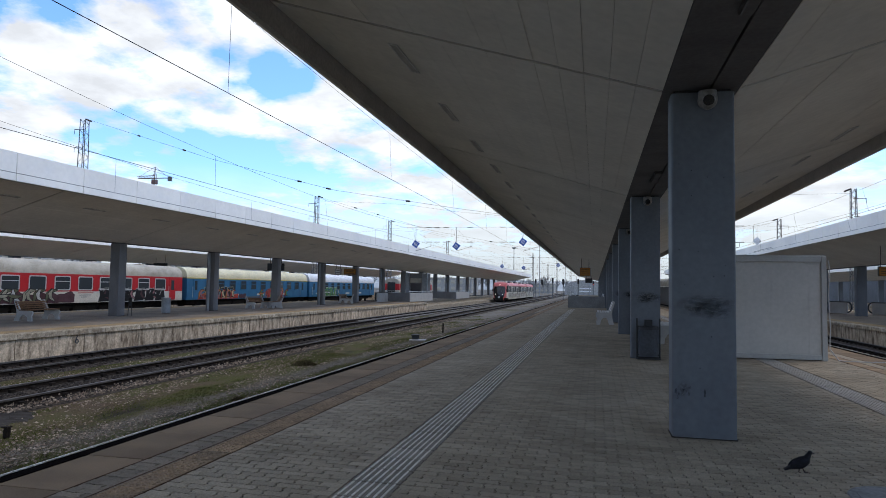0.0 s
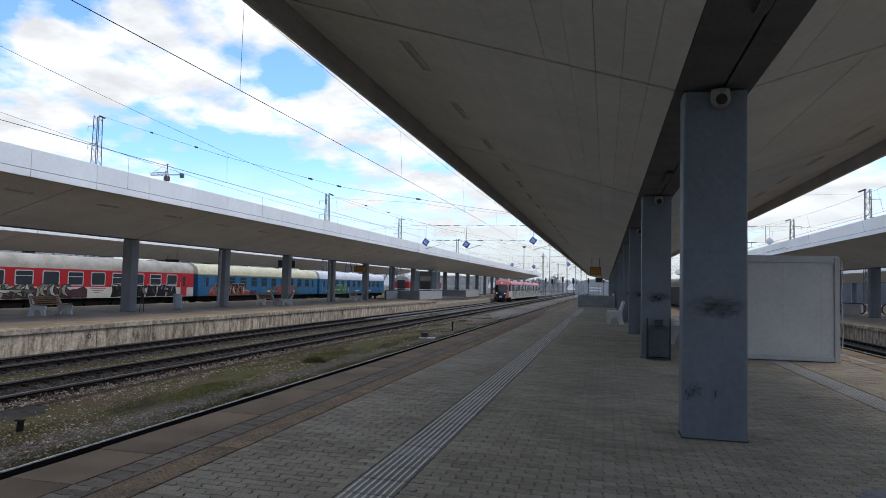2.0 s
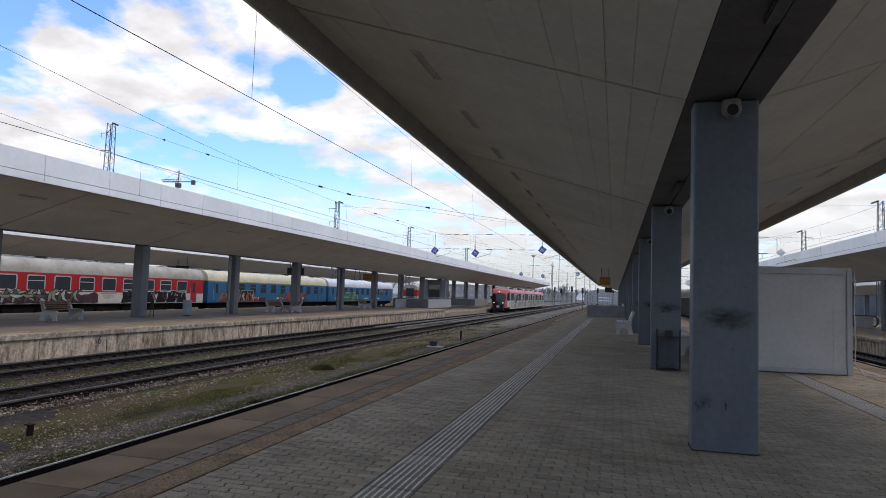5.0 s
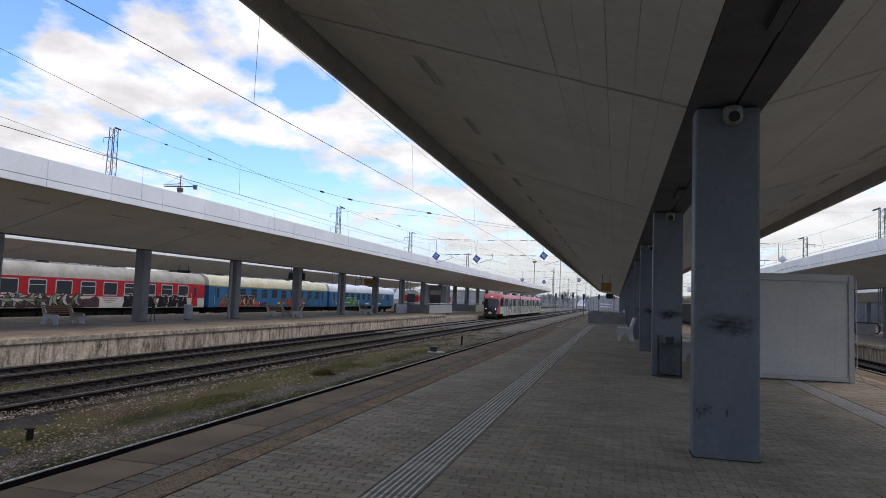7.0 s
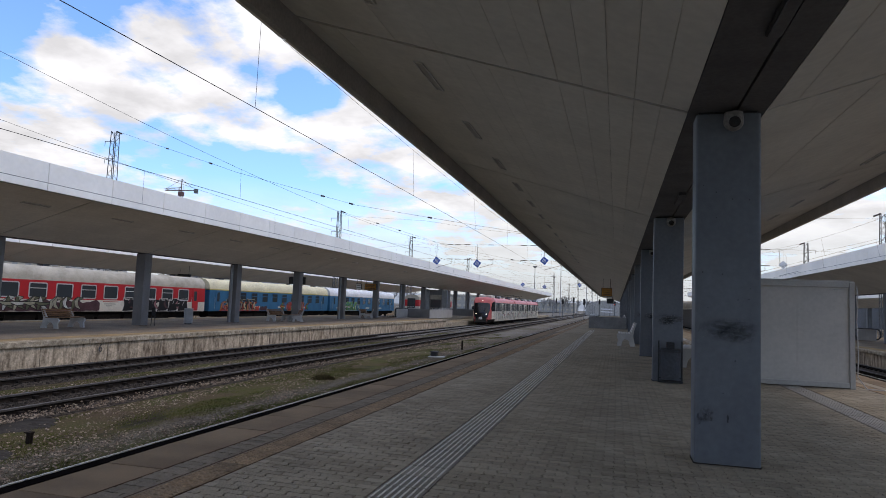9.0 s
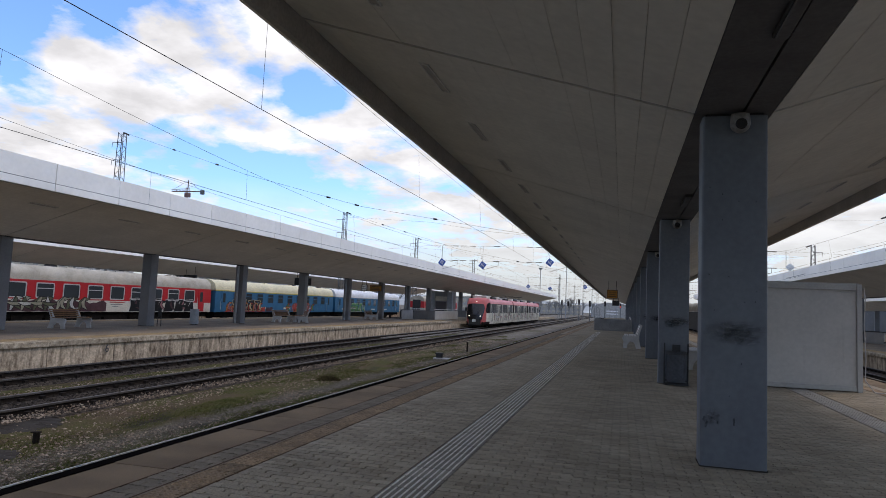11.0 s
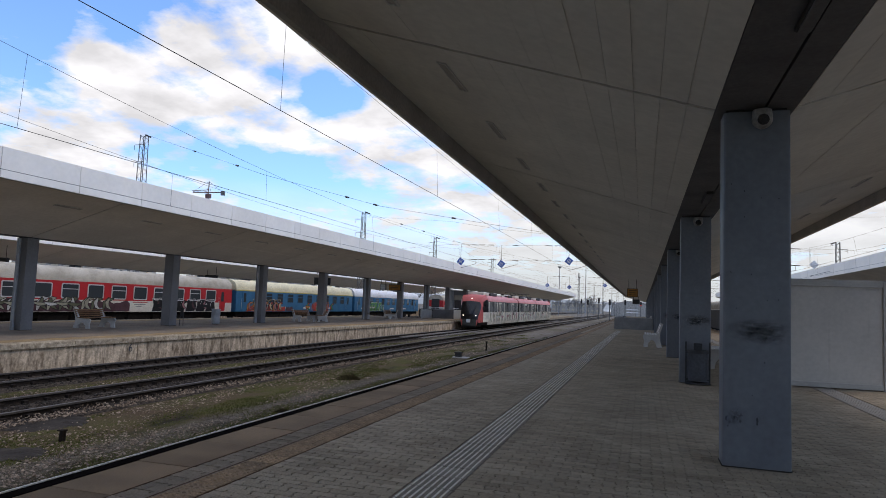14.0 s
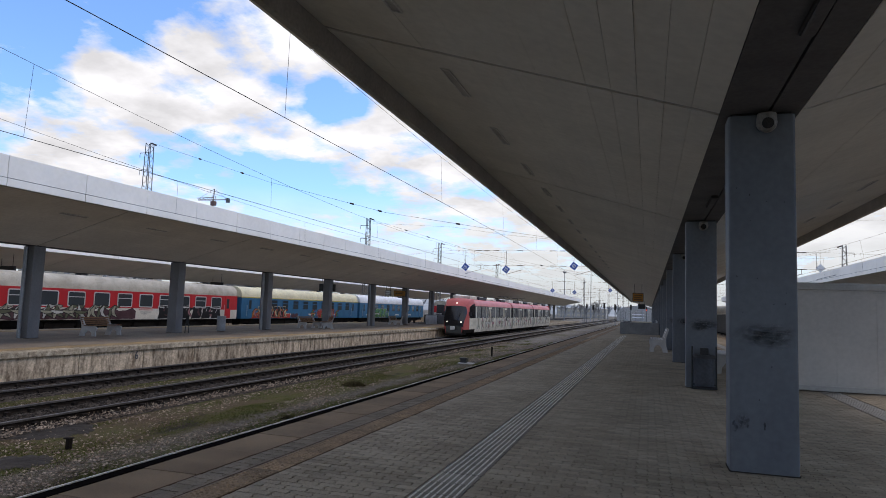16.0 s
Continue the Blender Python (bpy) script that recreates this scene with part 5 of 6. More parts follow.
def soft_stain_mat():
    """Thin soot over the column paint, broken up by noise."""
    m = bpy.data.materials.new("thin_soot")
    m.use_nodes = True
    nt = m.node_tree
    N, L = nt.nodes.new, nt.links.new
    b = nt.nodes["Principled BSDF"]
    b.inputs["Base Color"].default_value = (0.035, 0.04, 0.05, 1)
    b.inputs["Roughness"].default_value = 0.8
    co = N("ShaderNodeTexCoord")
    sep = N("ShaderNodeVectorMath")
    sep.operation = "LENGTH"
    L(co.outputs["Object"], sep.inputs[0])
    fall = N("ShaderNodeMapRange")
    fall.inputs["From Min"].default_value, fall.inputs["From Max"].default_value = 0.0, 1.0
    fall.inputs["To Min"].default_value, fall.inputs["To Max"].default_value = 0.8, 0.0
    L(sep.outputs["Value"], fall.inputs["Value"])
    nz = N("ShaderNodeTexNoise")
    nz.inputs["Scale"].default_value, nz.inputs["Detail"].default_value = 2.6, 6
    L(co.outputs["Object"], nz.inputs["Vector"])
    nr = N("ShaderNodeMapRange")
    nr.inputs["From Min"].default_value, nr.inputs["From Max"].default_value = 0.36, 0.66
    L(nz.outputs[0], nr.inputs["Value"])
    mu = N("ShaderNodeMath")
    mu.operation = "MULTIPLY"
    L(fall.outputs[0], mu.inputs[0])
    L(nr.outputs[0], mu.inputs[1])
    L(mu.outputs[0], b.inputs["Alpha"])
    return m


M["soot"] = soft_stain_mat()


def marks():
    plate = B()
    bmesh.ops.create_grid(plate, x_segments=1, y_segments=1, size=1.0, matrix=pose(0, 0, 0, 90, 0, 0))
    me = mesh_of("soot_mark", plate, "soot")
    for k, c in enumerate(near_cols[2:7]):
        for j, (x, z, w, h) in enumerate(((-0.02, 1.47, 0.30, 0.13), (0.12, 1.42, 0.20, 0.10), (0.05, 1.52, 0.34, 0.10), (-0.2, 0.55, 0.08, 0.10))):
            if k and j > 2:
                continue
            ob = new("soot_mark", me)
            ob.parent = c
            ob.matrix_basis = pose(x if k == 0 else x * (-1) ** k + 0.1, -0.353 - 0.001 * j, z) @ Matrix.Diagonal((w, 1, h, 1))
    rng = random.Random(4)
    c = near_cols[2]
    for i in range(6):
        x = rng.uniform(-0.30, -0.10) if i < 5 else 0.02
        z = 0.52 + rng.uniform(-0.05, 0.07) + (0.12 if i == 7 else 0)
        bm = B()
        blot(bm, x, z, rng.uniform(0.012, 0.028), rng.uniform(0.03, 0.08), -0.356, i, 12)
        part("black_smear", bm, "stain", c)
    for i in range(14):
        bm = B()
        blot(bm, rng.uniform(-0.3, 0.33), rng.uniform(0.3, 3.3), 0.012, 0.018, -0.3545, 40 + i, 8)
        part("paint_chip", bm, "stain", c)


marks()


# ---- fittings on the columns ----
def dome_camera(y):
    d = thing("dome_camera", "ivory dome security camera fixed to the column top", "security camera", pose(NEAR + 0.055, y - 0.35, 3.84), "dome cameras")
    bm = B()
    rod(bm, (0, 0, 0.02), (0, -0.10, 0.02), 0.075, 20)
    rod(bm, (0, -0.10, 0.07), (0, -0.10, -0.03), 0.098, 24, 0.108)
    bmesh.ops.create_uvsphere(bm, u_segments=24, v_segments=12, radius=0.108, matrix=Matrix.Translation((0, -0.10, -0.03)))
    part("housing", bm, "domewhite", d, smooth=True)
    bm = B()
    rod(bm, (0, -0.13, -0.035), (0, -0.205, -0.06), 0.072, 20, 0.058)
    part("lens_window", bm, "black", d, "black lens window", smooth=True)


for k in range(4):
    dome_camera(C_NEAR_Y + k * PITCH)


def litter_bin(x, y):
    b = thing("litter_bin", "grey metal litter bin in a dark frame before a column", "litter bin", pose(x, y, 0))
    bm = B()
    rod(bm, (0, 0, 0.10), (0, 0, 0.72), 0.21, 24, 0.225)
    part("drum", bm, "bindark", b, smooth=True)
    bm = B()
    rod(bm, (0, 0, 0.72), (0, 0, 0.79), 0.25, 24, 0.23)
    part("rim", bm, "dark", b)
    bm = B()
    box(bm, -0.09, 0.09, -0.05, 0.05, 0.79, 0.95, 0.01)
    part("ash_tray", bm, "dark", b)
    for s in (-1, 1):
        bm = B()
        rod(bm, (s * 0.26, 0, 0.0), (s * 0.26, 0, 0.98), 0.018, 8)
        part("upright", bm, "dark", b)
    bm = B()
    box(bm, -0.26, 0.26, -0.02, 0.02, 0.10, 0.13)
    box(bm, -0.25, 0.25, -0.18, 0.18, 0.02, 0.05)
    part("foot_rail", bm, "dark", b)


litter_bin(1.24, 16.55)


def manhole(x, y):
    c = thing("manhole_cover", "grey round concrete manhole cover set in the paving", "manhole cover", pose(x, y, 0.0))
    bm = B()
    bmesh.ops.create_cone(bm, cap_ends=True, segments=40, radius1=0.36, radius2=0.35, depth=0.012, matrix=Matrix.Translation((0, 0, 0.004)))
    part("ring", bm, "parapet", c)
    bm = B()
    bmesh.ops.create_cone(bm, cap_ends=True, segments=36, radius1=0.29, radius2=0.285, depth=0.012, matrix=Matrix.Translation((0, 0, 0.0085)))
    part("lid", bm, "parapet", c)


manhole(2.38, 6.09)


# ---- benches ----
def bench(m, label="concrete-ended bench with varnished wooden slats", slat="wood"):
    b = thing("bench", label, "bench", m, "platform benches")
    for x in (-0.88, 0.88):
        bm = B()
        prism(bm, [(-0.40, 0.0), (-0.22, 0.0), (-0.19, 0.16), (-0.08, 0.27), (0.06, 0.25), (0.16, 0.12), (0.18, 0.0), (0.42, 0.0), (0.36, 0.16), (0.30, 0.36), (0.33, 0.55), (0.46, 0.88), (0.37, 0.91), (0.20, 0.56), (0.14, 0.475), (-0.26, 0.46), (-0.38, 0.44), (-0.43, 0.36), (-0.36, 0.22)], "x", x - 0.05, x + 0.05)
        part("bench_end", bm, "benchconc", b, "pale cast bench end")
    for i in range(5):
        y = -0.31 + i * 0.11
        bm = B()
        box(bm, -0.98, 0.98, y - 0.042, y + 0.042, 0.465, 0.50, 0.008)
        part("seat_slat", bm, slat, b)
    for i in range(4):
        z = 0.56 + i * 0.085
        y = 0.21 + (z - 0.5) * 0.40
        bm = B()
        box(bm, -0.98, 0.98, y - 0.018, y + 0.018, z - 0.034, z + 0.034, 0.008)
        part("back_slat", bm, slat, b)
    return b


P0 = -0.12
first_bench = bench(pose(-24.2, 24.8, P0, 0, 0, 98))
copy_thing(first_bench, pose(-24.0, 44.2, P0, 0, 0, 82))
copy_thing(first_bench, pose(-23.3, 45.6, P0, 0, 0, -55))
copy_thing(first_bench, pose(-23.9, 62.4, P0, 0, 0, -70))
copy_thing(first_bench, pose(-24.9, 64.0, P0, 0, 0, 90))
# white slat colour stands in for glints along the slat edges
near_bench = bench(pose(0.46, 33.0, 0.0, 0, 0, -90), "pale bench before a column, slats painted white as glints", "signwhite")
near_bench.scale = (1.0, 1.0, 1.22)
copy_thing(near_bench, pose(2.3, 22.4, 0.0, 0, 0, -90))


def drum_bin(m):
    b = thing("waste_drum", "pale grey cylindrical waste drum on the platform", "litter bin", m, "waste drums")
    bm = B()
    rod(bm, (0, 0, 0.04), (0, 0, 0.86), 0.25, 24)
    part("drum", bm, "bin", b, smooth=True)
    bm = B()
    rod(bm, (0, 0, 0.86), (0, 0, 0.90), 0.262, 24)
    part("rim", bm, "bin", b)
    bm = B()
    rod(bm, (0, 0, 0), (0, 0, 0.04), 0.2, 20)
    part("foot", bm, "dark", b)


drum_bin(pose(-24.1, 33.7, P0))


def post_rack(m):
    r = thing("notice_stand", "thin dark steel stand beside a column", "stand", m)
    for x in (-0.12, 0.12):
        bm = B()
        rod(bm, (x, 0, 0), (x * 0.6, 0, 0.95), 0.02, 6)
        part("leg", bm, "dark", r)
    bm = B()
    box(bm, -0.09, 0.09, -0.02, 0.02, 0.5, 0.95)
    part("plate", bm, "dark", r)


post_rack(pose(-23.65, 30.1, P0))
# downpipes on the opposite columns
for k in range(-1, 10, 2):
    bm = B()
    rod(bm, (OPP - 0.02, 29.55 + k * PITCH, P0), (OPP - 0.02, 29.55 + k * PITCH, 3.6), 0.075, 12)
    solid("downpipe", bm, "bin", "pale grey rainwater pipe beside a canopy column", "downpipe", "downpipes of the opposite canopy", smooth=True)


# ---- stairwell parapets and boards ----
def parapet(cx, y0, y1, w, dz, label, mat_name="column", white=False):
    p = thing("stairwell_parapet", label, "parapet", pose(cx, y0, dz), kind="")
    L, h, th = y1 - y0, 1.02, 0.22
    for nm, b in (("front_wall", (-w, w, 0, th)), ("side_wall", (-w, -w + th, th, L)), ("side_wall", (w - th, w, th, L))):
        bm = B()
        box(bm, b[0], b[1], b[2], b[3], 0, h, 0.015)
        part(nm, bm, "cabinframe" if white and nm == "side_wall" else mat_name, p)
    for x in (-w + 0.1, w - 0.1):
        bm = B()
        rod(bm, (x, 0.1, h + 0.16), (x, L, h + 0.16), 0.025, 8)
        for i in range(int(L / 1.5) + 1):
            rod(bm, (x, 0.1 + i * 1.5, h), (x, 0.1 + i * 1.5, h + 0.16), 0.015, 6)
        part("handrail", bm, "alu", p)
    return p


parapet(-0.75, 60.0, 72.0, 1.6, 0.0, "pale grey stairwell parapet with a steel handrail", "parapet")
parapet(OPP + 1.6, 73.0, 84.0, 2.1, P0, "grey stairwell parapet with pale side walls", "oppcolumn", True)
parapet(OPP + 1.6, 99.0, 110.0, 2.1, P0, "grey stairwell parapet with pale side walls", "oppcolumn", True)


def lift_shaft():
    s = thing("lift_shaft", "grey clad lift shaft with glazed door below the canopy", "lift shaft", pose(OPP + 0.3, 88.0, P0))
    bm = B()
    box(bm, -1.3, 1.3, 0, 3.0, 0, 3.6)
    part("shaft", bm, "oppcolumn", s)
    for x in (-1.25, 1.25):
        bm = B()
        box(bm, x - 0.35, x + 0.35, -0.12, 0.3, 0, 3.6)
        part("pier", bm, "bin", s)
    bm = B()
    box(bm, -0.7, 0.7, -0.05, 0.02, 0.05, 2.2)
    part("glass_door", bm, "pane", s)
    bm = B()
    box(bm, -0.8, 0.8, -0.08, 0.02, 2.3, 2.9)
    part("door_header", bm, "roofgrey", s)


lift_shaft()


def hung_board(m, w, h, material, label, bars=3, stems=0.8):
    b = thing("hanging_sign", label, "sign", m, "hanging platform signs")
    bm = B()
    box(bm, -w / 2, w / 2, -0.09, 0.09, 0, h, 0.01)
    part("case", bm, "dark", b)
    for s in (-1, 1):
        bm = B()
        box(bm, -w / 2 + 0.04, w / 2 - 0.04, min(s * 0.088, s * 0.096), max(s * 0.088, s * 0.096), 0.04, h - 0.04)
        f = part("face", bm, material, b)
        for i in range(bars):
            bm = B()
            z = h * (i + 1) / (bars + 1)
            box(bm, -w * 0.36, w * (0.36 - 0.1 * (i % 2)), min(s * 0.096, s * 0.1), max(s * 0.096, s * 0.1), z - 0.025, z + 0.025)
            part("text_bar", bm, "dark", f)
        bm = B()
        rod(bm, (s * w * 0.35, 0, h), (s * w * 0.35, 0, h + stems), 0.02, 6)
        part("hanger", bm, "dark", b)
    return b


hung_board(pose(-0.86, 60.0, 2.82), 0.92, 0.74, "orange", "orange departures sign hung from the canopy")
hung_board(pose(-0.55, 60.0, 2.2), 0.6, 0.42, "dark", "dark clock box under the departures sign", 0, 0.26)
hung_board(pose(-24.6, 64.3, 2.75), 1.3, 0.62, "orange", "orange departures sign hung from the opposite canopy")
hung_board(pose(-25.9, 64.3, 2.75), 0.62, 0.62, "roofwhite", "white platform sign hung from the opposite canopy", 2)
hung_board(pose(-26.4, 51.5, 2.80), 1.5, 0.62, "dark", "dark departures board hung from the opposite canopy", 0, 0.8)
hung_board(pose(17.6, 46.0, 2.75), 1.0, 0.6, "orange", "orange departures sign hung from the east canopy", 3, 1.4)
hung_board(pose(21.6, 45.0, 2.3), 0.9, 0.7, "roofwhite", "white platform sign hung from the east canopy", 2, 1.2)

for y in (30.5, 37.0, 62.0):
    hung_board(pose(FAR + 3.0, y, 3.1), 1.6, 0.6, "dark", "dark departures board hung from the far canopy", 0, 1.0)

# soffit lights
soffit_lights(c_near, NEAR, 0.0, 3.96, 5.18, [9.2 + 3.05 * k for k in range(-2, 14)], (-2.75, 5.11), 5.52)
soffit_lights(c_opp, OPP, -0.12, 3.79, 5.04, [15.0 + 4.4 * k for k in range(0, 12)], (-20.6,))


def beam_light(y):
    l = thing("batten_light", "unlit grey batten light under the valley beam", "ceiling light", pose(NEAR + 0.015, y, 3.90), "batten lights")
    bm = B()
    box(bm, -0.065, 0.065, -0.6, 0.6, 0.01, 0.062, 0.012)
    part("housing", bm, "dark", l)
    bm = B()
    box(bm, -0.05, 0.05, -0.57, 0.57, -0.012, 0.012, 0.01)
    part("diffuser", bm, "beam", l)


for k in range(5):
    beam_light(5.1 + k * PITCH)


# ---- trackside small things ----
def track_box():
    b = thing("point_box", "small dark track equipment box on a slab", "track box", pose(-8.78, 32.2, BED))
    bm = B()
    box(bm, -0.25, 0.52, -0.25, 0.25, 0, 0.05, 0.01)
    part("slab", bm, "benchconc", b)
    bm = B()
    box(bm, -0.15, 0.17, -0.13, 0.13, 0.05, 0.24, 0.02)
    part("housing", bm, "dark", b)
    bm = B()
    box(bm, -0.19, 0.21, -0.16, 0.16, 0.24, 0.29, 0.01)
    part("lid", bm, "dark", b)


track_box()
for x, y, h, r in ((-8.74, 38.2, 0.55, 0.05), (-9.77, 9.48, 0.20, 0.055)):
    bm = B()
    rod(bm, (x, y, BED - 0.1), (x + 0.02, y, BED + h), r, 8)
    box(bm, x - r * 1.2, x + r * 1.2, y - r, y + r, BED + h - 0.02, BED + h)
    solid("marker_post", bm, "rust", "short rusty iron post in the grass", "post", "marker posts")


# ---- overhead line ----
def wire(name, pts, r, label, group="overhead wires"):
    cu = bpy.data.curves.new(name, "CURVE")
    cu.dimensions, cu.bevel_depth, cu.bevel_resolution = "3D", r, 0
    sp = cu.splines.new("POLY")
    sp.points.add(len(pts) - 1)
    for p, q in zip(sp.points, pts):
        p.co = (*q, 1)
    cu.materials.append(M["wire"])
    ob = new(name, cu)
    return tagged(ob, label, "overhead wire", group)


def catenary(x, contact, low, high, y_low, span):
    """A contact wire, the sagging messenger wire above it and their droppers."""
    def mz(y):
        u = ((y - y_low + span / 2) % span) - span / 2
        return low + (high - low) * (2 * u / span) ** 2
    wire("contact_wire", [(x + 0.15 * math.sin(y / 19.0), y, contact) for y in range(-30, 300, 10)], 0.0072, "taut dark contact wire above the track")
    wire("messenger_wire", [(x, y, mz(y)) for y in range(-30, 260, 2)], 0.0052, "sagging dark messenger wire above the track")
    y = 10.5
    while y < 125:
        wire("dropper", [(x + 0.15 * math.sin(y / 19.0), y, contact), (x, y + 0.15, mz(y + 0.15))], 0.0038, "thin dropper between messenger and contact wire", "droppers")
        y += 9.6 if y < 60 else 14


catenary(-6.5, 5.06, 6.55, 7.25, 28.0, 64.0)
catenary(-12.78, 4.98, 5.75, 7.15, 33.0, 56.0)
catenary(-16.75, 4.80, 5.80, 6.9, 33.0, 56.0)
catenary(10.6, 5.0, 5.9, 7.2, 33.0, 60.0)
catenary(13.2, 5.0, 5.9, 7.2, 36.0, 60.0)


def lattice_mast(x, y, h, w=0.62, arms=True, side=1):
    m = thing("lattice_mast", "grey steel lattice mast of the overhead line", "mast", pose(x, y, BED), "lattice masts")
    H_ = h - BED
    top = w * 0.55

    def leg(sx, sy, z):
        q = (w + (top - w) * z / H_) / 2
        return (sx * q, sy * q * 0.8, z)
    for sx in (-1, 1):
        for sy in (-1, 1):
            bm = B()
            a, b = Vector(leg(sx, sy, 0)), Vector(leg(sx, sy, H_))
            rod(bm, a, b, 0.045, 4)
            part("leg", bm, "mast", m)
    bm = B()
    n = int(H_ / 0.6)
    for i in range(n):
        z0, z1 = H_ * i / n, H_ * (i + 1) / n
        s = 1 if i % 2 else -1
        for sy in (-1, 1):
            rod(bm, leg(s, sy, z0), leg(-s, sy, z1), 0.022, 4)
        for sx in (-1, 1):
            rod(bm, leg(sx, s, z0), leg(sx, -s, z1), 0.022, 4)
    part("bracing", bm, "mast", m)
    if arms:
        for z, ln, s in ((H_ - 1.1, 1.0, -side), (H_ - 3.1, 0.9, -side)):
            bm = B()
            rod(bm, (0, 0, z), (s * (0.3 + ln), 0, z), 0.035, 5)
            rod(bm, (s * (0.3 + ln), 0, z), (s * (0.3 + ln), 0, z - 0.55), 0.025, 5)
            part("arm", bm, "mast", m)
        bm = B()
        rod(bm, (0.2 * side, 0, H_), (0.95 * side, -0.1, H_ - 0.3), 0.09, 6)
        part("insulator", bm, "insul", m)
    return m


for x, y, h, s in ((-40.5, 91.4, 14.9, 1), (-40.5, 127.5, 14.9, 1), (-40.5, 181, 14.6, 1), (28.0, 81.5, 13.3, -1), (28.0, 112, 13.1, -1), (28.0, 181, 13, -1)):
    lattice_mast(x, y, h, 0.9, side=s)
lattice_mast(-55.2, 61.6, 19.57, 1.2)


def headspan(y, left, right):
    """Sagging headspan and two straight cross-spans, strung between two lattice masts."""
    xa, xb = left[0], right[0]
    mid = [-18.0, -12.78, -9.0, -6.5, 0.0, 6.0, 11.0, 14.0]
    wire("headspan_wire", [(*left, 14.2), *[(x, y, 8.2 + 0.006 * (x + 3) ** 2) for x in mid], (*right, 12.8)], 0.007, "sagging headspan wire across the tracks")
    for z in (7.3, 5.9):
        wire("cross_span_wire", [(*left, z + 1.5), *[(x, y, z) for x in mid], (*right, z + 1.5)], 0.006, "straight cross-span wire over the tracks")
    for x in (-6.5, -12.78, -16.75, 10.6, 13.2):
        if not xa < x < xb:
            continue
        for z in (7.3, 5.9):
            for s in (-1.9, -1.0, 1.3):
                if not -18.0 < x + s - 0.3 < x + s + 0.3 < 14.0:
                    continue
                bm = B()
                rod(bm, (x + s - 0.28, y, z), (x + s + 0.28, y, z), 0.03, 6)
                solid("span_insulator", bm, "insul", "brown ribbed insulator on a cross-span wire", "insulator", "span insulators")
        bm = B()
        rod(bm, (x, y, 7.3), (x, y, 5.9), 0.02, 5)
        rod(bm, (x + 1.5, y, 5.92), (x + 1.5, y, 5.5), 0.018, 5)
        rod(bm, (x + 1.5, y, 5.5), (x, y, 5.06), 0.018, 5)
        solid("registration_arm", bm, "mast", "bent steel registration arm holding the contact wire", "overhead arm", "registration arms")


headspan(61.0, (-40.5, 91.4), (28.0, 81.5))
headspan(121.5, (-40.5, 127.5), (28.0, 112.0))
headspan(151.0, (-40.5, 127.5), (28.0, 112.0))
headspan(181.0, (-40.5, 181.0), (28.0, 181.0))
headspan(215.0, (-40.5, 181.0), (28.0, 181.0))
# feeders strung from the lattice masts down over the tracks, with strain insulators
def feeder(pts, spots):
    f = thing("feeder_line", "slack feeder wire with dark strain insulators", "overhead wire", group="feeder lines")
    bm = B()
    for p, q in zip(pts, pts[1:]):
        rod(bm, p, q, 0.013, 5)
    w = part("wire", bm, "wire", f)
    for i, u in spots:
        p, q = Vector(pts[i]), Vector(pts[i + 1])
        c, d = p.lerp(q, u), (q - p).normalized()
        bm = B()
        rod(bm, c - d * 0.2, c + d * 0.2, 0.08, 6)
        part("insulator", bm, "insul", w, "dark strain insulator")


feeder([(-54.5, 61.6, 19.45), (-33.0, 52.0, 12.6), (-24.0, 58.0, 10.6), (-12.78, 61.0, 9.1), (-2.0, 70.0, 8.4), (6.0, 81.0, 8.2)], ((0, 0.45), (0, 0.8), (1, 0.7), (1, 0.95), (2, 0.6)))
feeder([(-40.0, 91.4, 14.7), (-26.0, 104.0, 10.8), (-9.0, 121.5, 8.4)], ((0, 0.3), (0, 0.5), (1, 0.5)))


def diamond(x, y, z, size=0.40, tilt=0, material="signblue"):
    d = thing("diamond_sign", "blue diamond sign with white bars hung on the overhead line", "sign", pose(x, y, z, 0, tilt, 0), "diamond signs")
    bm = B()
    prism(bm, [(-size, 0), (0, -size), (size, 0), (0, size)], "y", -0.012, 0.012)
    part("plate", bm, material, d)
    u = size / 0.40
    for s in (-0.12, 0.0, 0.12):
        bm = B()
        c0 = Vector((s * 0.86, s * -0.5)) * u
        d0, n0 = Vector((0.5, 0.86)) * 0.17 * u, Vector((0.86, -0.5)) * 0.028 * u
        prism(bm, [tuple(c0 - d0 - n0), tuple(c0 - d0 + n0), tuple(c0 + d0 + n0), tuple(c0 + d0 - n0)], "y", -0.02, -0.0125)
        part("bar", bm, "signwhite", d)
    bm = B()
    rod(bm, (0, 0, size), (0, 0, max(7.3 - z, size + 0.2)), 0.006, 5)
    part("hanger", bm, "mast", d)


for x, z in ((-6.5, 5.92), (-12.78, 5.52), (-16.75, 5.70)):
    diamond(x, 60.98, z, tilt=-9)
for x, z in ((-6.5, 5.9), (-12.78, 5.40), (-16.75, 5.65)):
    diamond(x, 121.48, z)
diamond(13.5, 60.98, 6.0, 0.36, 0, "roofwhite")


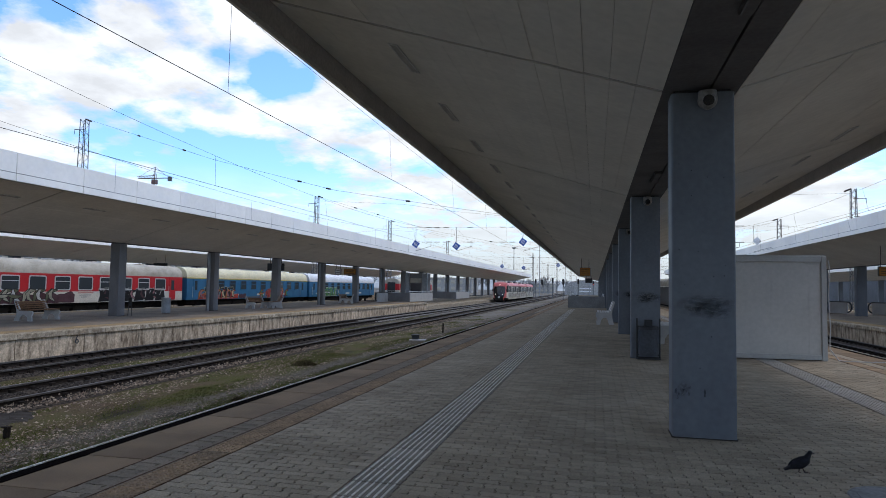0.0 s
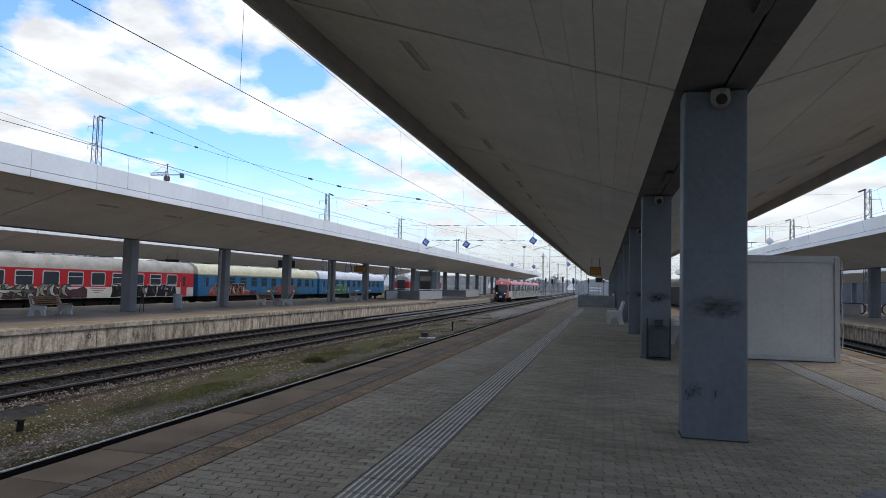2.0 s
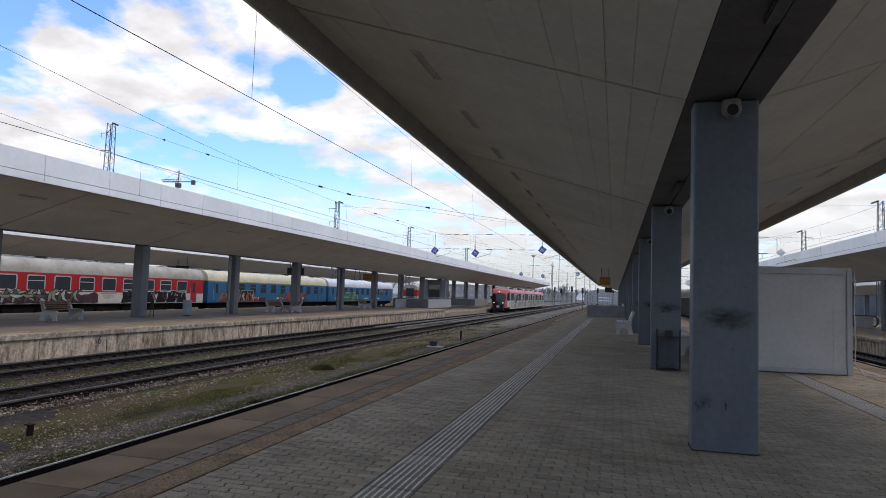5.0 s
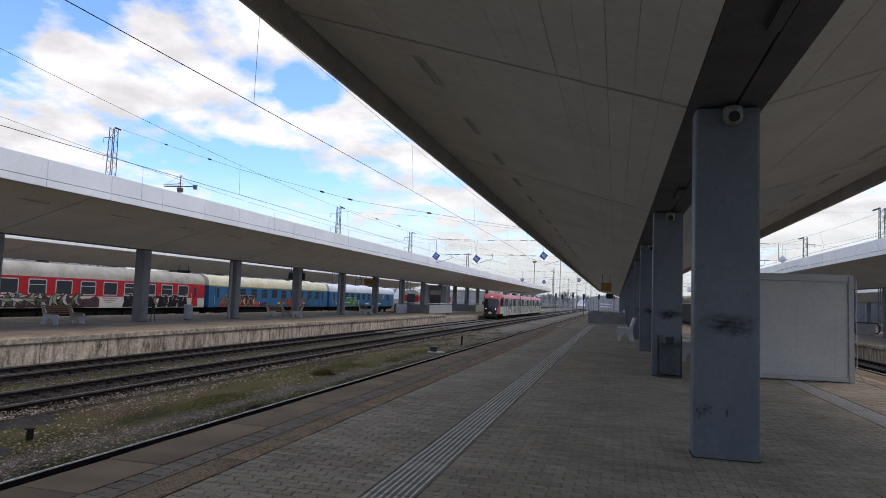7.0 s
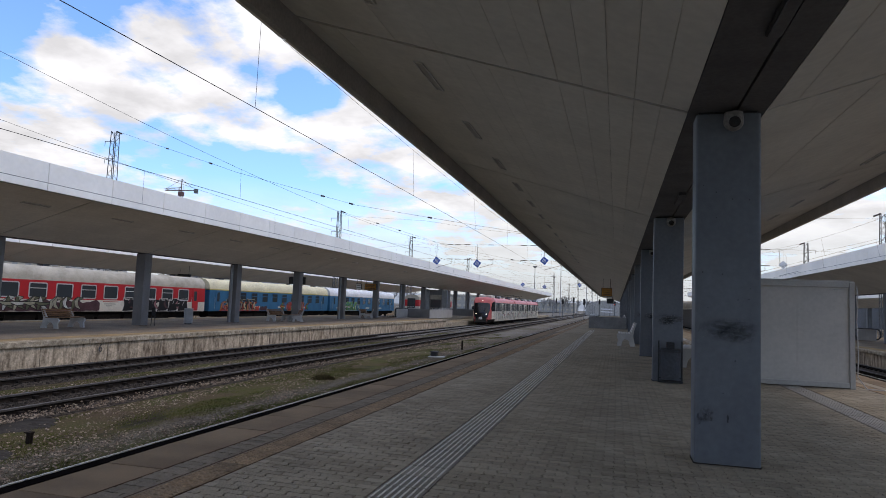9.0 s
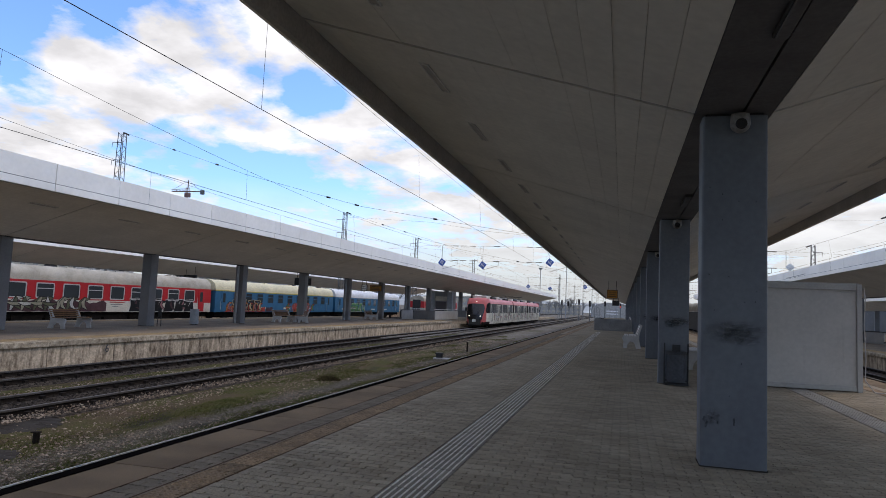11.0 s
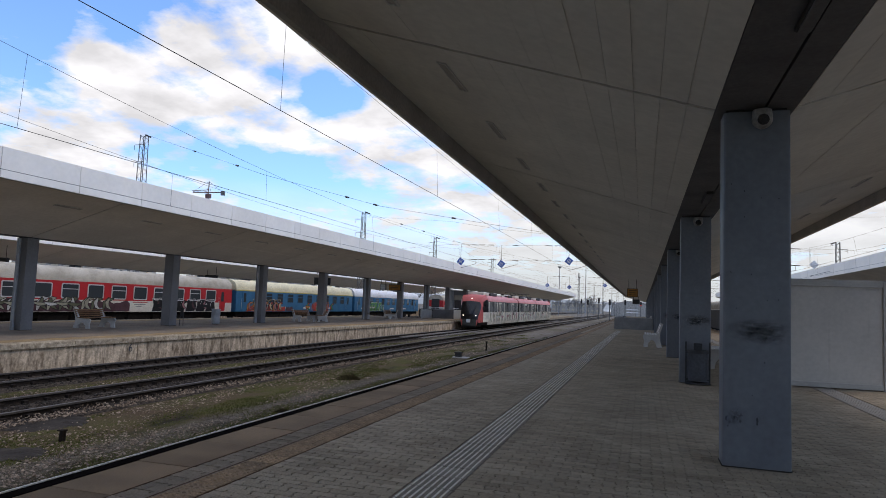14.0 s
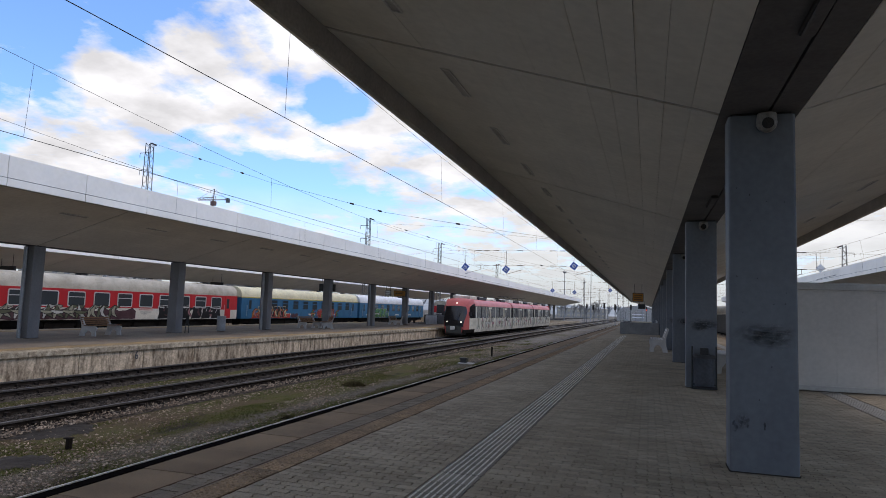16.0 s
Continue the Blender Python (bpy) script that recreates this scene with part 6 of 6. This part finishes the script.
# ---- graffiti ----
for nm, c in (("gf_black", (0.012, 0.012, 0.014)), ("gf_white", (0.60, 0.60, 0.58)), ("gf_olive", (0.13, 0.135, 0.085)), ("gf_pink", (0.42, 0.20, 0.22)), ("gf_grey", (0.30, 0.30, 0.29)),
              ("gf_red", (0.50, 0.06, 0.04)), ("gf_orange", (0.55, 0.20, 0.05)), ("gf_green", (0.10, 0.32, 0.08)), ("gf_plum", (0.10, 0.045, 0.055)), ("gf_teal", (0.04, 0.20, 0.22))):
    M[nm] = mat("spray_paint_" + nm[3:], c, tuple(v * 0.7 for v in c), 0.6, s=2, fine=20, bump=0.0)


def band(owner, x, y0, y1, z0, z1, colour, seed, n=24):
    """An uneven sprayed background band."""
    rng = random.Random(seed)
    bm = B()
    pts = [(y0 + (y1 - y0) * i / n, z0 + rng.uniform(0, 0.06)) for i in range(n + 1)]
    pts += [(y1 - (y1 - y0) * i / n, z1 - rng.uniform(0, (z1 - z0) * 0.35)) for i in range(n + 1)]
    bm.faces.new([bm.verts.new((x, y, z)) for y, z in pts])
    part("graffiti_ground", bm, colour, owner, "sprayed background of the graffiti")


def block_letters(owner, x, y0, count, w, z0, z1, ink, rim, seed):
    """Angular abstract slabs with a pale outline; they spell nothing."""
    rng = random.Random(seed)
    for i in range(count):
        a = y0 + i * w
        sl = rng.uniform(-0.12, 0.22)
        cut = rng.uniform(0.25, 0.6)
        quad = [(a, z0), (a + w * 0.86, z0 + 0.05), (a + w * 0.92 + sl, z0 + (z1 - z0) * cut), (a + w * 0.80 + sl, z1), (a + 0.08 + sl, z1 - 0.06), (a + 0.18, z0 + (z1 - z0) * 0.5)]
        cy, cz = sum(p[0] for p in quad) / 6, sum(p[1] for p in quad) / 6
        bm = B()
        bm.faces.new([bm.verts.new((x, cy + (p[0] - cy) * 1.09, cz + (p[1] - cz) * 1.09)) for p in quad])
        o = part("graffiti_outline", bm, rim, owner)
        bm = B()
        bm.faces.new([bm.verts.new((x + 0.004, p[0], p[1])) for p in quad])
        part("graffiti_fill", bm, ink, owner)
        bm = B()
        u, v = a + w * rng.uniform(0.3, 0.5), z0 + (z1 - z0) * rng.uniform(0.3, 0.6)
        bm.faces.new([bm.verts.new((x + 0.008, u + dy, v + dz)) for dy, dz in ((0, 0), (0.05, -0.03), (0.16 + sl, 0.34), (0.10 + sl, 0.36))])
        part("graffiti_slash", bm, rim, owner)


GX = 1.445
for nm, c in (("gf_pale", (0.40, 0.39, 0.30)), ("gf_cream", (0.66, 0.58, 0.36))):
    M[nm] = mat("spray_paint_" + nm[3:], c, tuple(v * 0.7 for v in c), 0.6, s=2, fine=20, bump=0.0)


def blade(bm, x, p0, p1, p2, width, grow):
    """A pointed curved stroke along a bent path, widened by grow for its outline."""
    n = 4
    lo, hi = [], []
    for i in range(n):
        u = i / (n - 1)
        y = (1 - u) ** 2 * p0[0] + 2 * u * (1 - u) * p1[0] + u * u * p2[0]
        z = (1 - u) ** 2 * p0[1] + 2 * u * (1 - u) * p1[1] + u * u * p2[1]
        dy = 2 * (1 - u) * (p1[0] - p0[0]) + 2 * u * (p2[0] - p1[0])
        dz = 2 * (1 - u) * (p1[1] - p0[1]) + 2 * u * (p2[1] - p1[1])
        ln = math.hypot(dy, dz) or 1.0
        w = width * (0.35, 1.0, 0.75, 0.0)[i] + grow
        lo.append(bm.verts.new((x, y - dz / ln * w, z + dy / ln * w)))
        hi.append(bm.verts.new((x, y + dz / ln * w, z - dy / ln * w)))
    for i in range(n - 1):
        bm.faces.new((lo[i], lo[i + 1], hi[i + 1], hi[i]))


def blades(owner, x, y0, y1, z0, z1, fills, outline, seed, step=0.95):
    """A sprayed piece of interlocking curved blades, each with its own outline."""
    rng = random.Random(seed)
    h = z1 - z0
    lines, inner = B(), {f: B() for f in fills}
    y, k = y0, 0
    while y < y1 - 0.6:
        lean = rng.uniform(0.15, 0.55)
        shapes = [((y, z0 + 0.08 * h), (y + 0.1, z1), (y + lean + 0.45, z1 - 0.12 * h), 0.17 * h),
                  ((y + lean, z1 - 0.1 * h), (y + 0.05 * lean, z0 + 0.45 * h), (y + 0.75, z0 + 0.12 * h), 0.15 * h)]
        if rng.random() < 0.6:
            shapes.append(((y - 0.25, z0 + 0.55 * h), (y + 0.4, z0 + 0.35 * h), (y + 0.95, z0 + rng.uniform(0.5, 0.8) * h), 0.10 * h))
        for q0, q1, q2, w in shapes:
            lift = x + 0.0008 * k
            blade(lines, lift, q0, q1, q2, w, 0.045)
            blade(inner[fills[k % len(fills)]], lift + 0.0004, q0, q1, q2, w, 0.0)
            k += 1
        y += step * rng.uniform(0.8, 1.15)
    o = part("graffiti_outline", lines, outline, owner)
    o["kind"] = "stuff"
    for f, bm in inner.items():
        o = part("graffiti_fill", bm, f, owner)
        o["kind"] = "stuff"


# the long piece on the first coach
band(coach_a, GX, -12.4, 0.3, 0.97, 1.82, "gf_plum", 1, 40)
blades(coach_a, GX + 0.006, -12.2, -1.2, 0.99, 1.98, ("gf_pale", "gf_olive", "gf_white", "gf_olive", "gf_pale"), "gf_black", 2)
block_letters(coach_a, GX, 2.6, 6, 1.3, 0.98, 2.0, "gf_black", "gf_white", 3)
blades(coach_a, GX + 0.014, 3.0, 10.0, 1.05, 1.9, ("gf_black", "gf_plum", "gf_black", "gf_pink"), "gf_black", 9, 1.5)
for i, (y, w, z) in enumerate(((0.6, 1.5, 1.66), (0.7, 1.2, 1.5), (0.9, 0.6, 1.36))):
    bm = B()
    box(bm, GX - 0.004, GX, y, y + w, z - 0.025, z + 0.025)
    part("lettering_bar", bm, "gf_red" if i == 0 else "gf_grey", coach_a)
band(coach_0, GX, -4.0, 12.6, 0.97, 1.84, "gf_plum", 11, 40)
blades(coach_0, GX + 0.006, -3.6, 12.2, 1.0, 1.95, ("gf_olive", "gf_pale", "gf_white", "gf_olive"), "gf_black", 12)
band(coach_b, GX, -11.2, -4.0, 0.97, 1.55, "gf_red", 31, 24)
block_letters(coach_b, GX + 0.004, -10.2, 4, 1.35, 1.1, 2.15, "gf_black", "gf_cream", 5)
blades(coach_b, GX + 0.018, -11.0, -4.2, 1.0, 1.95, ("gf_orange", "gf_pink", "gf_red", "gf_cream"), "gf_black", 6, 1.0)
band(coach_b, GX, -3.8, -2.4, 1.0, 1.5, "gf_plum", 8, 12)
block_letters(coach_b, GX, 2.2, 3, 1.3, 1.02, 2.0, "gf_red", "gf_orange", 15)
blades(coach_b, GX + 0.014, 0.6, 8.0, 1.0, 1.95, ("gf_red", "gf_green", "gf_orange", "gf_pink"), "gf_black", 16, 1.3)
block_letters(coach_c, GX, -9.0, 4, 1.4, 1.02, 2.2, "gf_green", "gf_white", 17)
blades(coach_c, GX + 0.014, -9.0, -2.0, 1.0, 2.0, ("gf_green", "gf_white", "gf_teal"), "gf_black", 18, 1.2)
for y0_, y1_, sd in ((3.2, 19.2, 21), (20.4, 34.2, 22), (35.4, 50.0, 23)):
    blades(the_train, 1.436, y0_, y1_, 0.6, 1.9, ("gf_white", "gf_pale", "gf_white", "gf_pink", "gf_pale"), "gf_olive", sd, 1.5)


# ---- beyond the platforms ----
def block(x, y, w, d, h, floors, bays, label, material="farwall"):
    """A far building with storeys, window openings and a roof edge; its front faces the station."""
    b = thing("far_building", label, "building", pose(x, y, BED), "far buildings")
    bm = B()
    box(bm, -w / 2, w / 2, 0, d, 0, h)
    part("wall", bm, material, b)
    bm = B()
    box(bm, -w / 2 - 0.3, w / 2 + 0.3, -0.3, d + 0.3, h, h + 0.5)
    part("roof", bm, "roofgrey", b)
    me = mesh_of("window", box(B(), -0.5, 0.5, -0.05, 0.05, -0.5, 0.5), "roofgrey")
    fh = h / floors
    for f in range(floors):
        for i in range(bays):
            o = new("window", me)
            o.parent = b
            o.matrix_basis = pose(-w / 2 + w * (i + 0.5) / bays, -0.03, fh * (f + 0.55)) @ Matrix.Diagonal((w / bays * 0.55, 1, fh * 0.5, 1))
    for i in range(bays):
        o = new("window", me)
        o.parent = b
        o.matrix_basis = pose(w / 2 + 0.03, d * (i + 0.5) / bays, fh * 0.55 + fh * (i % floors), 0, 0, 90) @ Matrix.Diagonal((d / bays * 0.5, 1, fh * 0.5, 1))
    return b


# the pale default facade colour holds the haze of these blocks
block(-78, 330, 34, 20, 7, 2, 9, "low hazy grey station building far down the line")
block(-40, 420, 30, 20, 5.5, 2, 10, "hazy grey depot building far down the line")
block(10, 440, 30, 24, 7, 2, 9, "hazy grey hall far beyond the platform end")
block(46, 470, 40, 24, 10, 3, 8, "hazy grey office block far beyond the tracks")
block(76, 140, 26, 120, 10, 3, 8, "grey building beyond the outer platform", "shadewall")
block(-130, 120, 26, 18, 9, 3, 7, "grey building behind the far platform")
block(-120, 60, 22, 16, 8, 3, 6, "grey building behind the far platform")
block(-135, 200, 36, 18, 10, 3, 9, "grey building behind the far platform")


def bare_tree(x, y, h, seed, bark="farwood", thick=0.08):
    rng = random.Random(seed)
    t = thing("bare_tree", "leafless winter tree beyond the tracks", "tree", pose(x, y, BED), "bare trees")
    bm = B()
    rod(bm, (0, 0, 0), (0.1, 0, h * 0.4), 0.20, 7, 0.13)
    part("trunk", bm, bark, t)
    verts, faces = [], []

    def limb(p, d, ln, r, depth):
        q = p + d * ln
        s = d.orthogonal().normalized() * r
        u = d.cross(s).normalized() * r
        b = len(verts)
        for o, k in ((p, 1), (q, 0.55)):
            for v in (s, -0.5 * s + 0.87 * u, -0.5 * s - 0.87 * u):
                verts.append(tuple(o + v * k))
        faces.extend([(b, b + 1, b + 4, b + 3), (b + 1, b + 2, b + 5, b + 4), (b + 2, b, b + 3, b + 5)])
        if depth:
            for _ in range(3 if depth > 1 else 4):
                e = (d + Vector((rng.uniform(-0.8, 0.8), rng.uniform(-0.8, 0.8), rng.uniform(-0.2, 0.6)))).normalized()
                limb(p + d * ln * rng.uniform(0.5, 1.0), e, ln * rng.uniform(0.5, 0.75), r * 0.55, depth - 1)
    for i in range(5):
        limb(Vector((0.1, 0, h * rng.uniform(0.28, 0.4))), Vector((rng.uniform(-0.7, 0.7), rng.uniform(-0.7, 0.7), 1)).normalized(), h * 0.3, thick, 3)
    me = bpy.data.meshes.new("crown")
    me.from_pydata(verts, [], faces)
    me.materials.append(M[bark])
    o = new("crown", me)
    o.parent = t


for i in range(16):
    rng_t = random.Random(i)
    bare_tree(-66 - rng_t.uniform(0, 20), 62 + i * 11 + rng_t.uniform(-3, 3), rng_t.uniform(7, 10), i)

# distant trees, paled by the haze in their twig colour
for i in range(40):
    rng_t = random.Random(100 + i)
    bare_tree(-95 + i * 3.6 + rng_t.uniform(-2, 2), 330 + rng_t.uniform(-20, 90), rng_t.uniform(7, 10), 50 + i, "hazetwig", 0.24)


def hills():
    """Low ridges, haze painted into their colour, that close the view down the line."""
    for y, lo, hi, seed in ((900, 7, 14, 1), (1500, 16, 34, 2)):
        bm = B()
        xs = [-2400 + 40 * i for i in range(111)]
        hs = [lo + (hi - lo) * (0.5 + 0.5 * noise.noise(Vector((x * 0.004, seed * 7.3, 0)))) + 1.5 * noise.noise(Vector((x * 0.03, seed, 2))) for x in xs]
        rows = [[bm.verts.new((x, y + dy, BED - 2 + k * (hh + 2))) for x, hh in zip(xs, hs)] for dy, k in ((0, 0.0), (40, 0.7), (110, 1.0), (320, 0.0))]
        for r0, r1 in zip(rows, rows[1:]):
            for i in range(len(xs) - 1):
                bm.faces.new((r0[i], r0[i + 1], r1[i + 1], r1[i]))
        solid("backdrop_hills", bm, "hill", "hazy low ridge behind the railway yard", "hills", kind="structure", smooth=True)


hills()


def vault_hall(x, y, w, d, h):
    b = thing("vault_hall", "hazy grey round-roofed hall with white bands down the line", "building", pose(x, y, BED), "far buildings")
    arc = [(w / 2 * math.cos(a), h * 0.45 + h * 0.55 * math.sin(a)) for a in [math.pi * i / 14 for i in range(15)]]
    bm = B()
    prism(bm, [(w / 2, 0)] + arc + [(-w / 2, 0)], "y", 0, d)
    part("shell", bm, "farwall", b, smooth=True)
    for z in (h * 0.24, h * 0.42):
        bm = B()
        box(bm, -w * 0.1, w * 0.22, -0.2, 0.0, z, z + h * 0.06)
        part("window_band", bm, "roofwhite", b, "white band of glazing")
    for i in range(7):
        bm = B()
        u = -w * 0.42 + w * 0.84 * i / 6
        box(bm, u - 0.15, u + 0.15, -0.12, 0.0, 0, h * 0.62)
        part("rib", bm, "parapet", b)


vault_hall(-5.0, 290, 15, 30, 6.6)


def signal(x, y, h, lit=False):
    s = thing("railway_signal", "dark colour-light railway signal on a post", "railway signal", pose(x, y, BED), "railway signals")
    bm = B()
    rod(bm, (0, 0, 0), (0, 0, h), 0.09, 8)
    part("post", bm, "mast", s)
    bm = B()
    box(bm, -0.24, 0.24, -0.12, 0.12, h - 1.2, h + 0.15, 0.05)
    hd = part("head", bm, "dark", s)
    for i in range(3):
        bm = B()
        z = h - 0.95 + i * 0.42
        rod(bm, (0, -0.12, z), (0, -0.2, z), 0.1, 12)
        part("lamp", bm, "redlight" if lit and i == 0 else "black", hd)


for x, y, h, lit in ((-10.8, 175, 5.4, False), (-7.4, 160, 4.9, False), (-14.7, 190, 5.0, False), (-4.5, 185, 5.3, False), (-0.5, 205, 5.2, True), (-17.8, 205, 5.5, False)):
    signal(x, y, h, lit)


def floodlight_mast(x, y, h):
    m = thing("yard_mast", "tall slender yard mast in the distance", "mast", pose(x, y, BED), "yard masts")
    bm = B()
    rod(bm, (0, 0, 0), (0, 0, h), 0.16, 8, 0.08)
    part("pole", bm, "mastfar", m)
    bm = B()
    rod(bm, (0, 0, h - 0.5), (0, 0, h), 0.35, 10, 0.7)
    part("lamp_head", bm, "mastfar", m)


for x, y, h in ((-24, 200, 15), (-19.5, 240, 22), (-13, 300, 21), (-9, 330, 24), (-2, 260, 17), (-30, 330, 18), (3, 300, 16)):
    floodlight_mast(x, y, h)
for x, y in ((-20.5, 225), (-8.5, 240), (-14.5, 260), (-4, 300), (-22, 320)):
    lattice_mast(x, y, 13.5, arms=False)


def crane():
    c = thing("tower_crane", "distant red and white tower crane above the roofs", "tower crane", pose(-299, 400, BED))
    bm = B()
    for sx in (-0.8, 0.8):
        for sy in (-0.8, 0.8):
            rod(bm, (sx, sy, 0), (sx, sy, 78), 0.16, 4)
    for i in range(39):
        s = 0.8 if i % 2 else -0.8
        rod(bm, (-s, -0.8, i * 2), (s, -0.8, i * 2 + 2), 0.10, 4)
        rod(bm, (-0.8, s, i * 2), (-0.8, -s, i * 2 + 2), 0.10, 4)
    part("tower", bm, "craneyel", c)
    R = Matrix.Rotation(radians(18), 4, "Z")
    bm = B()
    for y in (-0.7, 0.7):
        rod(bm, (-11, y, 74.5), (10, y, 75.5), 0.2, 4)
    rod(bm, (-11, 0, 76), (0, 0, 77), 0.2, 4)
    for i in range(11):
        rod(bm, (-10 + i, 0.7, 74.5), (-12 + i, 0, 76.3), 0.12, 4)
    j = part("jib", bm, "craneyel", c)
    j.matrix_basis = R
    bm = B()
    box(bm, 9, 11.5, -1.0, 1.0, 73.4, 76.4)
    w = part("counterweight", bm, "mast", c)
    w.matrix_basis = R
    bm = B()
    rod(bm, (0, 0, 83), (-10, 0, 76), 0.10, 4)
    rod(bm, (0, 0, 83), (9, 0, 76), 0.10, 4)
    rod(bm, (0, 0, 76), (0, 0, 83), 0.35, 4)
    a = part("stays", bm, "craneyel", c)
    a.matrix_basis = R
    bm = B()
    box(bm, -1.5, 1.5, -1.5, 1.5, 71, 74)
    part("cab", bm, "craneyel", c)


crane()


def east_train():
    """Dark coaches on the track beside the island platform, glimpsed between the columns."""
    for y in (58.0, 84.5):
        coach(y, 26.4, "grey", "dark grey passenger coach beside the platform", cx=8.95)


def escalator_head(m, ln):
    e = thing("escalator_balustrade", "pale escalator balustrade with black handrail", "escalator", m, "escalator balustrades")
    bm = B()
    box(bm, -0.06, 0.06, 0.3, ln - 0.3, 0.0, 0.98, 0.02)
    part("panel", bm, "cabinframe", e)
    bm = B()
    rod(bm, (0, 0.3, 1.02), (0, ln - 0.3, 1.02), 0.05, 8)
    for c, s0, sg in ((0.3, math.pi / 2, 1), (ln - 0.3, math.pi / 2, -1)):
        for i in range(8):
            a, b = s0 + sg * i * math.pi / 8, s0 + sg * (i + 1) * math.pi / 8
            rod(bm, (0, c + 0.44 * math.cos(a), 0.58 + 0.44 * math.sin(a)), (0, c + 0.44 * math.cos(b), 0.58 + 0.44 * math.sin(b)), 0.06, 8)
    part("handrail", bm, "dark", e)
    return e


escalator_head(pose(20.55, 66.4, P0, 0, 0, -154), 2.5)
escalator_head(pose(22.9, 63.5, P0, 0, 0, -154), 2.5)
escalator_head(pose(-23.2, 68.5, P0), 4.5)
east_train()


def motions():
    walk(the_train, [(t, pose(-16.75, y, RAIL)) for t, y in TRAIN])
    rows = [(0.0, 1.84, 6.74, 0), (0.2, 1.91, 6.77, -15), (0.4, 1.98, 6.68, -25), (0.6, 2.02, 6.59, -28), (0.8, 2.11, 6.48, -30), (1.0, 2.17, 6.43, -35), (1.2, 2.22, 6.28, -38), (1.4, 2.29, 6.20, -40), (2.4, 2.74, 5.80, -40), (6.0, 3.49, 5.10, -40), (16.0, 3.89, 4.70, -40)]
    walk(bird, [(t, pose(x, y, 0, 0, 0, a)) for t, x, y, a in rows])
    for leg, s, ph in zip(bird_legs, (-1, 1), (0, 1)):
        walk(leg, [(i * 0.15, pose(0.005, s * 0.024, 0.082, 0, 22 * (1 if (i + ph) % 2 else -1) if i < 14 else 0, 0)) for i in range(15)] + [(16.0, pose(0.005, s * 0.024, 0.082))])


motions()
